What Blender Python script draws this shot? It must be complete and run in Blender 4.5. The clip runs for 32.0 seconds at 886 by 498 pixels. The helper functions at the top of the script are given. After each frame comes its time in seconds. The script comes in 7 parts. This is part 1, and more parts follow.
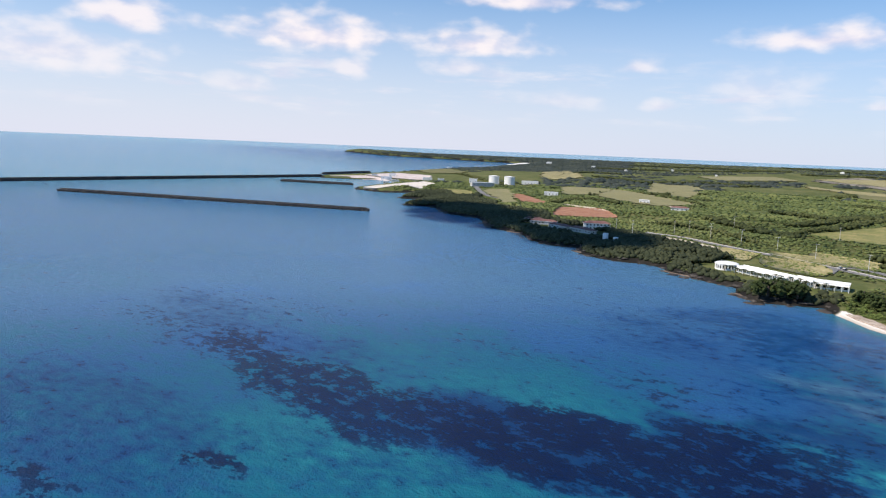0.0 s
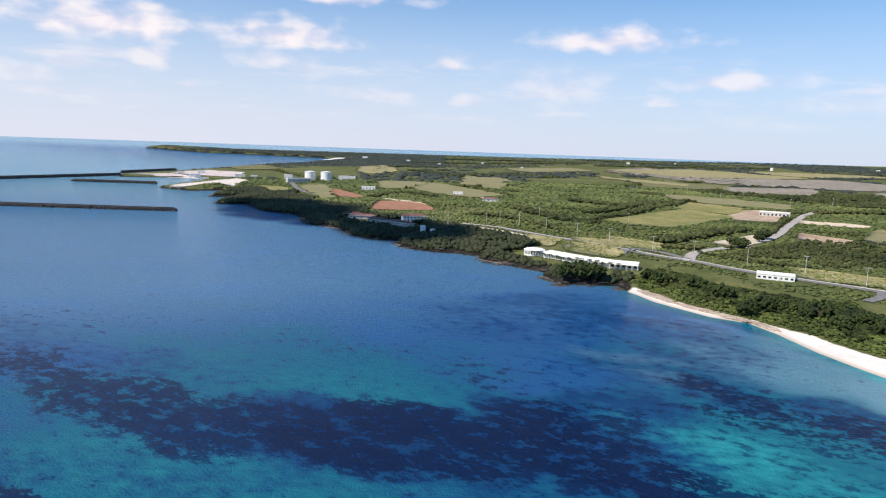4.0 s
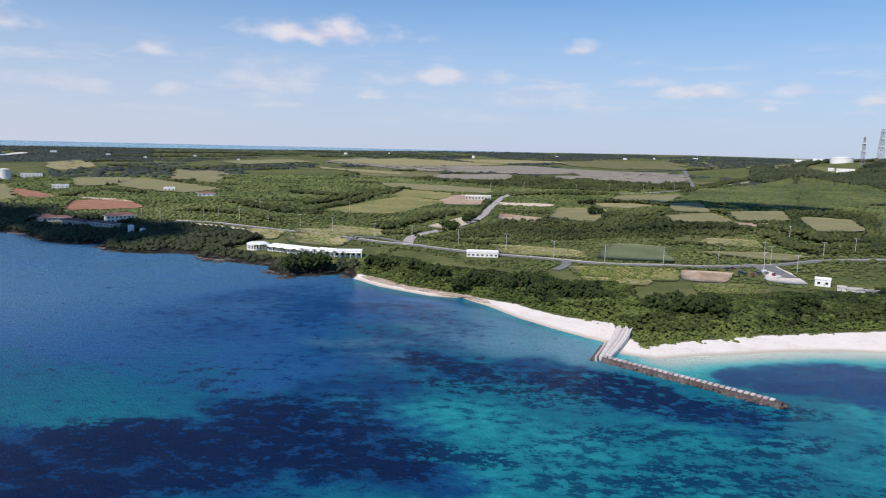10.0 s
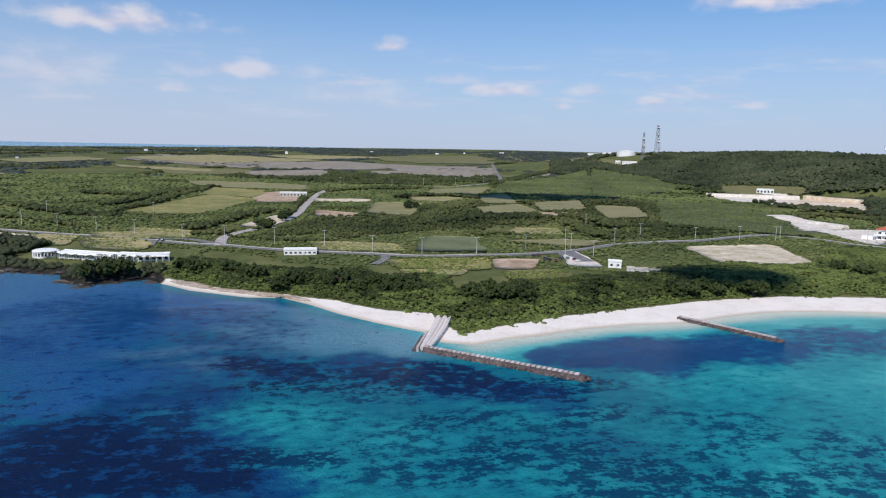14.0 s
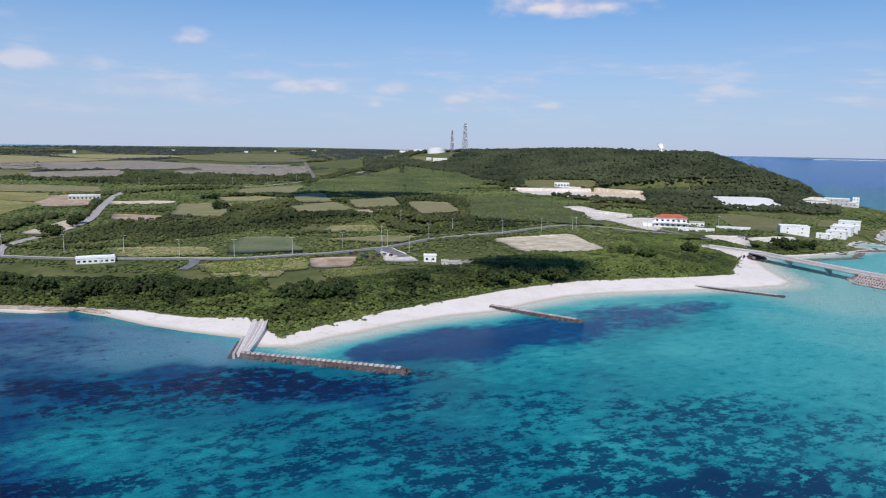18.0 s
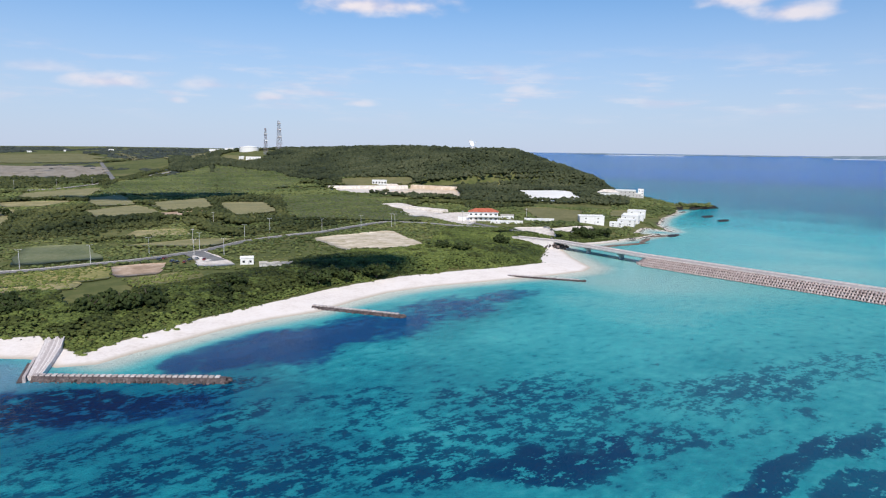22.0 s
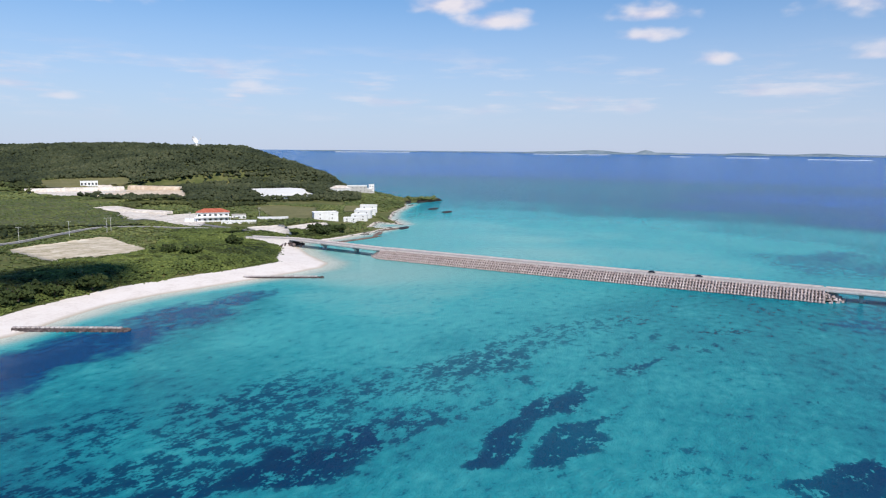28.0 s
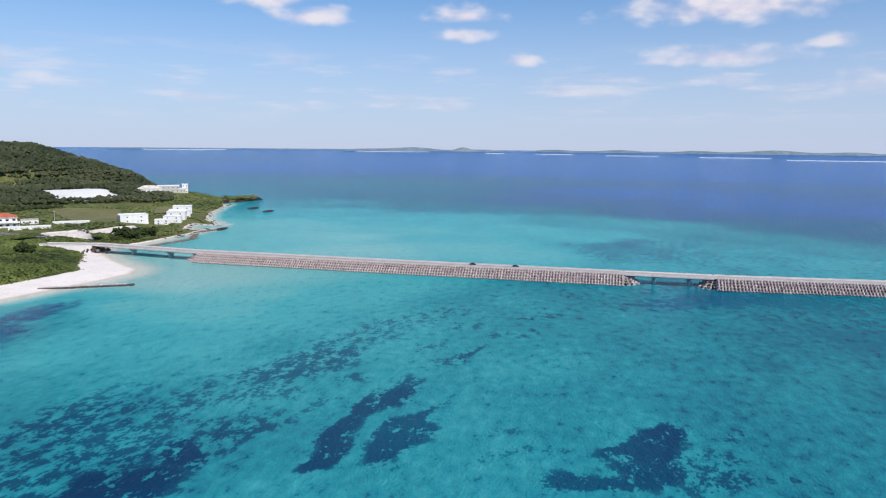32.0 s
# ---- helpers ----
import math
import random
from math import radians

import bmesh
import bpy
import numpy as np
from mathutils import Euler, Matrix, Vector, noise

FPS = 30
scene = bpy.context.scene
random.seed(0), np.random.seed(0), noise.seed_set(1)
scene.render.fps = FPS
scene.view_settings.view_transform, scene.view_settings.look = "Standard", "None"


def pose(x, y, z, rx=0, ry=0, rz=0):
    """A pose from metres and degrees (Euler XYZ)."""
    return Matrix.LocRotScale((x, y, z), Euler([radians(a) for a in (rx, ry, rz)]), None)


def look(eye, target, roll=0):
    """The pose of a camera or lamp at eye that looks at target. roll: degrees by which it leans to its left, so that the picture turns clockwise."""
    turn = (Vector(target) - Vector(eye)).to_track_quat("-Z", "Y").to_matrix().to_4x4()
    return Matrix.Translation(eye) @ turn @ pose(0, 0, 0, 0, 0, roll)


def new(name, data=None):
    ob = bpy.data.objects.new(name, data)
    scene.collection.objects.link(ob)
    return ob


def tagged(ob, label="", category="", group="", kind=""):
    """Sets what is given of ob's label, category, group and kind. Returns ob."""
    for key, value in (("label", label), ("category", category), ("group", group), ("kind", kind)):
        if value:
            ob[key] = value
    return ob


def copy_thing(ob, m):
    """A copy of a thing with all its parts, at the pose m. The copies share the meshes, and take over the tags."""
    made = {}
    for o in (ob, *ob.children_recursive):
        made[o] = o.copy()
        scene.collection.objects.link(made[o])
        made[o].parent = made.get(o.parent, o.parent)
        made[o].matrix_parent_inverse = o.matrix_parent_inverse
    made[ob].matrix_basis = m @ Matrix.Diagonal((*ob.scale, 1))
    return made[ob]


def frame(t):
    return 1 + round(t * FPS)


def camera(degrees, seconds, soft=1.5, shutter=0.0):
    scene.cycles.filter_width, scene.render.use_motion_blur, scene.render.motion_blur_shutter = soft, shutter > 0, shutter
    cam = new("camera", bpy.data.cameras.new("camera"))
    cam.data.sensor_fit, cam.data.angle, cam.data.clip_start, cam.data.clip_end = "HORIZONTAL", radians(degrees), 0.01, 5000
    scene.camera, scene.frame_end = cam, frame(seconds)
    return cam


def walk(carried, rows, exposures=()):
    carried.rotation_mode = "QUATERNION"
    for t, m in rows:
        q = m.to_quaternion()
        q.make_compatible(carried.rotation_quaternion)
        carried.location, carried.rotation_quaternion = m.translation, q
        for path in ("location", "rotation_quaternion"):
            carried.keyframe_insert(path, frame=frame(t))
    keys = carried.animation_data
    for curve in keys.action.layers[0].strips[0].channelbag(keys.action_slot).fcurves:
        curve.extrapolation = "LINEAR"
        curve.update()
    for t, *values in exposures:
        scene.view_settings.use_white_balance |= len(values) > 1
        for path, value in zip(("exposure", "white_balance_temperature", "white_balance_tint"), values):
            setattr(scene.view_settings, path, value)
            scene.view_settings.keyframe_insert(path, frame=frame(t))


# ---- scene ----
cam = camera(64.61, 32.0, soft=1.2)
EYE = (0.0, 0.0, 80.0)
# seconds, heading, tilt and lean in degrees
PATH = [
    (0.0, 58.75, -8.37, 2.42), (0.5, 56.89, -8.36, 2.36), (1.0, 55.01, -8.33, 2.33),
    (1.5, 53.14, -8.31, 2.30), (2.0, 51.29, -8.31, 2.26), (2.5, 49.47, -8.27, 2.19),
    (3.0, 47.62, -8.27, 2.14), (3.5, 45.79, -8.24, 2.06), (5.5, 38.37, -8.24, 1.93),
    (6.0, 36.50, -8.21, 1.91), (6.5, 34.62, -8.22, 1.83), (7.0, 32.73, -8.24, 1.80),
    (7.5, 30.86, -8.24, 1.72), (8.0, 28.99, -8.24, 1.62), (8.5, 27.11, -8.26, 1.54),
    (9.0, 25.22, -8.28, 1.47), (9.5, 23.36, -8.28, 1.42), (10.0, 21.47, -8.30, 1.39),
    (10.5, 19.62, -8.32, 1.38), (11.0, 17.76, -8.31, 1.37), (11.5, 15.95, -8.33, 1.36),
    (12.0, 14.09, -8.34, 1.32), (12.5, 12.22, -8.33, 1.32), (13.0, 10.36, -8.30, 1.22),
    (13.5, 8.46, -8.31, 1.22), (14.0, 6.57, -8.34, 1.18), (14.5, 4.72, -8.33, 1.16),
    (16.5, -2.83, -8.27, 1.10), (17.0, -4.70, -8.25, 1.06), (17.5, -6.58, -8.25, 1.03),
    (18.0, -8.47, -8.25, 0.99), (18.5, -10.35, -8.24, 0.95), (19.0, -12.22, -8.23, 0.93),
    (19.5, -14.04, -8.24, 0.90), (20.0, -15.86, -8.24, 0.86), (20.5, -17.71, -8.25, 0.77),
    (21.0, -19.54, -8.22, 0.76), (21.5, -21.37, -8.23, 0.75), (22.0, -23.22, -8.21, 0.72),
    (22.5, -25.07, -8.20, 0.67), (23.0, -26.89, -8.21, 0.66), (23.5, -28.73, -8.20, 0.65),
    (24.0, -30.51, -8.21, 0.67), (24.5, -32.28, -8.22, 0.62), (25.0, -34.05, -8.21, 0.61),
    (25.5, -35.82, -8.20, 0.60), (27.5, -42.98, -8.24, 0.53), (28.0, -44.76, -8.23, 0.52),
    (28.5, -46.59, -8.28, 0.50), (29.0, -48.42, -8.27, 0.51), (29.5, -50.20, -8.28, 0.52),
    (30.0, -51.96, -8.31, 0.54), (30.5, -53.74, -8.30, 0.52), (31.0, -55.54, -8.33, 0.48),
    (31.5, -57.36, -8.32, 0.51), (32.0, -59.13, -8.33, 0.50),
]
walk(cam, [(t, pose(*EYE, 0, 0, yaw) @ pose(0, 0, 0, 90 + tilt) @ pose(0, 0, 0, 0, 0, lean)) for t, yaw, tilt, lean in PATH],
     [(0, 0.32, 7150, 11), (6, 0.32, 7050, 11), (9, 0.1, 6850, 11), (13, -0.07, 6600, 11), (17, -0.14, 6450, 11), (20, 0.02, 6600, 11), (24, 0.09, 6850, 11), (32, 0.08, 6700, 11)])
# ---- end path ----


# ---- sky, sun ----
SUN_AZ, SUN_EL = -164.0, 47.0


def node(nt, kind, x=0, **values):
    n = nt.nodes.new(kind)
    for key, value in values.items():
        setattr(n, key, value)
    return n


def link(nt, a, b):
    nt.links.new(a, b)


def sums(nt, op, a, b=None, c=None, clamp=False):
    """A maths node; a, b, c are sockets or numbers."""
    n = nt.nodes.new("ShaderNodeMath")
    n.operation, n.use_clamp = op, clamp
    for i, v in enumerate((a, b, c)):
        if v is None:
            continue
        if isinstance(v, (int, float)):
            n.inputs[i].default_value = v
        else:
            nt.links.new(v, n.inputs[i])
    return n.outputs[0]


def step(nt, v, lo, hi):
    n = nt.nodes.new("ShaderNodeMapRange")
    n.interpolation_type = "SMOOTHSTEP"
    n.inputs[1].default_value, n.inputs[2].default_value = lo, hi
    nt.links.new(v, n.inputs[0])
    return n.outputs[0]


def blend(nt, fac, a, b, mode="MIX"):
    n = nt.nodes.new("ShaderNodeMix")
    n.data_type, n.blend_type = "RGBA", mode
    for i, v in ((0, fac), (6, a), (7, b)):
        if isinstance(v, (int, float)):
            n.inputs[i].default_value = v
        elif isinstance(v, tuple):
            n.inputs[i].default_value = (*v, 1)
        else:
            nt.links.new(v, n.inputs[i])
    return n.outputs[2]


def grain(nt, vec, scale, detail=4, rough=0.55, stretch=None, turn=0.0, out=0):
    if stretch:
        m = nt.nodes.new("ShaderNodeMapping")
        m.inputs["Rotation"].default_value = (0, 0, radians(turn))
        m.vector_type = "TEXTURE"
        m.inputs["Scale"].default_value = [1 / v for v in stretch]
        nt.links.new(vec, m.inputs[0])
        vec = m.outputs[0]
    n = nt.nodes.new("ShaderNodeTexNoise")
    n.inputs["Scale"].default_value, n.inputs["Detail"].default_value, n.inputs["Roughness"].default_value = scale, detail, rough
    nt.links.new(vec, n.inputs["Vector"])
    return n.outputs[out]


world = bpy.data.worlds.new("sky")
scene.world = world
world.use_nodes = True
wn = world.node_tree
wn.nodes.clear()
sky = node(wn, "ShaderNodeTexSky", sky_type="NISHITA", sun_disc=False, sun_elevation=radians(SUN_EL), sun_rotation=radians(SUN_AZ),
           altitude=50, air_density=1.0, dust_density=0.2, ozone_density=3.5)
ways = node(wn, "ShaderNodeTexCoord").outputs["Generated"]
split = node(wn, "ShaderNodeSeparateXYZ")
link(wn, ways, split.inputs[0])
az = sums(wn, "MULTIPLY", sums(wn, "ARCTAN2", split.outputs[0], split.outputs[1]), 57.29578)
el = sums(wn, "MULTIPLY", sums(wn, "ARCSINE", split.outputs[2]), 57.29578)
flat = node(wn, "ShaderNodeCombineXYZ")
link(wn, az, flat.inputs[0]), link(wn, el, flat.inputs[1])
warp = node(wn, "ShaderNodeTexNoise")
warp.inputs["Scale"].default_value, warp.inputs["Detail"].default_value, warp.inputs["Roughness"].default_value = 0.55, 4.0, 0.44
stretched = node(wn, "ShaderNodeMapping")
stretched.inputs["Scale"].default_value = (0.7, 1.4, 1)
link(wn, flat.outputs[0], stretched.inputs[0]), link(wn, stretched.outputs[0], warp.inputs["Vector"])
puff = warp.outputs[0]
# cumulus clouds: heading and height in degrees, half width, half height, thickness
CLOUDS_WEST = [
    (-69.4, 7.9, 7.63, 2.00, 0.90), (-56.9, 7.9, 5.59, 1.56, 0.85), (-83.1, 8.2, 3.81, 2.18, 0.80), (-88.2, 5.4, 7.63, 2.50, 0.60), (-66.7, 5.7, 2.29, 1.12, 0.60),
    (-57.7, 6.1, 3.05, 0.94, 0.55), (-52.7, 11.1, 6.61, 0.87, 0.90), (-31.9, 8.3, 5.08, 1.25, 0.80), (-44.1, 6.5, 1.78, 0.81, 0.60), (-35.6, 4.8, 4.58, 2.18, 0.35),
    (-42.2, 3.6, 1.53, 0.62, 0.50), (-74.9, 4.0, 3.05, 0.94, 0.40), (-49.6, 3.8, 4.07, 0.94, 0.35),
]
CLOUDS_NORTH = [
    (-30.7, 8.4, 5.59, 1.25, 0.85), (-10.9, 7.6, 1.63, 0.75, 0.70), (-22.6, 5.4, 5.59, 0.94, 0.60), (-1.8, 4.4, 3.30, 0.75, 0.75), (-6.2, 5.2, 2.80, 0.62, 0.40),
    (-27.5, 3.8, 1.53, 0.50, 0.50), (-35.6, 4.8, 3.05, 1.25, 0.40), (-14.1, 3.8, 5.59, 1.25, 0.30), (5.3, 4.5, 3.05, 0.62, 0.50), (17.5, 10.8, 5.85, 1.25, 0.95),
    (9.6, 3.7, 1.78, 0.44, 0.70), (16.5, 3.4, 1.27, 0.37, 0.50), (29.4, 4.6, 1.53, 0.50, 0.50), (28.6, 3.8, 0.92, 0.31, 0.50), (31.3, 5.6, 1.78, 0.50, 0.30),
    (2.6, 3.3, 0.81, 0.37, 0.50),
]
CLOUDS_EAST = [
    (45.3, 10.9, 3.56, 1.12, 0.90), (48.7, 9.7, 3.30, 1.00, 0.85), (60.5, 10.0, 3.05, 0.87, 0.85), (60.4, 8.5, 2.80, 0.75, 0.75), (65.3, 6.7, 1.78, 0.62, 0.75),
    (75.5, 6.5, 1.53, 0.50, 0.60), (80.8, 10.1, 8.64, 1.87, 0.90), (80.2, 6.7, 5.85, 1.00, 0.75), (87.4, 7.4, 1.78, 0.62, 0.70), (89.8, 4.4, 3.05, 1.25, 0.50),
    (85.0, 3.6, 2.29, 0.50, 0.40),
]
cover = None
for a, e, w, h, thick in CLOUDS_WEST + CLOUDS_NORTH + CLOUDS_EAST:
    dx = sums(wn, "MULTIPLY_ADD", az, 1 / w, -a / w)
    dy = sums(wn, "MULTIPLY_ADD", el, 1 / h, -e / h)
    # flat below, heaped above
    dy = sums(wn, "MULTIPLY", dy, sums(wn, "MULTIPLY_ADD", sums(wn, "LESS_THAN", dy, 0.0), 0.7, 1.0))
    rr = sums(wn, "SQRT", sums(wn, "MULTIPLY_ADD", dx, dx, sums(wn, "MULTIPLY", dy, dy)))
    one = sums(wn, "MULTIPLY", step(wn, sums(wn, "MULTIPLY_ADD", puff, 2.3, sums(wn, "MULTIPLY_ADD", rr, -1.0, 0.1)), 0.0, 1.25), thick)
    cover = one if cover is None else sums(wn, "MAXIMUM", cover, one)
# a thin broken veil low over the horizon
veil = node(wn, "ShaderNodeMapping")
veil.inputs["Scale"].default_value = (0.12, 0.75, 1)
link(wn, flat.outputs[0], veil.inputs[0])
veil = step(wn, grain(wn, veil.outputs[0], 1.0, 5, 0.6), 0.47, 0.72)
low = sums(wn, "MULTIPLY", step(wn, el, 1.2, 4.0), step(wn, el, 8.5, 5.0))
cover = sums(wn, "MAXIMUM", cover, sums(wn, "MULTIPLY", sums(wn, "MULTIPLY", veil, low), 0.5))
haze = step(wn, sums(wn, "ABSOLUTE", el), 17.0, -2.0)
west = step(wn, az, 0.0, -80.0)
tinted = blend(wn, 1.0, sky.outputs[0], (0.55, 1.06, 1.42), "MULTIPLY")
murk = blend(wn, west, (6.2, 6.85, 9.3), (7.0, 7.5, 9.5))
hue = blend(wn, sums(wn, "MULTIPLY", haze, sums(wn, "MULTIPLY_ADD", west, 0.1, 0.86)), tinted, murk)
shade = blend(wn, step(wn, sums(wn, "MULTIPLY_ADD", puff, 1.0, 0.0), 0.35, 0.62), (7.5, 7.4, 9.2), (9.6, 9.2, 9.9))
hue = blend(wn, cover, hue, shade)
back = node(wn, "ShaderNodeBackground")
back.inputs["Strength"].default_value = 0.085
out = node(wn, "ShaderNodeOutputWorld")
link(wn, hue, back.inputs[0]), link(wn, back.outputs[0], out.inputs[0])

sun = new("sun", bpy.data.lights.new("sun", "SUN"))
sun.data.energy, sun.data.angle, sun.data.color = 4.2, radians(0.55), (1.0, 0.95, 0.88)
sun.matrix_world = look((0, 0, 500), (-math.sin(radians(SUN_AZ)) * math.cos(radians(SUN_EL)) * 100, -math.cos(radians(SUN_AZ)) * math.cos(radians(SUN_EL)) * 100, 500 - math.sin(radians(SUN_EL)) * 100))
scene.view_settings.exposure = 0.0


# ---- the lie of the land ----
COAST_FAR = [
    (-3734, 1576), (-3258, 1667), (-3051, 1849), (-2834, 1976), (-2666, 2072), (-2475, 1816), (-2227, 1502), (-2132, 1317),
    (-1910, 1077),
]
COAST_HARBOUR = [
    (-1631, 740), (-1520, 584), (-1452, 565), (-1411, 668), (-1309, 746), (-1279, 656), (-1127, 493), (-1039, 513),
    (-1041, 578),
]
COAST_ROCKS = [
    (-930, 483), (-909, 524), (-825, 435), (-791, 465), (-716, 437), (-658, 447), (-603, 419), (-576, 406),
    (-535, 410), (-488, 388), (-456, 387), (-440, 398), (-414, 378), (-390, 376), (-372, 382), (-362, 390),
    (-341, 394), (-329, 380), (-315, 381), (-289, 379), (-272, 380), (-259, 362), (-239, 352), (-227, 365),
]
COAST_BEACH = [
    (-214, 378), (-206, 370), (-178, 353), (-157, 347), (-142, 343), (-124, 346), (-107, 335), (-85, 317),
    (-66, 305), (-49, 296), (-42, 293), (-32, 278), (-18, 277), (-5, 288), (9, 297), (30, 312),
    (53, 324), (77, 331), (99, 348), (123, 363), (153, 371), (181, 373), (208, 376), (240, 379),
    (267, 384),
]
COAST_BRIDGE = [
    (281, 396), (293, 437), (308, 473), (323, 501), (340, 493), (364, 497), (414, 514), (456, 531),
    (440, 547), (475, 580), (484, 547), (514, 603), (568, 659), (652, 725), (705, 757),
]
COAST_CAPE = [
    (631, 709), (690, 775), (688, 757), (704, 753), (751, 759), (766, 786), (724, 786), (709, 801), (732, 865),
]
COAST_BACK = [
    (745, 930), (740, 985), (790, 1045), (815, 1110), (825, 1190), (820, 1290), (800, 1400), (770, 1600),
    (680, 1850), (540, 2200), (480, 2700), (700, 3300), (1150, 4650), (-200, 4880), (-900, 4700), (-1500, 4350),
    (-2200, 3700), (-2500, 3300), (-3000, 2750), (-3500, 2000), (-3900, 1750),
]
OUTLINE = np.array(COAST_FAR + COAST_HARBOUR + COAST_ROCKS + COAST_BEACH + COAST_BRIDGE + COAST_CAPE + COAST_BACK, float)
# the wooded ridge of the cape: x, y, height
RIDGE = np.array([(230, 2200, 40), (320, 1974, 58), (538, 1718, 68), (686, 1445, 68), (704, 1347, 67), (736, 1250, 46), (770, 1136, 29), (765, 1076, 23), (745, 1020, 8)], float)


def inside(poly, x, y):
    c = np.zeros(np.shape(x), bool)
    for (x0, y0), (x1, y1) in zip(poly, np.roll(poly, -1, 0)):
        if y0 != y1:
            c ^= ((y0 > y) != (y1 > y)) & (x < (x1 - x0) * (y - y0) / (y1 - y0) + x0)
    return c


def apart_from(line, x, y, closed=True):
    """Distance to a line, and the third value of its points there."""
    best, val = np.full(np.shape(x), 1e9), np.zeros(np.shape(x))
    pairs = list(zip(line, np.roll(line, -1, 0))) if closed else list(zip(line[:-1], line[1:]))
    for a, b in pairs:
        ex, ey = b[0] - a[0], b[1] - a[1]
        s = np.clip(((x - a[0]) * ex + (y - a[1]) * ey) / max(ex * ex + ey * ey, 1e-9), 0, 1)
        d = np.hypot(x - a[0] - s * ex, y - a[1] - s * ey)
        near = d < best
        best = np.where(near, d, best)
        if len(a) > 2:
            val = np.where(near, a[2] + s * (b[2] - a[2]), val)
    return best, val


def rise(r):
    return 55 * np.clip((r - 2200) / 2700, 0, None) ** 2


def ease(v, lo, hi):
    s = np.clip((v - lo) / (hi - lo), 0, 1)
    return s * s * (3 - 2 * s)


def lumps(x, y, size, seed=0):
    """Cheap smooth unevenness between -1 and 1."""
    a = 1.7 * seed
    return (np.sin(x / size + a) * np.cos(y / size * 1.13 + 2 * a) + np.sin((x * 0.8 - y * 0.6) / size * 1.9 + 3 + a) * 0.5 + np.sin((x * 0.5 + y * 0.87) / size * 3.1 + a) * 0.33) / 1.83


def shore(x, y):
    """Distance from the waterline, positive on land."""
    d, _ = apart_from(OUTLINE, x, y)
    return np.where(inside(OUTLINE, x, y), d, -d)


def sandy(x, y):
    """1 along the beaches, 0 along the rocks."""
    return ease(x, -215, -190) * ease(x, 720, 640) * np.where(y > 1500, 0, 1)


# width of the dry sand along the beach
SAND_AT = (-214, -185, -150, -120, -92, -66, -42, -33, -20, 5, 33, 63, 85, 115, 139, 180, 214, 256, 286, 298, 318, 420, 600)
SAND_WIDTH = (5, 11, 9, 6, 13, 17, 25, 12, 14, 18, 20, 26, 26, 24, 27, 29, 29, 31, 16, 15, 8, 4, 2)


def ground(x, y, d=None):
    x, y = np.asarray(x, float), np.asarray(y, float)
    if d is None:
        d = shore(x, y)
    r = np.hypot(x, y)
    beach = 0.075 * np.clip(d, -40, 26) + 4.2 * ease(d, 24, 70)
    cliff = 0.12 * np.clip(d, -40, 0) + 3.6 * ease(d, -0.5, 7) + 3.0 * ease(d, 8, 60)
    s = sandy(x, y)
    low = np.where(d < 0, np.clip(0.09 * d, -4, 0), s * beach + (1 - s) * cliff) + 0.012 * np.clip(d - 80, 0, 1100)
    q, zr = apart_from(RIDGE, x, y, False)
    crest = zr * np.exp(-(q / 300) ** 2) * ease(d, -5, 40)
    rough = lumps(x, y, 60) * 1.2 * ease(d, 40, 200) + lumps(x, y, 14, 2) * 0.4 * ease(d, 30, 80) + lumps(x, y, 90, 5) * 5 * ease(crest, 5, 50)
    return low + np.where(d > 0, crest + rough, 0) + rise(r) + 6 * ease(r, 2600, 4200) * (d > 0)
# ---- land known ----


def sheet(name, verts, quads, mat, smooth=True, attrs=()):
    me = bpy.data.meshes.new(name)
    me.from_pydata(verts.tolist() if hasattr(verts, "tolist") else verts, [], quads.tolist() if hasattr(quads, "tolist") else quads)
    for key, values in attrs:
        me.attributes.new(key, "FLOAT", "POINT").data.foreach_set("value", np.asarray(values, np.float32))
    me.materials.append(mat)
    me.polygons.foreach_set("use_smooth", [smooth] * len(me.polygons))
    return new(name, me)


def fan(az0, az1, n, radii):
    """Points and faces of a sheet in rings about the origin, finer close by."""
    a = np.radians(np.linspace(az0, az1, n))
    rr, aa = np.meshgrid(radii, a, indexing="ij")
    x, y = (rr * np.sin(aa)).ravel(), (rr * np.cos(aa)).ravel()
    i = (np.arange(len(radii) - 1)[:, None] * n + np.arange(n - 1)[None]).ravel()
    return x, y, np.stack([i, i + n, i + n + 1, i + 1], 1)


def surface(name, rough=0.8, spec=0.3):
    mat = bpy.data.materials.new(name)
    mat.use_nodes = True
    nt = mat.node_tree
    b = nt.nodes["Principled BSDF"]
    b.inputs["Roughness"].default_value, b.inputs["Specular IOR Level"].default_value = rough, spec
    return mat, nt, b, nt.nodes.new("ShaderNodeTexCoord").outputs["Object"]


def attr(nt, key):
    n = nt.nodes.new("ShaderNodeAttribute")
    n.attribute_name = key
    return n.outputs["Fac"]


def bump(nt, b, height, strength, dist):
    n = nt.nodes.new("ShaderNodeBump")
    n.inputs["Strength"].default_value, n.inputs["Distance"].default_value = strength, dist
    nt.links.new(height, n.inputs["Height"])
    nt.links.new(n.outputs[0], b.inputs["Normal"])


def ramp(nt, fac, stops):
    n = nt.nodes.new("ShaderNodeValToRGB")
    e = n.color_ramp.elements
    while len(e) < len(stops):
        e.new(0.5)
    for s, (p, c) in zip(e, stops):
        s.position, s.color = p, (*c, 1)
    nt.links.new(fac, n.inputs[0])
    return n.outputs[0]


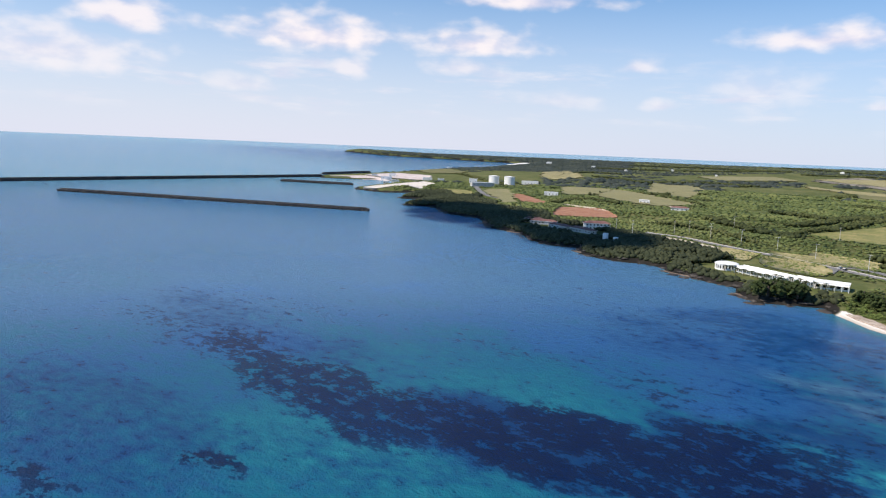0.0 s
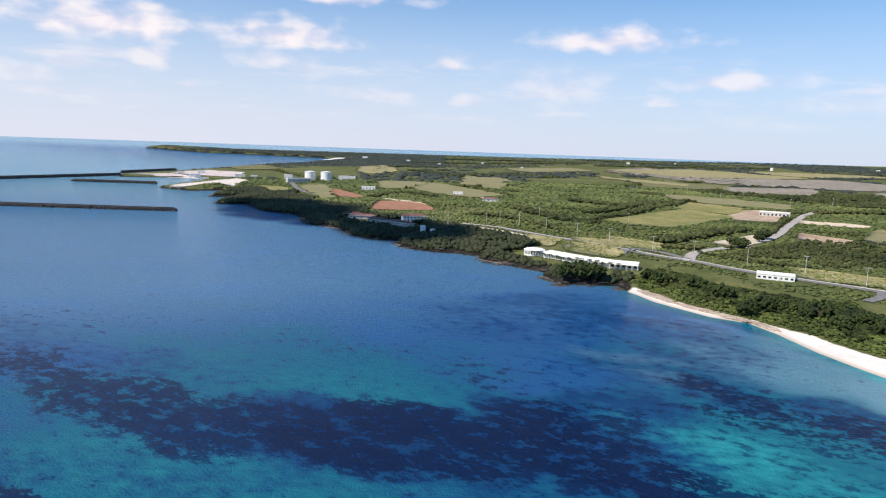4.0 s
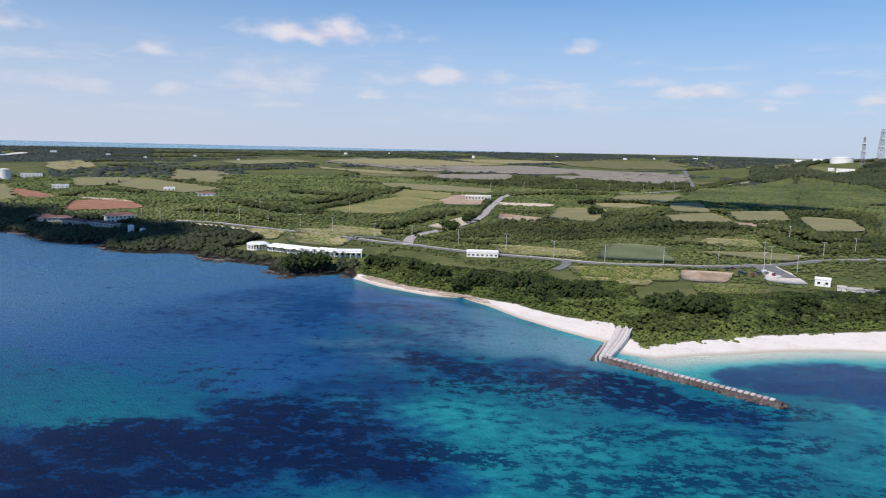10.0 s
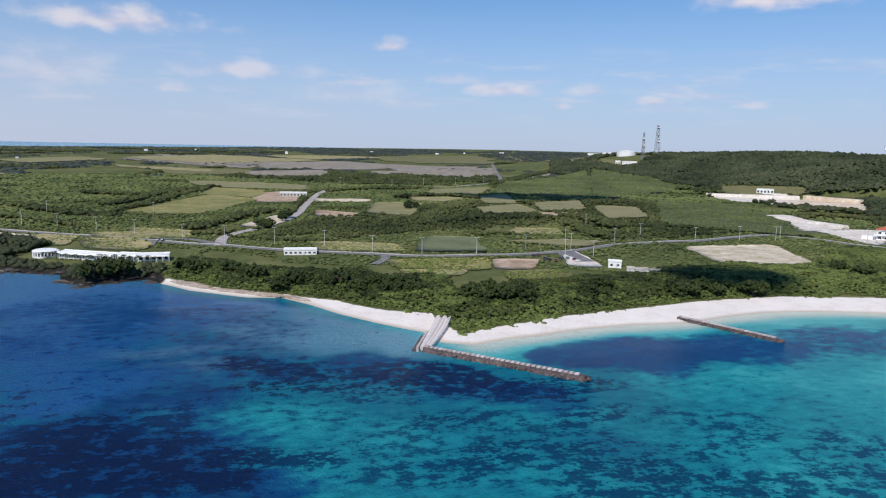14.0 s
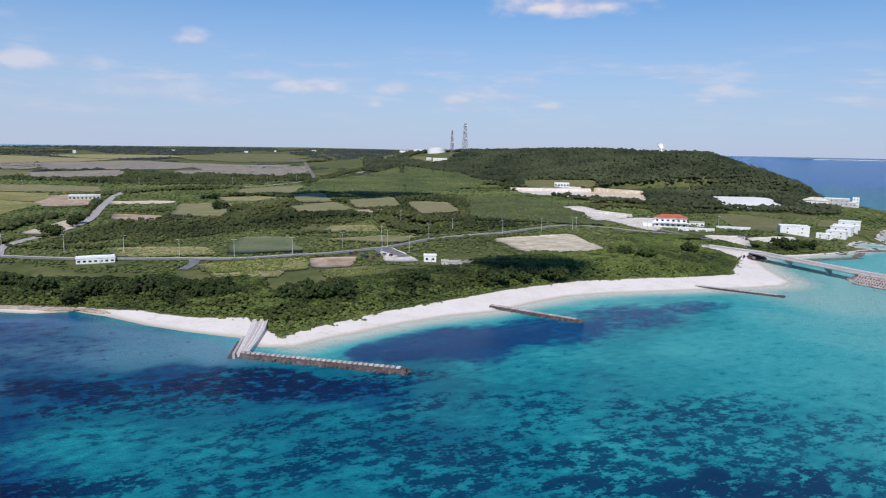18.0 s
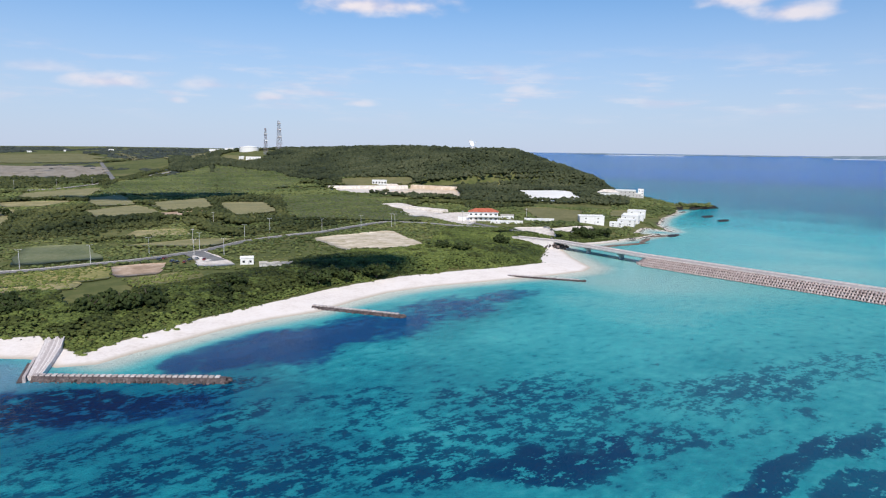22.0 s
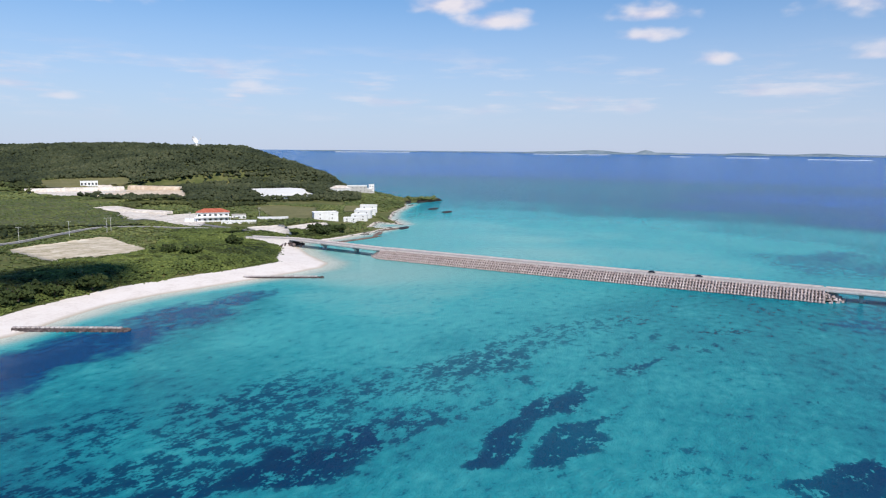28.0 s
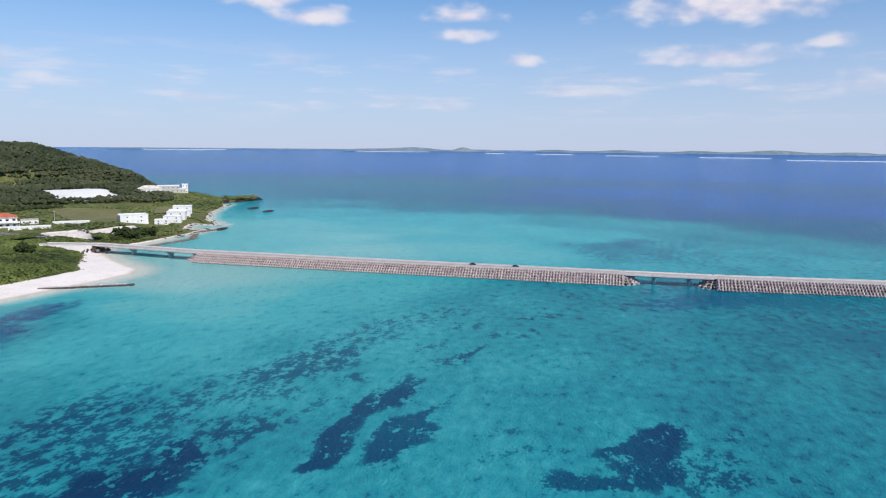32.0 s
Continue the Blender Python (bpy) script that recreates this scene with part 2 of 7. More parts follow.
# ---- the sea: sand, reef and weed seen through clear water ----
# x, y, depth from 0 (awash) to 1 (deep)
DEPTHS_A = [
    (-3536, -7, 0.85), (-3338, 576, 0.85), (-2745, 1141, 0.75), (-673, -8, 0.86), (-651, 111, 0.86), (-548, 229, 0.88),
    (-434, 297, 0.9), (-421, 1, 0.84), (-364, 76, 0.9), (-358, 186, 0.9), (-285, 148, 0.84), (-297, 262, 0.9),
    (-252, 303, 0.92), (-288, 0, 0.76), (-250, 24, 0.76), (-224, 43, 0.74), (-270, 84, 0.9), (-263, 124, 0.75),
    (-224, 132, 0.66), (-190, 145, 0.6), (-164, 148, 0.58), (-140, 156, 0.6), (-223, 198, 0.9), (-170, 241, 0.92),
    (-165, 291, 0.92), (-130, 243, 0.7), (-124, 201, 0.9), (-170, 66, 0.64), (-150, 76, 0.55), (-133, 83, 0.53),
    (-164, 27, 0.72), (-191, 5, 0.78),
]
DEPTHS_B = [
    (-149, 50, 0.64), (-138, 116, 0.75), (-113, 131, 0.7), (-96, 164, 0.9), (-240, 163, 0.72), (-229, 131, 0.68),
    (-190, 152, 0.64), (-159, 150, 0.6), (-218, 241, 0.9), (-166, 238, 0.9), (-173, 324, 0.92), (-141, 323, 0.92),
    (-132, 249, 0.8), (-133, 191, 0.9), (-111, 211, 0.72), (-106, 274, 0.66), (-86, 283, 0.62), (-65, 284, 0.6),
    (-45, 267, 0.55), (-85, 221, 0.62), (-77, 183, 0.46), (-65, 195, 0.42), (-52, 192, 0.44), (-37, 205, 0.55),
    (-23, 200, 0.56), (-46, 244, 0.55), (-95, 152, 0.85), (-69, 149, 0.72), (-163, 71, 0.5), (-176, 64, 0.55),
    (-144, 82, 0.5), (-261, 226, 0.9),
]
DEPTHS_C = [
    (-194, 263, 0.92), (-137, 296, 0.9), (-83, 301, 0.8), (-102, 260, 0.7), (-79, 263, 0.64), (-63, 272, 0.6),
    (-46, 281, 0.58), (-135, 217, 0.85), (-162, 187, 0.8), (-115, 192, 0.6), (-95, 185, 0.5), (-73, 187, 0.4),
    (-58, 185, 0.4), (-41, 184, 0.42), (-37, 233, 0.6), (-19, 236, 0.62), (-6, 211, 0.5), (9, 201, 0.55),
    (33, 231, 0.5), (28, 189, 0.6), (-49, 158, 0.45), (-85, 137, 0.6), (-126, 134, 0.85), (-151, 121, 0.85),
    (1, 281, 0.25), (21, 299, 0.28), (50, 315, 0.16), (35, 284, 0.5), (-176, 299, 0.9), (-113, 310, 0.75),
    (-80, 294, 0.62), (-58, 288, 0.6),
]
DEPTHS_D = [
    (-58, 248, 0.66), (-86, 208, 0.62), (-105, 191, 0.5), (-36, 238, 0.64), (0, 289, 0.16), (-7, 271, 0.2),
    (30, 302, 0.18), (69, 319, 0.25), (105, 359, 0.12), (154, 343, 0.2), (128, 309, 0.42), (26, 261, 0.6),
    (62, 281, 0.6), (65, 246, 0.42), (114, 274, 0.36), (89, 233, 0.4), (118, 237, 0.36), (-30, 201, 0.48),
    (-52, 185, 0.45), (4, 201, 0.46), (37, 197, 0.44), (-50, 155, 0.44), (48, 176, 0.48), (88, 188, 0.46),
    (-153, 209, 0.9), (-118, 162, 0.85), (-83, 150, 0.8), (73, 291, 0.5), (108, 319, 0.3), (136, 317, 0.45),
    (173, 333, 0.4), (131, 342, 0.2),
]
DEPTHS_E = [
    (218, 329, 0.25), (287, 395, 0.15), (249, 327, 0.14), (169, 274, 0.28), (220, 269, 0.22), (62, 244, 0.36),
    (118, 246, 0.32), (156, 216, 0.32), (195, 232, 0.28), (116, 184, 0.4), (148, 177, 0.38), (18, 224, 0.55),
    (34, 206, 0.48), (96, 151, 0.46), (127, 147, 0.42), (12, 269, 0.5), (48, 299, 0.5), (7, 287, 0.28),
    (38, 313, 0.25), (96, 314, 0.45), (149, 335, 0.42), (204, 339, 0.28), (292, 377, 0.14), (260, 346, 0.12),
    (140, 255, 0.25), (238, 262, 0.22), (291, 242, 0.25), (90, 256, 0.34), (51, 234, 0.4), (141, 213, 0.32),
    (196, 199, 0.34), (252, 195, 0.3),
]
DEPTHS_F = [
    (35, 201, 0.42), (75, 168, 0.42), (134, 145, 0.38), (103, 129, 0.42), (191, 145, 0.34), (172, 122, 0.36),
    (15, 164, 0.44), (2227, 1694, 1), (3447, 1580, 1), (3592, 1021, 1), (987, 1216, 0.62), (791, 898, 0.48),
    (2014, 2738, 0.9), (971, 866, 0.62), (822, 528, 0.5), (951, 432, 0.85), (1234, 346, 0.97), (521, 502, 0.2),
    (408, 426, 0.2), (591, 447, 0.26), (522, 334, 0.25), (618, 305, 0.25), (730, 273, 0.34), (743, 206, 0.34),
    (431, 325, 0.15), (638, 568, 0.3), (687, 372, 0.26), (498, 376, 0.16), (602, 224, 0.26), (481, 215, 0.2),
    (512, 160, 0.36), (563, 147, 0.4),
]
DEPTHS_G = [
    (281, 382, 0.12), (272, 335, 0.14), (216, 315, 0.2), (263, 275, 0.2), (247, 219, 0.28), (181, 223, 0.26),
    (310, 165, 0.36), (309, 112, 0.38), (382, 103, 0.4), (222, 96, 0.34), (250, 71, 0.38), (168, 96, 0.32),
    (152, 158, 0.32), (114, 167, 0.36), (111, 234, 0.32), (81, 236, 0.38), (67, 282, 0.42), (104, 118, 0.34),
    (172, 74, 0.36), (70, 184, 0.4), (1847, 3152, 0.95), (1870, 1532, 0.95), (3095, 1484, 1), (2210, 488, 1),
    (2622, 48, 1), (921, 953, 0.5), (1045, 856, 0.55), (931, 593, 0.6), (766, 628, 0.4), (828, 395, 0.5),
    (735, 282, 0.4), (881, 192, 0.85),
]
DEPTHS_H = [
    (1060, 82, 0.97), (684, 98, 0.4), (798, 10, 0.7), (623, 6, 0.38), (570, -8, 0.32), (543, 76, 0.34),
    (516, 495, 0.2), (542, 376, 0.22), (476, 276, 0.2), (486, 208, 0.24), (288, 375, 0.14), (217, 306, 0.2),
    (256, 247, 0.26), (307, 146, 0.38), (387, 97, 0.45), (389, 68, 0.55), (371, 25, 0.46), (344, -8, 0.46),
    (267, 55, 0.42), (261, 16, 0.44), (240, -7, 0.44), (209, 78, 0.38), (228, 29, 0.42), (160, 75, 0.34),
    (140, 73, 0.34), (190, 4, 0.42), (185, 210, 0.28), (147, 242, 0.3),
]
# beds of weed and reef: x, y, half length, half width, turn, cover
BEDS_A = [
    (-235, 74, 58.3, 14.4, 5, 0.7), (-187, 83, 37.4, 13.1, 11, 0.74), (-291, 56, 71.3, 12.1, 12, 0.39), (-168, 107, 31.2, 14.2, 13, 0.74), (-146, 133, 24.2, 13, 8, 0.62), (-131, 130, 27, 11, 34, 0.47),
    (-136, 105, 21.5, 8.7, 16, 0.58), (-125, 168, 18.3, 15.9, 44, 0.66), (-100, 170, 27.8, 14.6, 81, 0.66), (-167, 38, 12.7, 4.5, 19, 0.74), (-178, -2, 14.6, 5.6, 14, 0.62), (-171, 7, 4.8, 3.1, 20, 0.39),
    (-342, 98, 68.7, 18.5, 34, 0.23), (-160, 183, 19.4, 13.2, -5, 0.39), (-219, 165, 30.2, 8.7, 24, 0.27), (-206, 91, 39.1, 12, 15, 0.7),
]
BEDS_B = [
    (-168, 101, 29.2, 12.9, 16, 0.74), (-144, 111, 24.6, 12, 11, 0.66), (-137, 133, 26.3, 12.7, -2, 0.55), (-113, 126, 29.3, 12.7, 30, 0.56), (-120, 173, 22.6, 12.9, 9, 0.55), (-99, 158, 21.9, 17.4, 30, 0.66),
    (-76, 147, 19.2, 9.2, 19, 0.66), (-154, 196, 31.8, 16.5, 25, 0.23), (-54, 220, 15.5, 11.9, -27, 0.43), (-82, 240, 20.9, 9.1, 9, 0.39), (-32, 215, 8.5, 6.3, 24, 0.31), (-147, 135, 26.8, 13.7, 8, 0.9),
    (-144, 110, 22.5, 12.4, 13, 0.9), (-115, 143, 20.1, 12.6, -2, 0.8), (-115, 122, 20.2, 9.9, 21, 0.75), (-107, 160, 15.4, 9.3, 4, 0.6),
]
BEDS_C = [
    (-88, 156, 11.3, 8.4, -3, 0.7), (-71, 146, 8.3, 6, 26, 0.5), (-126, 170, 20.3, 8.8, 9, 0.4), (-68, 217, 32.3, 8.9, 9, 0.6), (-35, 240, 24.8, 12.4, 1, 0.72), (-12, 234, 21.3, 12.1, -15, 0.75),
    (-20, 195, 15.4, 10, 21, 0.55), (-4, 177, 20.3, 7.3, 30, 0.65), (24, 209, 19.9, 7.6, 33, 0.6), (-35, 161, 12.7, 5.8, 30, 0.5), (-35, 232, 28.5, 12.7, -10, 0.75), (-47, 213, 16.3, 9.3, 6, 0.5),
    (-11, 224, 26.5, 9.8, -4, 0.72), (20, 234, 17.8, 9.2, 13, 0.6), (-84, 166, 15.2, 8.9, 16, 0.6), (-70, 158, 11.8, 9.7, 26, 0.75),
]
BEDS_D = [
    (-82, 148, 26.2, 8.2, 5, 0.8), (-114, 162, 22.5, 13.9, -26, 0.8), (-28, 188, 19.3, 8.1, 7, 0.4), (4, 181, 20.1, 9, 9, 0.55), (25, 170, 21.9, 9.4, 11, 0.6), (59, 192, 22.1, 8.3, 25, 0.5),
    (68, 172, 24.8, 8.1, 22, 0.6), (98, 193, 17.6, 6.1, 25, 0.5), (-33, 173, 22.3, 10.4, 6, 0.4), (-86, 234, 27.6, 11.5, -12, 0.7), (-41, 229, 27.7, 11.8, -9, 0.6), (-0, 225, 24.2, 9.8, -7, 0.65),
    (-62, 195, 24.7, 7.6, -9, 0.35), (-24, 191, 24.9, 7.7, -7, 0.35), (23, 182, 25.1, 7.5, 2, 0.4), (-59, 165, 13.5, 7.4, -2, 0.75),
]
BEDS_E = [
    (-14, 163, 19.9, 7.4, 2, 0.55), (27, 158, 23.8, 8.1, 3, 0.62), (67, 170, 26.7, 8.1, 9, 0.6), (115, 191, 24.3, 7.4, 17, 0.55), (139, 178, 23.5, 8.3, 15, 0.55), (82, 152, 30.8, 8.1, 6, 0.55),
    (124, 151, 17.4, 6.5, 12, 0.5), (-19, 232, 28.6, 14.5, -32, 0.75), (10, 232, 15.6, 10.9, -16, 0.55), (58, 208, 20, 9.9, -1, 0.45), (110, 199, 31.2, 11.2, -1, 0.55), (116, 174, 32, 9, 1, 0.55),
    (82, 174, 24.5, 7.6, 0, 0.5), (37, 165, 19.6, 6.9, -3, 0.6), (67, 149, 23.1, 7.7, -7, 0.72), (97, 144, 21.2, 7.3, -1, 0.68),
]
BEDS_F = [
    (129, 151, 21.9, 6.4, 3, 0.45), (191, 167, 30.2, 7, 1, 0.5), (244, 181, 37.3, 7.4, 2, 0.5), (152, 142, 16.7, 4.9, -7, 0.45), (136, 119, 15.1, 5, 22, 0.9), (168, 127, 20.7, 5, 11, 0.55),
    (187, 128, 13.8, 4.8, 14, 0.7), (11, 193, 23.3, 8.6, -10, 0.45), (13, 168, 15.6, 6.1, -12, 0.5), (114, 192, 20.7, 9.1, -8, 0.6), (91, 183, 19.4, 7.9, -12, 0.5), (130, 185, 21.4, 7.4, -16, 0.4),
    (154, 171, 16.9, 7.4, -13, 0.4), (135, 160, 10.8, 4.7, -26, 0.4), (192, 172, 23.9, 14.5, -5, 0.68), (225, 180, 17.7, 6.9, -9, 0.4),
]
BEDS_G = [
    (260, 173, 26.8, 10, -18, 0.35), (290, 168, 18.2, 7.6, -22, 0.35), (230, 128, 17.5, 4, -6, 0.65), (269, 125, 18.3, 4.2, -16, 0.45), (232, 146, 9.1, 3.9, -18, 0.45), (116, 148, 9.2, 6.8, 13, 0.8),
    (99, 148, 13.5, 7.6, -19, 0.6), (128, 137, 9.6, 3.9, -2, 0.5), (85, 143, 19.1, 7.4, -23, 0.85), (65, 161, 16.8, 7.7, -24, 0.65), (50, 167, 11.3, 6.5, -38, 0.6), (78, 167, 14.2, 6.5, -15, 0.5),
    (154, 122, 20.6, 5, 10, 0.95), (179, 124, 12.7, 5.1, 14, 0.95), (128, 116, 6.8, 4.4, 3, 0.92), (169, 108, 11.4, 3.3, 0, 0.85),
]
BEDS_H = [
    (147, 103, 13.8, 7.4, 11, 1), (178, 49, 10.9, 3.7, -17, 0.8), (189, 46, 8.5, 4.3, 0, 0.9), (155, 77, 11.2, 3.5, -40, 0.35), (173, 82, 4.7, 2.1, -36, 0.4), (420, 237, 23.7, 12.6, -31, 0.3),
    (186, 169, 23.3, 12.8, -25, 0.65), (227, 175, 27.9, 13.3, -13, 0.5), (254, 177, 25.6, 11.4, -12, 0.45), (279, 168, 18.2, 8, -27, 0.4), (189, 146, 8.1, 4.8, -37, 0.6), (230, 126, 10.5, 3.7, -2, 0.75),
    (262, 129, 15.8, 4.2, -38, 0.35), (303, 126, 13.3, 7.1, -36, 0.45), (268, 146, 11.3, 6.2, -28, 0.45), (161, 164, 16, 9.1, -11, 0.5),
]
BEDS_I = [
    (135, 144, 9.7, 8, -9, 0.6), (159, 125, 19.7, 4, 14, 0.95), (173, 123, 9.9, 3.7, 7, 0.9), (166, 106, 10.4, 4, 18, 0.9), (147, 104, 12.4, 8.5, 17, 1), (133, 119, 9.2, 4.8, 32, 0.92),
    (187, 42, 13.6, 7.5, 5, 1), (168, 41, 10.4, 7.5, -10, 0.9), (154, 50, 15.5, 4.9, -50, 0.85), (202, 24, 7.6, 2.7, -26, 0.55), (173, 25, 10, 4.6, -51, 0.6), (181, 12, 6.2, 3.7, -37, 0.5),
    (237, 68, 8.1, 3, -55, 0.55), (169, 83, 7.9, 1.9, -58, 0.4), (180, 30, 13.5, 6.4, -51, 0.5), (115, 147, 10.3, 8.3, 49, 0.85),
]
BEDS_J = [
    (105, 163, 16, 9.9, -23, 0.6), (106, 190, 15.2, 10.1, -28, 0.6), (97, 147, 13.6, 8.2, -43, 0.85), (87, 163, 12.8, 7.9, -59, 0.55), (141, 186, 16.9, 7.7, -32, 0.4), (119, 201, 15.5, 7.3, -42, 0.4),
    (168, 62, 9.6, 3.3, -44, 0.4),
]
# dark meadows of sea grass, with soft edges: the same values
MEADOWS_A = [
    (-193, 271, 70.7, 69.5, -27, 0.36), (-135, 240, 34, 23.6, 81, 0.2), (-107, 181, 36.8, 25.1, 80, 0.75), (-289, 83, 104.3, 24.4, 15, 0.35), (-212, 13, 69.6, 32.4, 22, 0.42), (-161, 68, 35.7, 16.7, 24, 0.3),
    (-137, 125, 30.6, 18.9, 37, 0.5), (-186, 88, 61, 16.5, 14, 0.6), (-190, 271, 70.9, 57.9, 32, 0.25), (-151, 312, 45.5, 33.8, -44, 0.35), (-144, 206, 47, 30, 51, 0.2), (-97, 155, 39.2, 21.8, 47, 0.7),
    (-170, 97, 53.5, 19.3, 30, 0.7), (-236, 282, 126.3, 63.3, 14, 0.18), (-153, 287, 64.6, 40.6, -5, 0.45), (-158, 221, 65.5, 30.7, 26, 0.25),
]
MEADOWS_B = [
    (-140, 123, 60, 25.7, 21, 0.9), (-104, 135, 28.1, 15, 22, 0.55), (-188, 297, 59.9, 40.1, -28, 0.4), (-123, 245, 55, 28.2, 2, 0.38), (-114, 162, 34.1, 21.2, -24, 0.75), (-75, 147, 34, 12.1, 4, 0.8),
    (46, 283, 40.4, 17.1, 29, 0.75), (17, 280, 14.4, 10.2, 41, 0.85), (84, 300, 33.8, 11.5, 31, 0.75), (137, 333, 24.4, 7.1, 24, 0.5), (-49, 243, 29.5, 15.4, -6, 0.6), (-11, 228, 32.8, 11.4, -5, 0.65),
    (55, 275, 33.2, 16.1, 24, 0.75), (24, 261, 10.4, 7.7, 25, 0.85), (99, 291, 35.8, 15.7, 25, 0.75), (168, 329, 42.3, 11.2, 17, 0.6),
]
MEADOWS_C = [
    (-28, 231, 48.4, 12.2, -6, 0.55), (-91, 234, 30.1, 15.3, -17, 0.6), (39, 284, 30.5, 18.5, 25, 0.75), (11, 268, 11, 8.2, 63, 0.85), (83, 296, 30.1, 15.7, 20, 0.75), (133, 320, 41.9, 14, 12, 0.65),
    (-11, 229, 38.8, 18.5, -29, 0.55), (57, 273, 26.3, 18, 63, 0.85), (98, 290, 26.5, 16, 12, 0.7), (142, 310, 28.7, 14.1, 1, 0.5), (380, 69, 52.2, 16.5, -40, 0.35), (561, 152, 77.7, 50, -1, 0.3),
    (173, 331, 16, 12.8, 36, 0.5),
]
# pale silt stirred up by the waves: the same values
SILT_A = [
    (-87, 277, 40.1, 18.2, -14, 0.5), (-52, 273, 20.3, 13.2, -41, 0.6), (-151, 312, 32.6, 9.1, 1, 0.25), (-132, 249, 24.9, 6.7, 27, 0.25), (-112, 307, 34.2, 9.2, -14, 0.3), (-68, 274, 38.8, 18.5, 14, 0.45),
    (-115, 192, 11.1, 3.3, 27, 0.2), (-80, 296, 41.9, 13, -23, 0.45), (-52, 280, 22.9, 12.8, -34, 0.6), (-109, 300, 33.9, 7.3, -11, 0.25), (-111, 233, 17.9, 5.2, 7, 0.25), (68, 293, 32.9, 4.8, 23, 0.4),
    (37, 279, 16.9, 3.5, 29, 0.4), (-59, 276, 29.8, 13.4, -27, 0.5), (-118, 321, 36.3, 9.9, -7, 0.35),
]
SEA_GRASS = MEADOWS_A + MEADOWS_B + MEADOWS_C
DEPTHS = np.array(DEPTHS_A + DEPTHS_B + DEPTHS_C + DEPTHS_D + DEPTHS_E + DEPTHS_F + DEPTHS_G + DEPTHS_H)
BEDS = BEDS_A + BEDS_B + BEDS_C + BEDS_D + BEDS_E + BEDS_F + BEDS_G + BEDS_H + BEDS_I + BEDS_J


def depth_at(x, y, d):
    """Depth, weed cover and sea grass of the bottom; silt with painted sheen and haze."""
    r, a = np.log(np.clip(np.hypot(x, y), 60, 4500)) * 2.2, np.arctan2(x, y) * 1.5
    # behind the eye the bottom goes on evenly
    a = np.where(abs(a) > 2.4, np.sign(a) * 2.4 * (1.5 * np.pi - abs(a)) / (1.5 * np.pi - 2.4), a)
    pr, pa = np.log(np.hypot(DEPTHS[:, 0], DEPTHS[:, 1])) * 2.2, np.arctan2(DEPTHS[:, 0], DEPTHS[:, 1]) * 1.5
    num, den = np.zeros_like(x), np.zeros_like(x)
    for k in range(len(DEPTHS)):
        w = 1 / ((r - pr[k]) ** 2 + (a - pa[k]) ** 2 + 0.004) ** 2.2
        num += w * DEPTHS[k, 2]
        den += w
    deep = np.where(np.hypot(x, y) < 1, 0.5, num / den)
    wx, wy = x + 5 * lumps(x, y, 13, 1) + 2.5 * lumps(x, y, 5.3, 2), y + 5 * lumps(x, y, 11, 3) + 2.5 * lumps(x, y, 4.7, 5)

    def patches(rows, least, outer, inner):
        best = np.full(len(x), least)
        for cx, cy, long, wide, turn, share_ in rows:
            c, s = math.cos(radians(turn)), math.sin(radians(turn))
            u, v = ((wx - cx) * c + (wy - cy) * s) / long, ((wy - cy) * c - (wx - cx) * s) / wide
            best = np.maximum(best, share_ * ease(np.hypot(u, v), outer, inner))
        return best

    weed, grass = patches(BEDS, 0.06, 1.45, 0.6), patches(SEA_GRASS, 0.0, 1.4, 0.55)
    # sky sheen painted pale over the west sea and the wide lagoon off the harbour
    silt_sheen_haze = np.maximum(patches(SILT_A, 0.0, 1.5, 0.4), ease(y, 1500, 600) * np.maximum(0.62 * ease(x, -420, -1500), 0.32 * ease(np.hypot(x, y), 240, 420) * ease(x, -110, -320)))
    # distance haze painted onto the farthest sea in the west
    silt_sheen_haze = np.maximum(silt_sheen_haze, 0.85 * ease(np.hypot(x, y), 3800, 4600) * ease(x, 300, -200))
    shelf = np.clip(-d, 0, None)
    # a shallow fringe along the sand, a short one along the rocks
    s = sandy(x, y)
    bay = ease(x, -60, 10)
    deep = deep * (s * ((1 - bay) * (0.55 + 0.45 * ease(shelf, 0, 16)) + bay * ease(shelf, 0, 20)) + (1 - s) * (0.8 + 0.2 * ease(shelf, 0, 8)))
    return deep, weed * ease(shelf, 6, 18), grass * ease(shelf, 8, 20), silt_sheen_haze


rings = np.concatenate([[0.001], np.geomspace(60, 700, 210), np.geomspace(706, 4940, 100)])
sx, sy, sq = fan(-104, 104, 620, rings)
sd = shore(sx, sy)
deep, weed, sea_grass, silt_sheen_haze = depth_at(sx, sy, sd)
sea_mat, nt, b, co = surface("sea_water", 0.12, 0.03)
big = grain(nt, co, 0.018, 5, 0.6, (1.0, 1.5, 1), 24)
mid = grain(nt, co, 0.16, 4, 0.58, (1.0, 1.4, 1), 20)
fine = grain(nt, co, 0.55, 3, 0.6, (1.0, 1.4, 1), 15)
depth, cover_ = attr(nt, "deep"), attr(nt, "weed")
# the open sand between the beds
amount = step(nt, depth, 0.12, 0.5)
tone = sums(nt, "ADD", depth, sums(nt, "MULTIPLY", sums(nt, "ADD", sums(nt, "MULTIPLY_ADD", big, 0.34, -0.17), sums(nt, "MULTIPLY_ADD", mid, 0.42, -0.21)), amount))
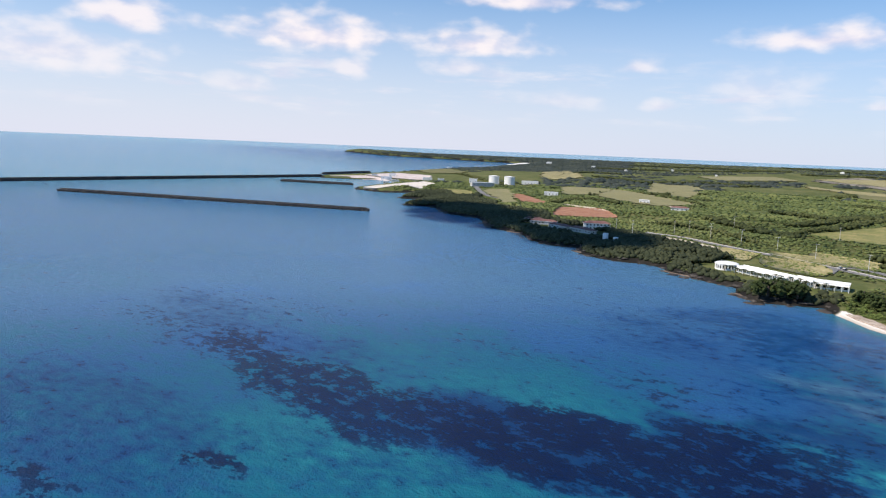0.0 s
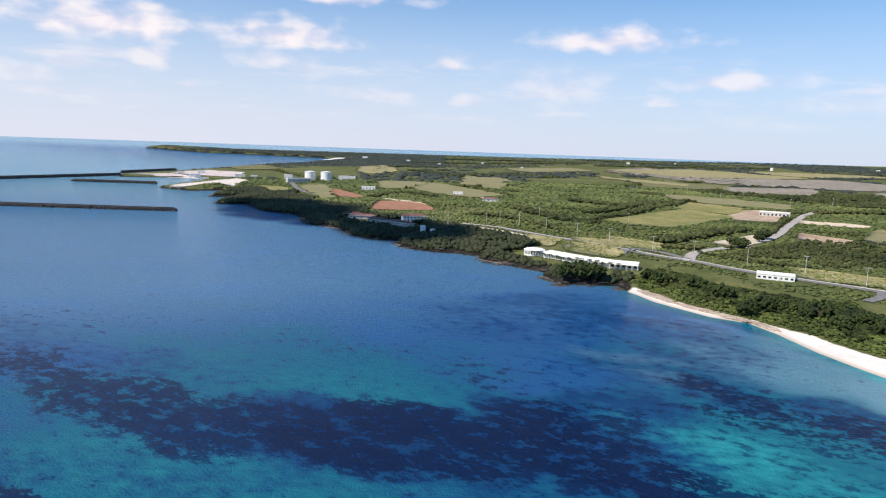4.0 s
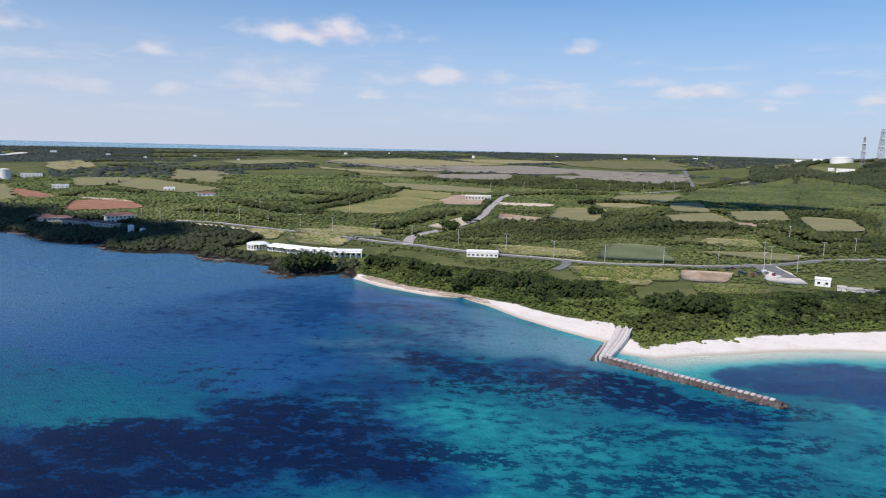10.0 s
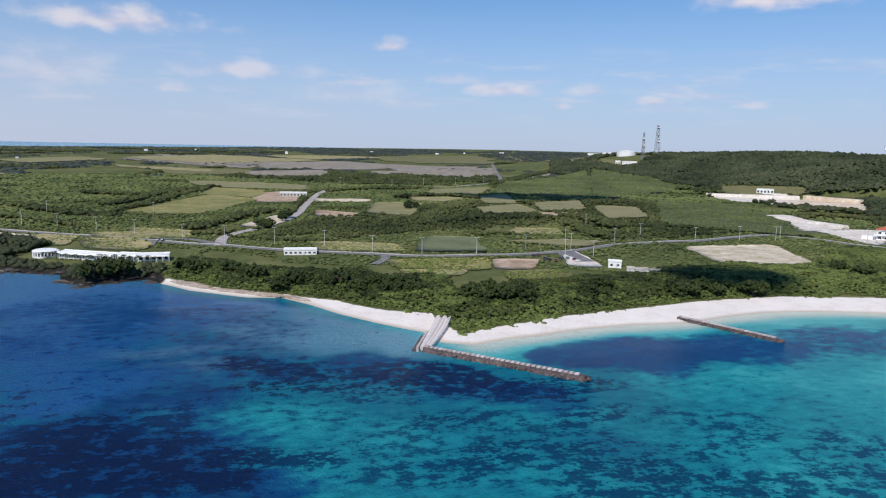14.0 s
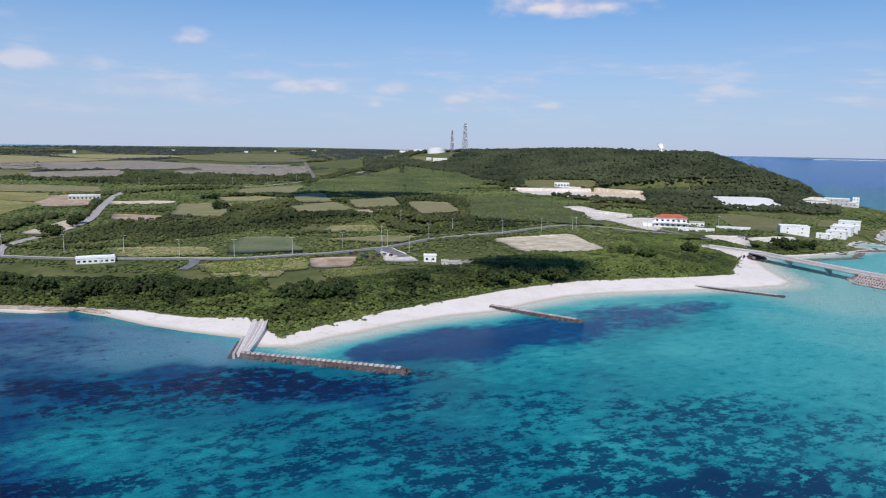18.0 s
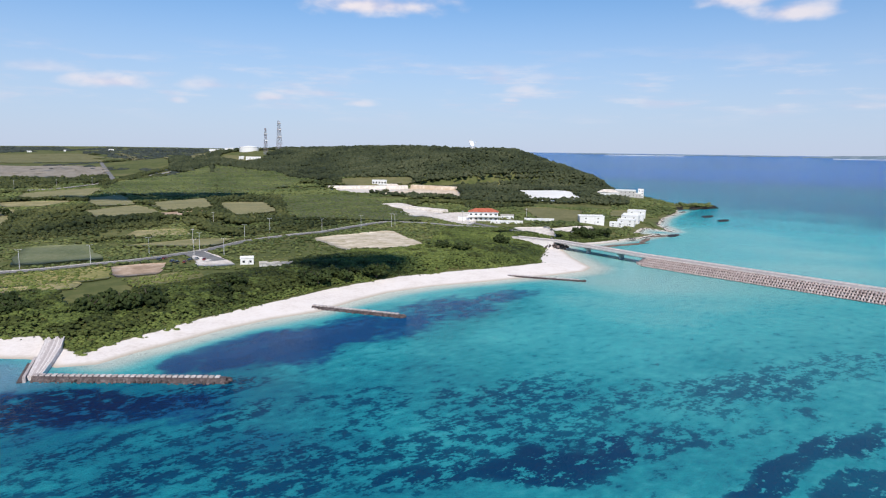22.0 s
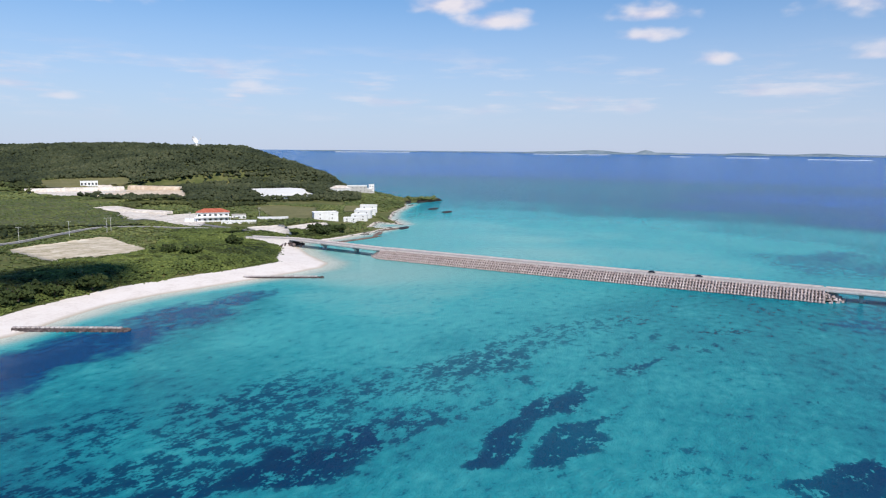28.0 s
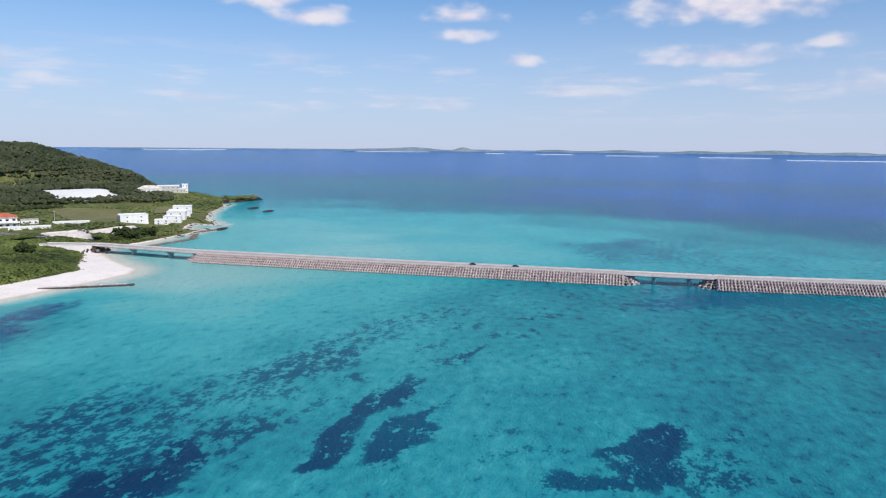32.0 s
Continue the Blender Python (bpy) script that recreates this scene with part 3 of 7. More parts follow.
light = ramp(nt, tone, [(0.0, (0.62, 0.66, 0.58)), (0.08, (0.4, 0.53, 0.49)), (0.16, (0.16, 0.47, 0.465)), (0.25, (0.045, 0.395, 0.43)), (0.36, (0.012, 0.275, 0.33)), (0.48, (0.005, 0.165, 0.235)), (0.6, (0.003, 0.13, 0.215)), (0.72, (0.004, 0.108, 0.22)), (0.84, (0.012, 0.1, 0.26)), (0.92, (0.012, 0.098, 0.28)), (1.0, (0.0, 0.108, 0.38))])
dark = ramp(nt, depth, [(0.0, (0.15, 0.2, 0.17)), (0.2, (0.0, 0.15, 0.23)), (0.4, (0.0, 0.035, 0.11)), (0.6, (0.001, 0.013, 0.06)), (0.9, (0.001, 0.01, 0.05))])
# silt, plus sky sheen and haze, painted as a pale base colour
silt_sheen_mix = sums(nt, "MULTIPLY", attr(nt, "silt_sheen_haze"), sums(nt, "MULTIPLY_ADD", mid, 0.9, 0.55))
light = blend(nt, silt_sheen_mix, light, (0.19, 0.37, 0.48))
lawn = ramp(nt, depth, [(0.1, (0.01, 0.16, 0.26)), (0.4, (0.002, 0.055, 0.19)), (0.8, (0.001, 0.034, 0.125))])
meadow = sums(nt, "MULTIPLY", step(nt, sums(nt, "ADD", attr(nt, "sea_grass"), sums(nt, "ADD", sums(nt, "MULTIPLY_ADD", mid, 0.9, -0.45), sums(nt, "MULTIPLY_ADD", big, 0.8, -0.4))), 0.12, 0.75), 0.9)
light = blend(nt, meadow, light, lawn)
edge = sums(nt, "ADD", sums(nt, "MULTIPLY_ADD", mid, 2.6, -1.3), sums(nt, "MULTIPLY_ADD", fine, 1.7, -0.85))
bed = step(nt, sums(nt, "ADD", sums(nt, "MULTIPLY", cover_, 0.95), edge), 0.36, 0.66)
bed = sums(nt, "MULTIPLY", bed, sums(nt, "MULTIPLY_ADD", step(nt, cover_, 0.2, 0.95), 0.4, 0.56))
hue = blend(nt, bed, light, dark)
link(nt, hue, b.inputs["Base Color"])
b.inputs["IOR"].default_value = 1.33
waves = sums(nt, "ADD", grain(nt, co, 0.25, 3, 0.6, (1, 1.4, 1), 30), sums(nt, "MULTIPLY", grain(nt, co, 0.8, 5, 0.68, (1, 1.5, 1), -20), 0.9))
bump(nt, b, waves, 1.0, 1.0)
sea = sheet("water", np.stack([sx, sy, rise(np.hypot(sx, sy))], 1), sq, sea_mat, True, (("deep", deep), ("weed", weed), ("sea_grass", sea_grass), ("silt_sheen_haze", silt_sheen_haze)))
tagged(sea, "clear tropical sea, turquoise over sand and navy over deep water", "sea", kind="structure")
bx, by, bq = fan(104, 256, 90, np.concatenate([[0.001], np.geomspace(60, 4940, 40)]))
back_deep, back_weed, back_grass, back_silt_sheen_haze = depth_at(bx, by, np.full(len(bx), -400.0))
sheet("water_behind", np.stack([bx, by, rise(np.hypot(bx, by))], 1), bq, sea_mat, True, (("deep", back_deep), ("weed", back_weed), ("sea_grass", back_grass), ("silt_sheen_haze", back_silt_sheen_haze)))
tagged(bpy.data.objects["water_behind"], "open blue sea with small waves", "sea", kind="structure")

# ---- land ----
land_mat, nt, b, co = surface("land", 0.95, 0.1)
n1, n2, n3 = grain(nt, co, 0.01, 5, 0.6), grain(nt, co, 0.08, 5, 0.65), grain(nt, co, 0.6, 3, 0.6)
green = ramp(nt, sums(nt, "ADD", sums(nt, "MULTIPLY", n1, 0.5), sums(nt, "MULTIPLY", n2, 0.5)), [(0.3, (0.0585, 0.075, 0.0246)), (0.48, (0.0994, 0.115, 0.0403)), (0.6, (0.158, 0.155, 0.0616)), (0.75, (0.257, 0.2, 0.101))])
sand = ramp(nt, sums(nt, "ADD", sums(nt, "MULTIPLY", n2, 0.6), sums(nt, "MULTIPLY", n3, 0.4)), [(0.3, (0.64, 0.565, 0.51)), (0.5, (0.78, 0.71, 0.66)), (0.8, (0.84, 0.79, 0.755))])
sand = blend(nt, attr(nt, "wet"), sand, (0.5, 0.43, 0.34))
# shore rock, its base colour darkened to near black for the shade along it
rock = ramp(nt, n2, [(0.3, (0.008, 0.008, 0.007)), (0.55, (0.024, 0.022, 0.02)), (0.75, (0.08, 0.07, 0.06))])
edge = step(nt, sums(nt, "ADD", attr(nt, "sand"), sums(nt, "MULTIPLY_ADD", n2, 0.9, -0.45)), 0.42, 0.55)
hue = blend(nt, edge, green, sand)
hue = blend(nt, step(nt, sums(nt, "ADD", attr(nt, "rock"), sums(nt, "MULTIPLY_ADD", n2, 0.8, -0.4)), 0.4, 0.6), hue, rock)
link(nt, hue, b.inputs["Base Color"])
bump(nt, b, sums(nt, "ADD", n3, n2), 0.5, 0.5)
lx, ly, lq = fan(-84, 46, 560, np.concatenate([np.geomspace(240, 800, 170), np.geomspace(807, 4930, 110)]))
ld = shore(lx, ly)
lz = ground(lx, ly, ld)
keep = (ld[lq] > -45).any(1)
lq = lq[keep]
used = np.unique(lq)
index = np.zeros(len(lx), int)
index[used] = np.arange(len(used))
lx, ly, lz, ld, lq = lx[used], ly[used], lz[used], ld[used], index[lq]
ls = sandy(lx, ly)
width = np.interp(lx, SAND_AT, SAND_WIDTH)
cover_sand = ls * ease(ld - width, 5, -5)
land_ob = sheet("ground", np.stack([lx, ly, lz], 1), lq, land_mat, True, (("sand", cover_sand), ("wet", ls * ease(ld, 5, 0)), ("rock", (1 - ls) * ease(ld, 9, 3))))
tagged(land_ob, "green island ground with white beaches and dark rocks", "ground", kind="structure")


def stone(name, stops, scale=0.5, rough=0.85, spec=0.25, relief=0.3, deep=0.1, speckle=4.0, vary=0.0, turn=0.0, stretch=None):
    """A matt surface whose colour runs over the stops with unevenness at two scales."""
    mat, nt, b, co = surface(name, rough, spec)
    if vary:
        ob = nt.nodes.new("ShaderNodeObjectInfo")
        shift = nt.nodes.new("ShaderNodeVectorMath")
        shift.operation = "MULTIPLY_ADD"
        nt.links.new(ob.outputs["Random"], shift.inputs[0])
        shift.inputs[1].default_value = (91, 57, 33)
        nt.links.new(co, shift.inputs[2])
        co = shift.outputs[0]
    a, c = grain(nt, co, scale, 5, 0.6, stretch, turn), grain(nt, co, scale * speckle, 4, 0.6)
    fac = sums(nt, "ADD", sums(nt, "MULTIPLY", a, 0.62), sums(nt, "MULTIPLY_ADD", c, 0.6, -0.11))
    if vary:
        fac = sums(nt, "ADD", fac, sums(nt, "MULTIPLY_ADD", ob.outputs["Random"], vary, -vary / 2))
    n = len(stops)
    link(nt, ramp(nt, fac, [(0.32 + 0.36 * i / max(n - 1, 1), s) for i, s in enumerate(stops)]), b.inputs["Base Color"])
    bump(nt, b, c, relief, deep)
    return mat


M = {
    "soil": stone("red_soil", [(0.2, 0.085, 0.05), (0.34, 0.16, 0.095), (0.42, 0.24, 0.15)], 0.03, stretch=(1, 6, 1), turn=30),
    "cane": stone("young_cane", [(0.152, 0.15, 0.0616), (0.234, 0.215, 0.101), (0.316, 0.27, 0.146)], 0.03, relief=0.6, deep=0.4, speckle=12, stretch=(1, 5, 1), turn=15),
    "cane_dark": stone("tall_cane", [(0.0585, 0.07, 0.0269), (0.0913, 0.1, 0.0381), (0.129, 0.13, 0.0538)], 0.035, relief=0.7, deep=0.6, speckle=14),
    "grass": stone("pasture", [(0.111, 0.115, 0.0426), (0.164, 0.155, 0.0616), (0.222, 0.195, 0.0952)], 0.03, relief=0.4, speckle=9),
    "meadow": stone("rough_meadow", [(0.117, 0.13, 0.0392), (0.228, 0.218, 0.0728), (0.386, 0.3, 0.134)], 0.045, relief=0.6, deep=0.3, speckle=7),
    "reeds": stone("reed_bed", [(0.0994, 0.12, 0.056), (0.146, 0.165, 0.0806), (0.199, 0.2, 0.112)], 0.05, relief=0.7, deep=0.5, speckle=9),
    "dry": stone("dry_grass", [(0.17, 0.17, 0.065), (0.31, 0.265, 0.125), (0.44, 0.37, 0.2)], 0.05, relief=0.5, deep=0.3, speckle=7),
    "grey_dry": stone("fallow", [(0.16, 0.14, 0.1), (0.28, 0.24, 0.19), (0.38, 0.33, 0.27)], 0.02, stretch=(1, 5, 1), turn=70),
    "bare": stone("bare_earth", [(0.27, 0.19, 0.12), (0.42, 0.3, 0.21), (0.55, 0.43, 0.33)], 0.05),
    "bare_light": stone("cleared_coral_ground", [(0.3, 0.26, 0.14), (0.56, 0.47, 0.35), (0.72, 0.65, 0.53)], 0.05, stretch=(1, 3, 1), turn=-10),
    "sand_lot": stone("sandy_verge", [(0.34, 0.29, 0.2), (0.52, 0.45, 0.34), (0.68, 0.6, 0.5)], 0.06),
    "orange": stone("cut_earth", [(0.46, 0.34, 0.22), (0.64, 0.51, 0.38), (0.76, 0.66, 0.54)], 0.04),
    "gravel": stone("coral_gravel", [(0.5, 0.44, 0.38), (0.67, 0.6, 0.53), (0.78, 0.72, 0.66)], 0.08),
    "quay": stone("quay_concrete", [(0.46, 0.38, 0.36), (0.6, 0.51, 0.48), (0.7, 0.63, 0.6)], 0.05),
    "white": stone("white_coral_sand", [(0.7, 0.68, 0.63), (0.78, 0.76, 0.72), (0.84, 0.82, 0.8)], 0.05),
    "asphalt": stone("asphalt", [(0.12, 0.117, 0.115), (0.19, 0.185, 0.18), (0.27, 0.26, 0.25)], 0.2),
    "pale_road": stone("sun_bleached_asphalt", [(0.3, 0.265, 0.25), (0.4, 0.36, 0.34), (0.5, 0.455, 0.43)], 0.2),
    "concrete": stone("concrete", [(0.36, 0.33, 0.3), (0.48, 0.45, 0.42), (0.58, 0.55, 0.52)], 0.4, vary=0.25),
    "white_wall": stone("white_paint", [(0.72, 0.71, 0.7), (0.8, 0.8, 0.79), (0.84, 0.84, 0.84)], 0.3),
    "grey_wall": stone("grey_render", [(0.4, 0.39, 0.38), (0.5, 0.49, 0.47), (0.6, 0.58, 0.56)], 0.3),
    "red_roof": stone("red_tiles", [(0.3, 0.07, 0.04), (0.46, 0.12, 0.07), (0.55, 0.2, 0.13)], 0.6),
    # faded red tiles, darkened in colour to stand for cloud shade
    "shaded_pink_roof": stone("shaded_faded_red_tiles", [(0.13, 0.065, 0.055), (0.2, 0.1, 0.09), (0.28, 0.17, 0.15)], 0.4),
    "faded_red": stone("faded_red_paint", [(0.2, 0.13, 0.13), (0.27, 0.18, 0.17)], 2.0),
    "mast_steel": stone("dull_mast_steel", [(0.22, 0.23, 0.26), (0.3, 0.31, 0.34)], 2.0, 0.5, 0.4),
    "steel": stone("galvanised_steel", [(0.5, 0.5, 0.5), (0.6, 0.6, 0.6)], 2.0, 0.5, 0.5),
    "bark": stone("bark", [(0.05, 0.04, 0.03), (0.12, 0.1, 0.08)], 2.0),
    "armour": stone("armour_concrete", [(0.28, 0.215, 0.205), (0.48, 0.39, 0.375), (0.64, 0.55, 0.53)], 0.35, vary=0.12),
    "cap": stone("weathered_cap_concrete", [(0.36, 0.3, 0.28), (0.5, 0.44, 0.42), (0.62, 0.56, 0.54)], 0.5, vary=0.3),
    "rib": stone("pale_ribbed_concrete", [(0.52, 0.45, 0.43), (0.68, 0.61, 0.58), (0.78, 0.73, 0.7)], 0.3, vary=0.4),
    "parapet": stone("pale_parapet", [(0.55, 0.5, 0.47), (0.66, 0.61, 0.58), (0.74, 0.7, 0.67)], 0.3),
    "shore_rock": stone("shore_limestone", [(0.02, 0.018, 0.017), (0.06, 0.052, 0.047), (0.13, 0.112, 0.1)], 0.2),
    "dark_rock": stone("dark_stone", [(0.012, 0.013, 0.017), (0.03, 0.031, 0.036), (0.065, 0.063, 0.065)], 0.2),
    "shelf_rock": stone("brown_limestone", [(0.07, 0.05, 0.04), (0.17, 0.125, 0.1), (0.27, 0.21, 0.175)], 0.25, relief=0.6),
    "beach_rock": stone("tan_beach_rock", [(0.22, 0.165, 0.125), (0.38, 0.3, 0.24), (0.55, 0.47, 0.4)], 0.25, relief=0.6),
    "brown_rock": stone("brown_stone", [(0.055, 0.042, 0.042), (0.105, 0.082, 0.08), (0.18, 0.145, 0.14)], 0.3, vary=0.3),
}
glass, nt, b, co = surface("window_glass", 0.08, 0.5)
b.inputs["Base Color"].default_value = (0.02, 0.025, 0.03, 1)
rubber, nt, b, co = surface("rubber", 0.7, 0.3)
b.inputs["Base Color"].default_value = (0.02, 0.02, 0.02, 1)

# ---- plots of land: the corners of each ----
PLOTS_SOIL = [
    (-617, 515, -702, 601, -663, 641, -570, 578), (-926, 685, -895, 693, -743, 618, -774, 594),
]
PLOTS_CANE = [
    (-1096, 1187, -1077, 1295, -930, 1182, -914, 1043), (-1517, 1839, -1510, 2257, -1248, 1998, -1252, 1641),
    (-100, 3695, 184, 1895, 120, 1836, -37, 3044), (-578, 1122, -341, 1082, -309, 970, -494, 1008),
    (-167, 719, -177, 815, -120, 831, -110, 683), (-149, 1058, -54, 1149, -67, 968, -132, 945),
    (-64, 960, -25, 1012, -7, 860, -50, 851), (-57, 802, -3, 862, 17, 760, -44, 727),
]
PLOTS_CANE_NEAR = [
    (5, 896, 73, 945, 73, 819, 18, 782), (80, 878, 138, 883, 134, 764, 84, 727),
    (-20, 542, 33, 561, 65, 562, 48, 522), (-1006, 686, -1007, 741, -760, 580, -762, 553),
    (-852, 796, -993, 987, -669, 838, -676, 740), (-1210, 1324, -871, 1089, -771, 933, -920, 994),
    (-1065, 912, -983, 977, -861, 804, -884, 763),
]
PLOTS_GRASS = [
    (-512, 2810, -157, 3068, -103, 2782, -391, 2457), (-899, 1606, -614, 1529, -544, 1324, -700, 1299),
    (-682, 3065, -258, 3575, -109, 3114, -516, 2556), (197, 1878, 276, 1710, 243, 1674, 174, 1796),
    (-2012, 1072, -1923, 1188, -1669, 1088, -1561, 897), (-13, 416, 26, 427, 32, 403, -7, 388),
    (321, 1225, 437, 1175, 436, 1120, 302, 1118), (432, 758, 484, 701, 404, 596, 371, 622),
    (518, 697, 561, 709, 514, 657, 480, 645),
]
PLOTS_DRY = [
    (-1559, 1253, -1735, 1558, -1383, 1255, -1318, 1087), (-1367, 2221, -1278, 2781, -681, 2443, -888, 1855),
    (-1117, 2840, -853, 3055, -589, 2974, -778, 2485), (-1027, 1658, -686, 1494, -646, 1381, -935, 1531),
    (-374, 492, -332, 492, -314, 444, -341, 447), (-325, 488, -267, 476, -252, 439, -293, 444),
    (-329, 549, -268, 544, -248, 493, -307, 513), (-154, 921, -73, 927, -100, 860, -137, 859),
]
PLOTS_DRY_NEAR = [
    (-17, 582, -8, 630, 32, 633, 36, 587), (-161, 503, -94, 507, -79, 471, -140, 463),
    (-74, 407, -32, 415, -33, 393, -65, 389), (-1739, 1409, -1936, 1697, -1472, 1315, -1441, 1186),
    (-329, 482, -278, 488, -253, 434, -292, 435), (-342, 510, -286, 537, -268, 496, -309, 476),
]
PLOTS_SAND_LOT = [
    (-453, 497, -332, 485, -323, 455, -422, 479),
]
PLOTS_MEADOW = [
    (-403, 647, -406, 859, -326, 843, -311, 632), (-418, 853, -465, 1001, -360, 952, -335, 855),
    (-89, 441, -20, 458, -18, 416, -75, 407), (-1050, 621, -997, 650, -868, 584, -883, 556),
]
PLOTS_BARE = [
    (-370, 918, -307, 950, -274, 819, -317, 797), (-222, 720, -168, 713, -163, 670, -206, 671),
    (11, 770, 71, 797, 54, 744, 17, 726), (-20, 454, 13, 464, 6, 424, -17, 420),
]
PLOTS_GREY_DRY = [
    (-868, 1890, -651, 2409, -86, 2042, -484, 1738), (-607, 1476, -448, 1611, -385, 1308, -522, 1299),
    (-365, 1595, -79, 1874, -79, 1602, -298, 1404), (-1301, 2102, -1448, 2682, -758, 1965, -622, 1541),
    (-851, 2167, -468, 2311, -349, 1723, -608, 1547), (-453, 2204, -81, 1954, -69, 1494, -235, 1390),
    (-668, 1443, -534, 1414, -355, 1321, -591, 1311),
]
PLOTS_REEDS = [
    (-76, 472, -76, 551, -39, 553, -23, 477),
]
PLOTS_CANE_DARK = [
    (-52, 1027, -41, 1303, 149, 1716, 92, 948), (149, 1716, 251, 1450, 272, 1224, 90, 946),
    (175, 989, 282, 970, 257, 642, 132, 679),
]
PLOTS_BARE_LIGHT = [
    (-246, 576, -242, 669, -219, 616, -222, 572), (120, 549, 202, 586, 195, 484, 133, 472),
    (-737, 631, -687, 642, -617, 619, -711, 624),
]
PLOTS_GRAVEL = [
    (-1156, 582, -1241, 703, -1165, 683, -1054, 590), (-1106, 503, -1201, 672, -1126, 638, -1073, 508),
    (28, 507, 36, 513, 52, 441, 27, 441), (268, 1116, 418, 1121, 381, 1028, 297, 1018),
    (267, 822, 295, 827, 314, 718, 259, 685), (289, 711, 341, 719, 298, 627, 296, 674),
    (274, 717, 342, 694, 288, 601, 281, 645), (318, 578, 356, 570, 331, 517, 315, 546),
    (349, 558, 414, 582, 381, 539, 346, 543),
]
PLOTS_ORANGE = [
    (-267, 864, -189, 864, -187, 829, -250, 816), (316, 984, 417, 1121, 469, 1046, 415, 890),
]
PLOTS_WHITE = [
    (-2675, 1898, -2693, 2075, -2547, 1996, -2422, 1777), (553, 1004, 633, 958, 564, 824, 490, 821),
]
PLOTS_QUAY = [
    (-1459, 574, -1459, 676, -1240, 710, -1416, 663), (-1472, 668, -1577, 808, -1460, 847, -1320, 745),
]
PLOTS = {"soil": PLOTS_SOIL, "cane": PLOTS_CANE + PLOTS_CANE_NEAR, "grass": PLOTS_GRASS, "dry": PLOTS_DRY + PLOTS_DRY_NEAR, "sand_lot": PLOTS_SAND_LOT, "meadow": PLOTS_MEADOW, "bare": PLOTS_BARE, "grey_dry": PLOTS_GREY_DRY, "reeds": PLOTS_REEDS, "cane_dark": PLOTS_CANE_DARK, "bare_light": PLOTS_BARE_LIGHT, "gravel": PLOTS_GRAVEL, "orange": PLOTS_ORANGE, "white": PLOTS_WHITE, "quay": PLOTS_QUAY}
TALL = {"cane": 0.9, "cane_dark": 1.3, "reeds": 1.4, "grass": 0.3, "meadow": 0.35, "dry": 0.45}
TELL = {
    "soil": ("ploughed_field", "bare ploughed field of red-brown soil", "field"), "cane": ("cane_field", "pale green field of young sugar cane", "field"),
    "cane_dark": ("cane_field", "large dark green field of tall sugar cane", "field"), "grass": ("pasture", "even green pasture grass", "field"),
    "meadow": ("meadow", "rough yellow-green meadow behind the beach trees", "meadow"), "reeds": ("reed_bed", "blue-green bed of tall reeds beside the road", "field"),
    "dry": ("dry_meadow", "dry straw-coloured grass on open ground", "meadow"), "grey_dry": ("fallow_field", "fallow grey-brown field", "field"),
    "bare": ("bare_plot", "bare levelled building plot of brown earth", "plot"), "bare_light": ("cleared_plot", "cleared plot of pale coral ground", "plot"),
    "sand_lot": ("sandy_verge", "sandy strip of open ground along the road", "verge"), "orange": ("earthwork", "cut terrace of orange-brown earth", "earthwork"),
    "quay": ("quay", "flat pale pinkish concrete quay of the harbour", "quay"), "gravel": ("gravel_lot", "pale coral gravel lot", "lot"), "white": ("sand_heap", "broad heap of white coral sand", "heap"),
}


def plot(kind, corners):
    c = np.array(corners, float).reshape(4, 2)
    size = max(np.hypot(*(c[1] - c[0])), np.hypot(*(c[3] - c[0])), np.hypot(*(c[2] - c[1])))
    n = int(np.clip(size / 9, 6, 34))
    u, v = np.meshgrid(np.linspace(0, 1, n), np.linspace(0, 1, n), indexing="ij")
    u, v = u.ravel(), v.ravel()
    # rounded corners
    uu = 0.5 + (u - 0.5) * (1 - 0.09 * (2 * v - 1) ** 4)
    vv = 0.5 + (v - 0.5) * (1 - 0.09 * (2 * u - 1) ** 4)
    w = np.stack([(1 - uu) * (1 - vv), uu * (1 - vv), uu * vv, (1 - uu) * vv], 1)
    x, y = w @ c[:, 0], w @ c[:, 1]
    x, y = x + lumps(x, y, 17, 1) * size * 0.026, y + lumps(x, y, 13, 4) * size * 0.026
    rough = min(2.2, size * 0.02)
    x, y = x + lumps(x, y, 4.1, 2) * rough, y + lumps(x, y, 3.7, 6) * rough
    r = np.hypot(x, y)
    high = TALL.get(kind, 0.2) + np.clip(r / 1500, 0.1, 1.2) + (4 * np.clip(1 - (2 * u - 1) ** 2, 0, 1) * np.clip(1 - (2 * v - 1) ** 2, 0, 1) if kind == "white" else 0)
    z = ground(x, y) + high + lumps(x, y, 3.1, 3) * 0.12 * TALL.get(kind, 0)
    i = (np.arange(n - 1)[:, None] * n + np.arange(n - 1)[None]).ravel()
    quads = np.stack([i, i + n, i + n + 1, i + 1], 1).tolist()
    rim = [k for k in range(n)] + [k * n + n - 1 for k in range(1, n)] + [n * n - 1 - k for k in range(1, n)] + [(n - 1 - k) * n for k in range(1, n - 1)]
    verts = np.stack([x, y, z], 1)
    low = verts[rim].copy()
    low[:, 2] -= high[rim] + 3.0 if np.ndim(high) else high + 3.0
    base = len(verts)
    m = len(rim)
    quads += [[rim[k], base + k, base + (k + 1) % m, rim[(k + 1) % m]] for k in range(m)]
    name, label, cat = TELL[kind]
    ob = sheet(name, np.vstack([verts, low]), quads, M[kind], True)
    return tagged(ob, label, cat, kind="stuff")


for kind, rows in PLOTS.items():
    for row in rows:
        plot(kind, row)

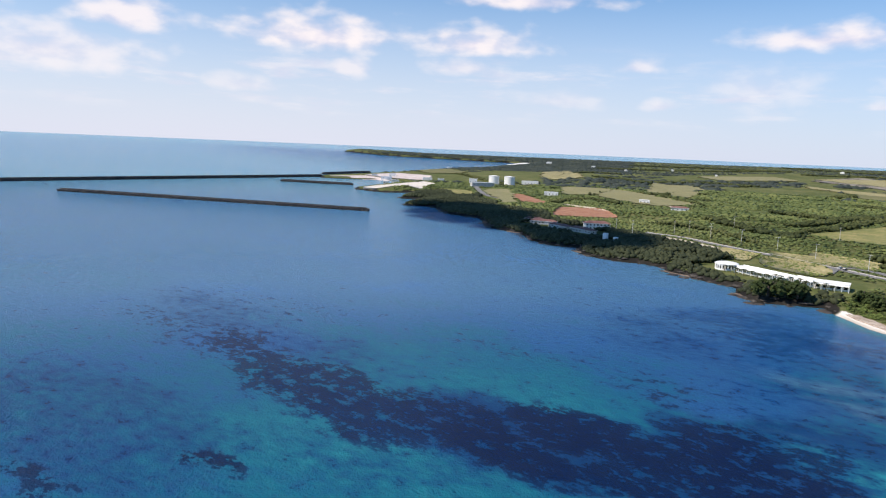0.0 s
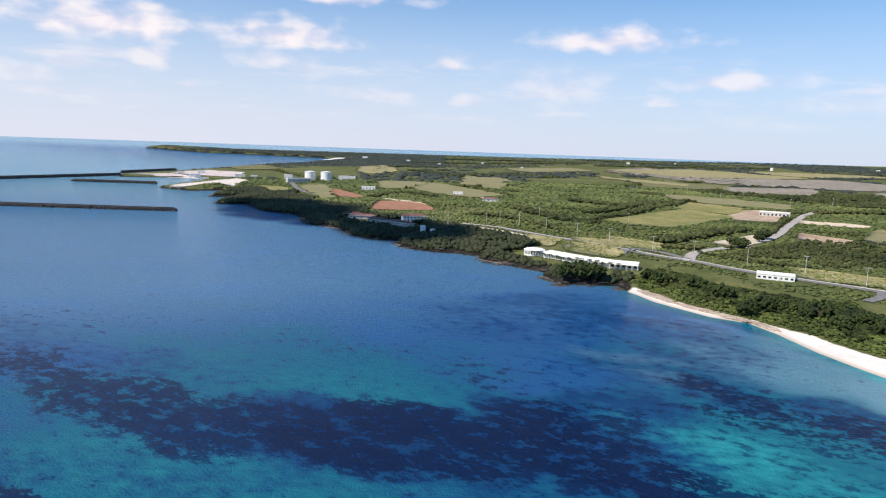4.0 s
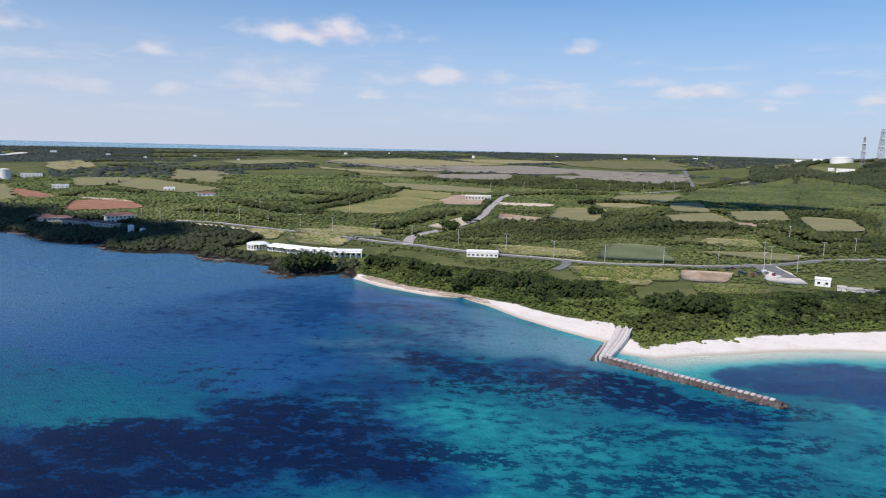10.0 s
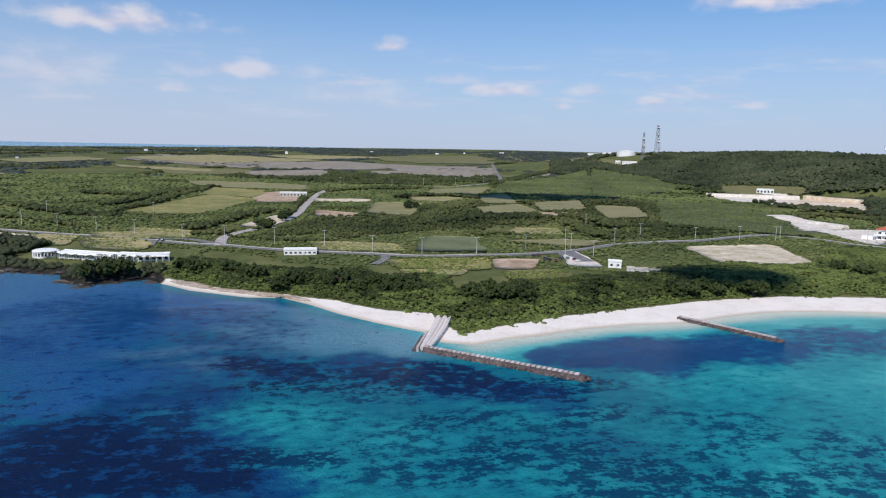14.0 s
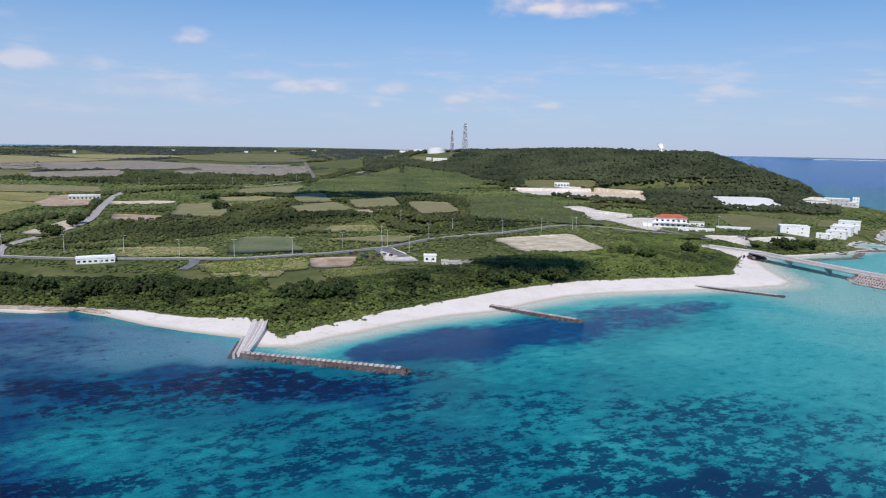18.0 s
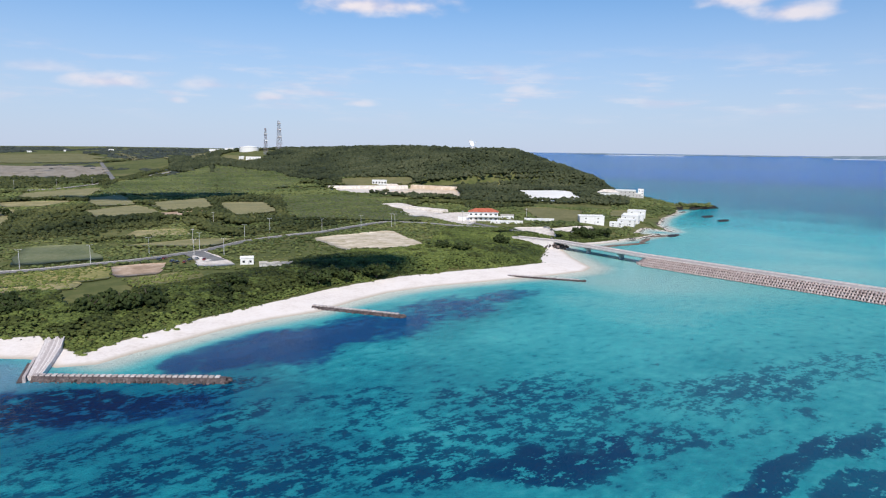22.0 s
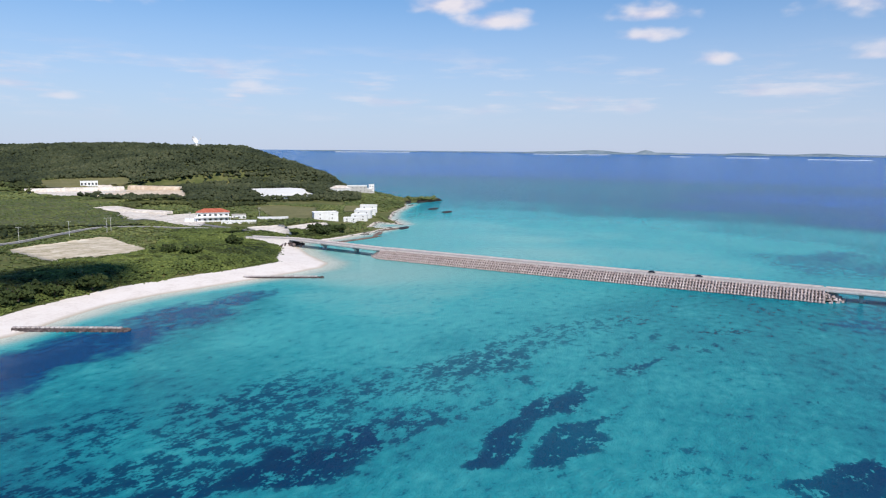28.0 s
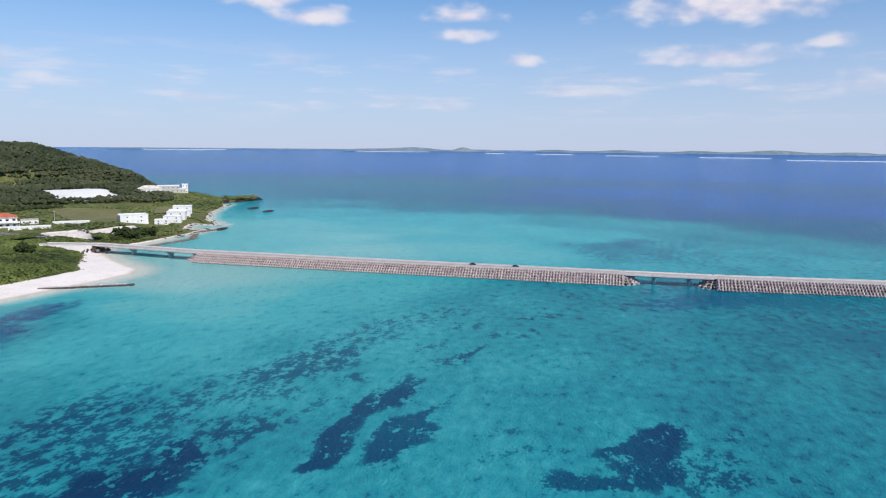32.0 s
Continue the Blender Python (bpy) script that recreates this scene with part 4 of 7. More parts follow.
# ---- roads ----
ROAD_COAST_ROAD = [
    (-461, 501), (-411, 505), (-354, 495), (-307, 492), (-229, 471), (-200, 470), (-141, 459), (-92, 458),
    (-69, 458), (-32, 463), (3, 479), (26, 499), (28, 497), (70, 544), (112, 569), (151, 591),
    (225, 656), (255, 627), (291, 582), (317, 549), (276, 545),
]
ROAD_INLAND_ROAD = [
    (-213, 469), (-233, 518), (-221, 583), (-221, 641), (-228, 696), (-254, 799), (-282, 937), (-284, 1011), (-238,
    1086), (-150, 1102), (-84, 1177), (-43, 1363), (52, 1631), (152, 1751),
]
ROAD_FIELD_SPUR = [
    (-45, 1361), (-71, 1721), (-137, 2678),
]
ROAD_FARM_TRACK = [
    (-260, 458), (-275, 497), (-246, 495), (-211, 474),
]
ROAD_HARBOUR_ROAD = [
    (-1254, 830), (-1067, 712), (-899, 617), (-798, 589),
]
ROAD_CANE_TRACK = [
    (-1076, 921), (-902, 842), (-825, 821), (-738, 808), (-648, 764),
]
ROAD_CAR_PARK = [
    (29, 501), (35, 478), (42, 456),
]
ROAD_HOUSE_LANE = [
    (299, 628), (301, 591), (319, 552), (334, 522),
]
ROAD_PLOT_LANE = [
    (-92, 458), (-88, 444), (-92, 419),
]


def along(line, step_m):
    """Points every step_m along a line, with the heading there."""
    p = np.array(line, float)
    # rounded bends
    for _ in range(2):
        q = [p[0]]
        for a, b in zip(p[:-1], p[1:]):
            q += [a * 0.75 + b * 0.25, a * 0.25 + b * 0.75]
        p = np.array(q + [p[-1]])
    seg = np.hypot(*np.diff(p, axis=0).T)
    s = np.concatenate([[0], np.cumsum(seg)])
    t = np.arange(0, s[-1], step_m)
    x, y = np.interp(t, s, p[:, 0]), np.interp(t, s, p[:, 1])
    return x, y, np.arctan2(np.gradient(y), np.gradient(x))


def ribbon(name, line, width, mat, lift=0.35, side=0.0, thick=0.3, z=None):
    x, y, a = along(line, 6.0)
    x, y = x - np.sin(a) * side, y + np.cos(a) * side
    prof = [(-width / 2, -thick), (-width / 2, 0), (width / 2, 0), (width / 2, -thick)]
    verts = []
    for k in range(len(x)):
        g = (float(ground(x[k], y[k])) + lift + np.hypot(x[k], y[k]) / 2500) if z is None else z
        verts += [(x[k] - math.sin(a[k]) * o, y[k] + math.cos(a[k]) * o, g + h) for o, h in prof]
    quads = [[4 * k + j, 4 * k + 4 + j, 4 * k + 5 + j, 4 * k + 1 + j] for k in range(len(x) - 1) for j in range(3)]
    return sheet(name, np.array(verts), np.array(quads), mat, False)


LANES = [(ROAD_COAST_ROAD, 5.6, "two-lane grey asphalt road behind the beach"), (ROAD_INLAND_ROAD, 8.0, "pale grey asphalt road running inland between fields"),
         (ROAD_FIELD_SPUR, 9.0, "pale track climbing past the fallow fields"), (ROAD_FARM_TRACK, 6.0, "grey side road by the white terrace"), (ROAD_CANE_TRACK, 6.0, "pale coral farm track between the cane fields"), (ROAD_HARBOUR_ROAD, 9.0, "grey road down to the harbour"),
         (ROAD_CAR_PARK, 15.0, "grey asphalt car park beside the coast road"), (ROAD_HOUSE_LANE, 7.0, "grey lane to the bridge"), (ROAD_PLOT_LANE, 6.0, "pale lane to the beach woods")]
for line, width, label in LANES:
    tagged(ribbon("road", line, width, M["pale_road" if line is ROAD_INLAND_ROAD else "sand_lot" if line is ROAD_CANE_TRACK else "asphalt"], 0.35), label, "road", kind="structure")
for off in (3.3,):
    tagged(ribbon("kerb", ROAD_COAST_ROAD, 0.4, M["concrete"], 0.7, off, 0.8), "low pale concrete kerb wall along the coast road", "kerb", kind="structure")


# ---- woods and scrub ----
def foliage(name, dark, mid, light, scale=0.35):
    mat, nt, b, co = surface(name, 0.75, 0.2)
    geo = nt.nodes.new("ShaderNodeNewGeometry")
    ob = nt.nodes.new("ShaderNodeObjectInfo")
    n1, n2 = grain(nt, co, scale, 4, 0.65), grain(nt, co, scale * 6, 3, 0.7)
    n0 = grain(nt, co, 0.012, 3, 0.6)
    fac = sums(nt, "ADD", sums(nt, "MULTIPLY", n1, 0.42), sums(nt, "MULTIPLY_ADD", n2, 0.26, 0.07))
    fac = sums(nt, "ADD", fac, sums(nt, "MULTIPLY", sums(nt, "ADD", geo.outputs["Random Per Island"], ob.outputs["Random"]), 0.13))
    fac = sums(nt, "ADD", fac, sums(nt, "MULTIPLY_ADD", n0, 0.7, -0.42))
    link(nt, ramp(nt, fac, [(0.28, dark), (0.5, mid), (0.74, light)]), b.inputs["Base Color"])
    bump(nt, b, n2, 0.7, 0.4)
    return mat


LEAF = {
    "beach_dark": foliage("beach_tree_leaves", (0.013, 0.02, 0.0056), (0.0674, 0.085, 0.0202), (0.174, 0.18, 0.056)),
    "beach": foliage("beach_wood_leaves", (0.028, 0.044, 0.011), (0.122, 0.155, 0.038), (0.28, 0.3, 0.085)),
    "scrub": foliage("scrub_leaves", (0.03, 0.047, 0.014), (0.105, 0.132, 0.042), (0.205, 0.215, 0.075)),
    "hill": foliage("hill_wood_leaves", (0.0141, 0.021, 0.0101), (0.0489, 0.06, 0.0269), (0.114, 0.118, 0.0616)),
    "wood": foliage("inland_wood_leaves", (0.0153, 0.024, 0.00784), (0.062, 0.073, 0.0235), (0.135, 0.135, 0.047)),
    "dark": foliage("casuarina_leaves", (0.0163, 0.022, 0.0112), (0.0392, 0.048, 0.0224), (0.0816, 0.085, 0.0426)),
    # distance haze painted into the leaf colour as a blue cast
    "far": foliage("hazy_wood_leaves", (0.0218, 0.03, 0.0269), (0.0457, 0.057, 0.047), (0.0816, 0.09, 0.0672)),
}
rng = np.random.default_rng(7)


def lump(level, seed, bottom=-0.35, knobs=0.3):
    bm = bmesh.new()
    bmesh.ops.create_icosphere(bm, subdivisions=level, radius=1.0)
    g = np.random.default_rng(seed)
    for v in bm.verts:
        n = noise.noise(v.co * 1.6 + Vector((seed * 3.1, 0, 0))) * knobs * 1.4 + noise.noise(v.co * 4.2 + Vector((0, seed * 2.3, 0))) * knobs * 1.1
        v.co *= 1 + n + (g.random() - 0.5) * knobs * 0.35
        v.co.z = max(v.co.z, bottom)
    bm.verts.ensure_lookup_table()
    vs = np.array([v.co[:] for v in bm.verts])
    fs = np.array([[v.index for v in f.verts] for f in bm.faces])
    bm.free()
    return vs, fs


def thicket(name, protos, x, y, z, wide, tall, mat, label, cat="shrubs"):
    """Many crowns in one mesh."""
    n = len(x)
    kind = rng.integers(0, len(protos), n)
    turn = rng.random(n) * 2 * np.pi
    vs, fs, base = [], [], 0
    for k, (pv, pf) in enumerate(protos):
        s = np.where(kind == k)[0]
        c, q = np.cos(turn[s])[:, None], np.sin(turn[s])[:, None]
        px = (pv[None, :, 0] * c - pv[None, :, 1] * q) * wide[s][:, None] + x[s][:, None]
        py = (pv[None, :, 0] * q + pv[None, :, 1] * c) * wide[s][:, None] * 0.9 + y[s][:, None]
        pz = pv[None, :, 2] * tall[s][:, None] + z[s][:, None]
        vs.append(np.stack([px, py, pz], 2).reshape(-1, 3))
        fs.append((pf[None] + (np.arange(len(s)) * len(pv))[:, None, None]).reshape(-1, 3) + base)
        base += len(s) * len(pv)
    vs, fs = np.vstack(vs), np.vstack(fs)
    me = bpy.data.meshes.new(name)
    me.vertices.add(len(vs)), me.loops.add(fs.size), me.polygons.add(len(fs))
    me.vertices.foreach_set("co", vs.astype(np.float32).ravel())
    me.loops.foreach_set("vertex_index", fs.astype(np.int32).ravel())
    me.polygons.foreach_set("loop_start", (np.arange(len(fs)) * 3).astype(np.int32))
    me.update(calc_edges=True)
    me.materials.append(mat)
    return tagged(new(name, me), label, cat, kind="stuff")


def open_ground(x, y, margin=2.0):
    """True where no plot, road or building lies."""
    ok = np.ones(len(x), bool)
    for rows in PLOTS.values():
        for row in rows:
            c = np.array(row, float).reshape(4, 2)
            mid = c.mean(0)
            near = np.hypot(x - mid[0], y - mid[1]) < np.hypot(*(c - mid).T).max() + 5
            if near.any():
                ok[near] &= ~inside(mid + (c - mid) * 0.98, x[near], y[near])
    for line, width, _ in LANES:
        d, _ = apart_from(np.array(line, float), x, y, False)
        ok &= d > width / 2 + margin
    for cx, cy, reach in CLEARINGS:
        ok &= np.hypot(x - cx, y - cy) > reach
    return ok


def throw(count, az0, az1, r0, r1):
    """Random places over a sector, even by area."""
    a = np.radians(az0 + (az1 - az0) * rng.random(count))
    r = np.sqrt(r0 ** 2 + (r1 ** 2 - r0 ** 2) * rng.random(count))
    return r * np.sin(a), r * np.cos(a)


CLEARINGS_WEST = [
    (-305, 409, 13), (-285, 403, 14), (-268, 402, 14), (-254, 401, 14), (-240, 402, 13), (-227, 407, 13), (-149, 450, 16), (-136, 449, 9),
    (-300, 880, 24), (-1150, 825, 40), (-1099, 739, 25), (-1150, 887, 25), (-550, 449, 22), (-515, 444, 22), (-490, 442, 20), (-470, 441, 18),
    (-500, 475, 20), (-436, 427, 7), (-426, 429, 6), (-884, 733, 16), (-627, 735, 16), (-723, 771, 12), (59, 444, 9), (70, 431, 14),
    (320, 640, 22), (427, 596, 25), (470, 600, 25), (520, 640, 28), (645, 855, 25), (670, 846, 25),
]
CLEARINGS_EAST = [
    (364, 1120, 20), (-231, 586, 10), (22, 461, 13), (35, 466, 13), (10, 471, 9), (252, 1840, 75), (240, 1760, 50), (329, 551, 15),
    (323, 566, 15), (361, 553, 14), (321, 595, 14), (387, 554, 12), (317, 631, 12), (343, 862, 30), (311, 923, 26), (286, 985, 22),
    (367, 859, 26), (272, 693, 20), (256, 741, 20),
]
CLEARINGS = CLEARINGS_WEST + CLEARINGS_EAST
DARK_WOODS = [
    (-202, 632, -158, 672, -45, 642, -138, 512),
    (-123, 809, -47, 865, -19, 648, -110, 651),
    (-582, 1256, -468, 1469, -345, 1577, -266, 1129),
    (-332, 1518, -148, 1424, -120, 1158, -266, 1129),
    (-49, 1297, 14, 1638, 122, 1712, -39, 1233),
    (294, 1248, 322, 1208, 302, 1118, 270, 1124),
    (-211, 518, -200, 667, -53, 877, -14, 616), (-68, 718, 17, 756, 29, 674, -26, 608),
    (-12, 908, 190, 973, 207, 655, 53, 657), (-556, 1522, -384, 1681, -234, 1194, -415, 1198),
    (-56, 1163, 159, 1307, 133, 1083, -27, 1005), (-309, 1353, -56, 1559, -53, 1277, -244, 1155),
    (59, 612, 195, 653, 126, 592, 63, 561), (378, 934, 526, 948, 492, 776, 360, 749),
]
HIGH = [lump(3, s) for s in (1, 2, 3, 4)]
MID = [lump(2, s, knobs=0.34) for s in (5, 6, 7, 8)]
LOW = [lump(1, s, knobs=0.25) for s in (9, 10, 11)]



def ragged(seed):
    """A small uneven tuft of leaves."""
    vs, fs = lump(1, seed, -0.7, 0.3)
    g = np.random.default_rng(seed)
    return vs * (0.72 + 0.56 * g.random((len(vs), 1))), fs


TUFTS = [ragged(s) for s in range(40, 48)]


def treetops(x, y, size, seed):
    """Height of a canopy of round tops about size metres across, 0 to 1."""
    g = np.random.default_rng(seed)
    cell = size
    ix, iy = np.floor(x / cell).astype(int), np.floor(y / cell).astype(int)
    best = np.zeros(len(x))
    for dx in (-1, 0, 1):
        for dy in (-1, 0, 1):
            kx, ky = ix + dx, iy + dy
            h = np.sin(kx * 127.1 + ky * 311.7 + seed) * 43758.5453
            h = h - np.floor(h)
            h2 = np.sin(kx * 269.5 + ky * 183.3 + seed) * 28001.8384
            h2 = h2 - np.floor(h2)
            d = np.hypot(x - (kx + h) * cell, y - (ky + h2) * cell) / (cell * (0.65 + 0.45 * h))
            best = np.maximum(best, np.sqrt(np.clip(1 - d * d, 0, 1)) * (0.45 + 0.55 * h2))
    return best


# beach woods
x, y = throw(330000, -40, 45, 290, 640)
d = shore(x, y)
w = np.interp(x, SAND_AT, SAND_WIDTH)
stray = rng.random(len(x)) ** 9 * 4
ok = (x > -208) & (d > w + 2 - stray + lumps(x, y, 9) * 3 + lumps(x, y, 3.1, 6) * 1.5) & (d < w + np.interp(x, [-200, -120, 20, 90, 170], [36, 42, 52, 62, 75]) + lumps(x, y, 14, 2) * 7)
x, y, d, w = x[ok], y[ok], d[ok], w[ok]
ok = open_ground(x, y, 1.0)
x, y, d, w = x[ok][:36000], y[ok][:36000], d[ok][:36000], w[ok][:36000]
inner = ease(d - w, 0, 18)
tops = np.maximum(treetops(x, y, 6.0, 3) * 0.8, treetops(x, y, 12.0, 13))
high = (0.3 + 4.1 * inner * (0.25 + 0.75 * tops)) * np.where((x > 150) & (x < 300), 0.7, 1.0)
size = (0.42 + 0.85 * rng.random(len(x)) ** 2.5) * (0.7 + 0.3 * inner)
dark = (treetops(x, y, 11.0, 9) + 0.25 * lumps(x, y, 40, 4) > np.where(x > 100, 0.72, 0.6)) & (inner > 0.5)
for which, leaf, nm in ((~dark, "beach", "beach_shrubs"), (dark, "beach_dark", "beach_woods")):
    thicket(nm, TUFTS, x[which], y[which], (ground(x, y) + high * (0.84 + 0.16 * rng.random(len(x))))[which], size[which] * 1.35, size[which] * 0.58, LEAF[leaf], "dense green shrubs and low trees behind the white beach" if leaf == "beach" else "dark green low woods behind the beach")

# scrub over the island
x, y = throw(190000, -63, 44, 430, 1500)
d = shore(x, y)
ok = (d > np.where(x < -208, 6, np.where(x > 600, 3, np.where(x > 330, 9, 70)))) & (rng.random(len(x)) < np.clip(1.3 - np.hypot(x, y) / 1300, 0.25, 1))
ok &= ~((x < -215) & (d < 75) & (x > -900))
x, y = x[ok], y[ok]
ok = open_ground(x, y)
q, _ = apart_from(RIDGE, x, y, False)
ok &= (q > 380) | (x > 0.745 * y)
ok &= lumps(x, y, 45, 3) + rng.random(len(x)) > 0.0
x, y = x[ok][:70000], y[ok][:70000]
far = np.hypot(x, y)
size = (0.62 + 0.9 * rng.random(len(x)) ** 2) * np.clip(far / 620, 0.85, 2.4)
high = 0.2 + 0.9 * treetops(x, y, 6.3, 5) * (0.6 + 0.4 * lumps(x, y, 70, 2)) + 1.8 * treetops(x, y, 19.0, 6) * ease(lumps(x, y, 60, 8), 0.0, 0.5)
wood = np.zeros(len(x), bool)
for row in DARK_WOODS:
    wood |= inside(np.array(row, float).reshape(4, 2), x, y)
high = np.where(wood, high * 1.7 + 0.8, high)
z = ground(x, y) + high * (0.7 + 0.3 * rng.random(len(x)))
thicket("scrub", TUFTS, x[~wood], y[~wood], z[~wood], size[~wood] * 1.6, size[~wood] * 0.6, LEAF["scrub"], "green subtropical scrub covering the fields' edges")
thicket("dark_woods", TUFTS, x[wood], y[wood], z[wood], size[wood] * 1.5, size[wood], LEAF["wood"], "dark green woods between the cane fields", "woods")

# dark woods on the rocky shore
x, y = throw(110000, -66, -24, 380, 1150)
d = shore(x, y)
ok = (x < -212) & (d > 3 + lumps(x, y, 12) * 2) & (d < 78 + lumps(x, y, 40) * 15)
ok &= ~((x > -325) & ((d > 17) | (rng.random(len(x)) < 0.45)))
x, y = x[ok], y[ok]
ok = open_ground(x, y, 3)
x, y = x[ok][:12000], y[ok][:12000]
size = 0.8 + 1.3 * rng.random(len(x)) ** 1.5
z = ground(x, y) + (0.4 + 4.2 * treetops(x, y, 9.0, 8) * ease(shore(x, y), 4, 20) * np.where(x > -325, 0.45, 1.0)) * (0.7 + 0.3 * rng.random(len(x)))
thicket("shore_woods", TUFTS, x, y, z, size * 1.3, size, LEAF["dark"], "dark evergreen woods above the rocky shore", "woods")

# the wooded ridge
x, y = throw(160000, 2, 38, 930, 2150)
q, _ = apart_from(RIDGE, x, y, False)
d = shore(x, y)
ok = (q < 430) & (d > 4)
x, y = x[ok], y[ok]
ok = open_ground(x, y)
x, y = x[ok][:26000], y[ok][:26000]
size = (1.6 + 1.8 * rng.random(len(x)) ** 2) * np.clip(np.hypot(x, y) / 1300, 0.8, 1.3)
z = ground(x, y) + (0.3 + 5.0 * treetops(x, y, 13.0, 2)) * (0.75 + 0.25 * rng.random(len(x)))
thicket("ridge_woods", TUFTS, x, y, z, size * 1.4, size, LEAF["hill"], "dense dark green woods on the cape's ridge", "woods")

# hedges and copses far inland
x, y = throw(42000, -66, 14, 1400, 4500)
d = shore(x, y)
ok = (d > 15) & (lumps(x + y * 0.3, y * 0.35, 150, 2) + 0.7 * lumps(x, y * 0.4, 50, 7) + 0.5 * ease(np.hypot(x, y), 2600, 4200) + 1.2 * (x < -1800) > 0.12)
x, y = x[ok], y[ok]
ok = open_ground(x, y)
q, _ = apart_from(RIDGE, x, y, False)
ok &= q > 400
x, y = x[ok][:13000], y[ok][:13000]
size = (3.5 + 5.0 * rng.random(len(x)) ** 2) * ease(x, -2300, -1300).clip(0.45, 1)
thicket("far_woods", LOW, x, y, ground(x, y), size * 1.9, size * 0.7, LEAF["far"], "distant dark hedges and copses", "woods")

# low woods on the far point beyond the harbour
x, y = throw(60000, -66, -44, 2300, 3900)
d = shore(x, y)
ok = (d > 12) & (x < -1750)
x, y = x[ok][:7000], y[ok][:7000]
size = 2.2 + 2.4 * rng.random(len(x)) ** 2
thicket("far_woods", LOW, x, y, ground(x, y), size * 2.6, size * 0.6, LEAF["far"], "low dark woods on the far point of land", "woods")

# hedges and rows of trees between the fields
HEDGES_WEST = [
    ([(-395, 638), (-414, 746), (-456, 999)], 10, 5), ([(-273, 542), (-267, 607), (-261, 690)], 14, 5),
    ([(-266, 513), (-235, 535), (-220, 561)], 12, 4), ([(-308, 916), (-239, 1023), (-149, 1076)], 14, 5),
    ([(-222, 731), (-175, 754)], 9, 3), ([(-163, 899), (-115, 958), (-57, 921)], 16, 5),
    ([(-91, 630), (-34, 697), (30, 703)], 14, 5), ([(43, 736), (66, 707), (83, 646)], 16, 6),
    ([(-39, 568), (-5, 588), (33, 600)], 9, 3.5), ([(37, 681), (50, 628), (61, 578)], 12, 5),
    ([(-566, 1544), (-430, 1491), (-318, 1395)], 16, 5),
]
HEDGES_FIELDS = [
    ([(-368, 1308), (-239, 1263), (-59, 1265)], 16, 5), ([(-854, 807), (-845, 918), (-837, 1053)], 14, 5),
    ([(-1174, 1246), (-1176, 1462), (-1007, 1424)], 20, 6), ([(-1577, 2524), (-1345, 2838), (-1184, 3353)], 22, 6),
    ([(-866, 3060), (-600, 3135), (-171, 3448)], 24, 6), ([(-94, 2182), (119, 3302), (215, 1815)], 24, 7),
    ([(-56, 1197), (11, 1668), (136, 1767)], 12, 5), ([(-558, 844), (-461, 807), (-464, 920)], 16, 5),
    ([(-587, 1091), (-493, 1042)], 14, 5), ([(-534, 680), (-446, 631), (-376, 603)], 14, 5),
    ([(-283, 881), (-245, 746), (-220, 644)], 7, 4),
]
HEDGES_INLAND = [
    ([(-224, 511), (-176, 506), (-138, 500)], 8, 3), ([(-722, 1261), (-763, 1510), (-708, 1659)], 18, 5),
    ([(-2112, 1999), (-1843, 2207), (-1851, 2880)], 22, 6), ([(-1454, 1362), (-1263, 1305), (-1049, 1203)], 12, 5),
    ([(-886, 848), (-905, 973), (-668, 830)], 10, 4), ([(-1534, 1252), (-1784, 1617), (-1658, 1668)], 14, 5),
    ([(-697, 760), (-749, 883), (-719, 916)], 10, 4), ([(-753, 633), (-812, 738), (-709, 715)], 10, 4),
    ([(-1552, 980), (-1342, 908), (-1100, 797)], 10, 4), ([(-446, 705), (-451, 817), (-464, 1006)], 12, 5),
    ([(-513, 576), (-458, 586), (-363, 531)], 10, 4),
]
HEDGES_EAST = [
    ([(-2182, 3319), (-1594, 3183), (-1197, 3216)], 20, 6), ([(-2340, 2412), (-2086, 2609), (-1847, 2811)], 20, 6),
    ([(-10, 888), (45, 847), (110, 851)], 9, 4), ([(152, 913), (132, 736), (117, 617)], 7, 4),
    ([(-94, 663), (-89, 772), (-63, 835)], 14, 5), ([(279, 1086), (277, 1160), (204, 1239)], 14, 6),
    ([(-40, 1278), (22, 1660), (135, 1775)], 10, 5), ([(294, 1120), (376, 1166), (441, 1120)], 12, 5),
    ([(265, 772), (329, 830), (375, 804)], 14, 5),
]
HEDGES = HEDGES_WEST + HEDGES_FIELDS + HEDGES_INLAND + HEDGES_EAST
for path, wide, high in HEDGES:
    hx, hy, ha = along(path, 1.0)
    n = int(np.clip(len(hx) * wide * 0.16, 40, 1500))
    k = rng.integers(0, len(hx), n)
    x, y = hx[k] + rng.normal(0, wide * 0.33, n), hy[k] + rng.normal(0, wide * 0.33, n)
    ok = open_ground(x, y, 1.0) & (shore(x, y) > 6)
    x, y = x[ok], y[ok]
    size = high * (0.2 + 0.2 * rng.random(len(x)))
    z = ground(x, y) + high * (0.25 + 0.75 * treetops(x, y, max(5.0, high * 1.6), 4)) * (0.55 + 0.45 * rng.random(len(x)))
    if len(x) > 5:
        thicket("hedge", TUFTS, x, y, z, size * 1.5, size, LEAF["wood"], "dark green overgrown hedge between fields", "hedge")

# sparse dune plants at the head of the long groyne
x, y = throw(5000, -9, 4, 285, 330)
d = shore(x, y)
ok = (d > 13 + 4 * lumps(x, y, 6)) & (d < 30) & (x > -34) & (x < 18) & (lumps(x, y, 3.3, 2) + 0.5 * rng.random(len(x)) > 0.35)
x, y = x[ok][:420], y[ok][:420]
size = 0.25 + 0.5 * rng.random(len(x)) ** 2
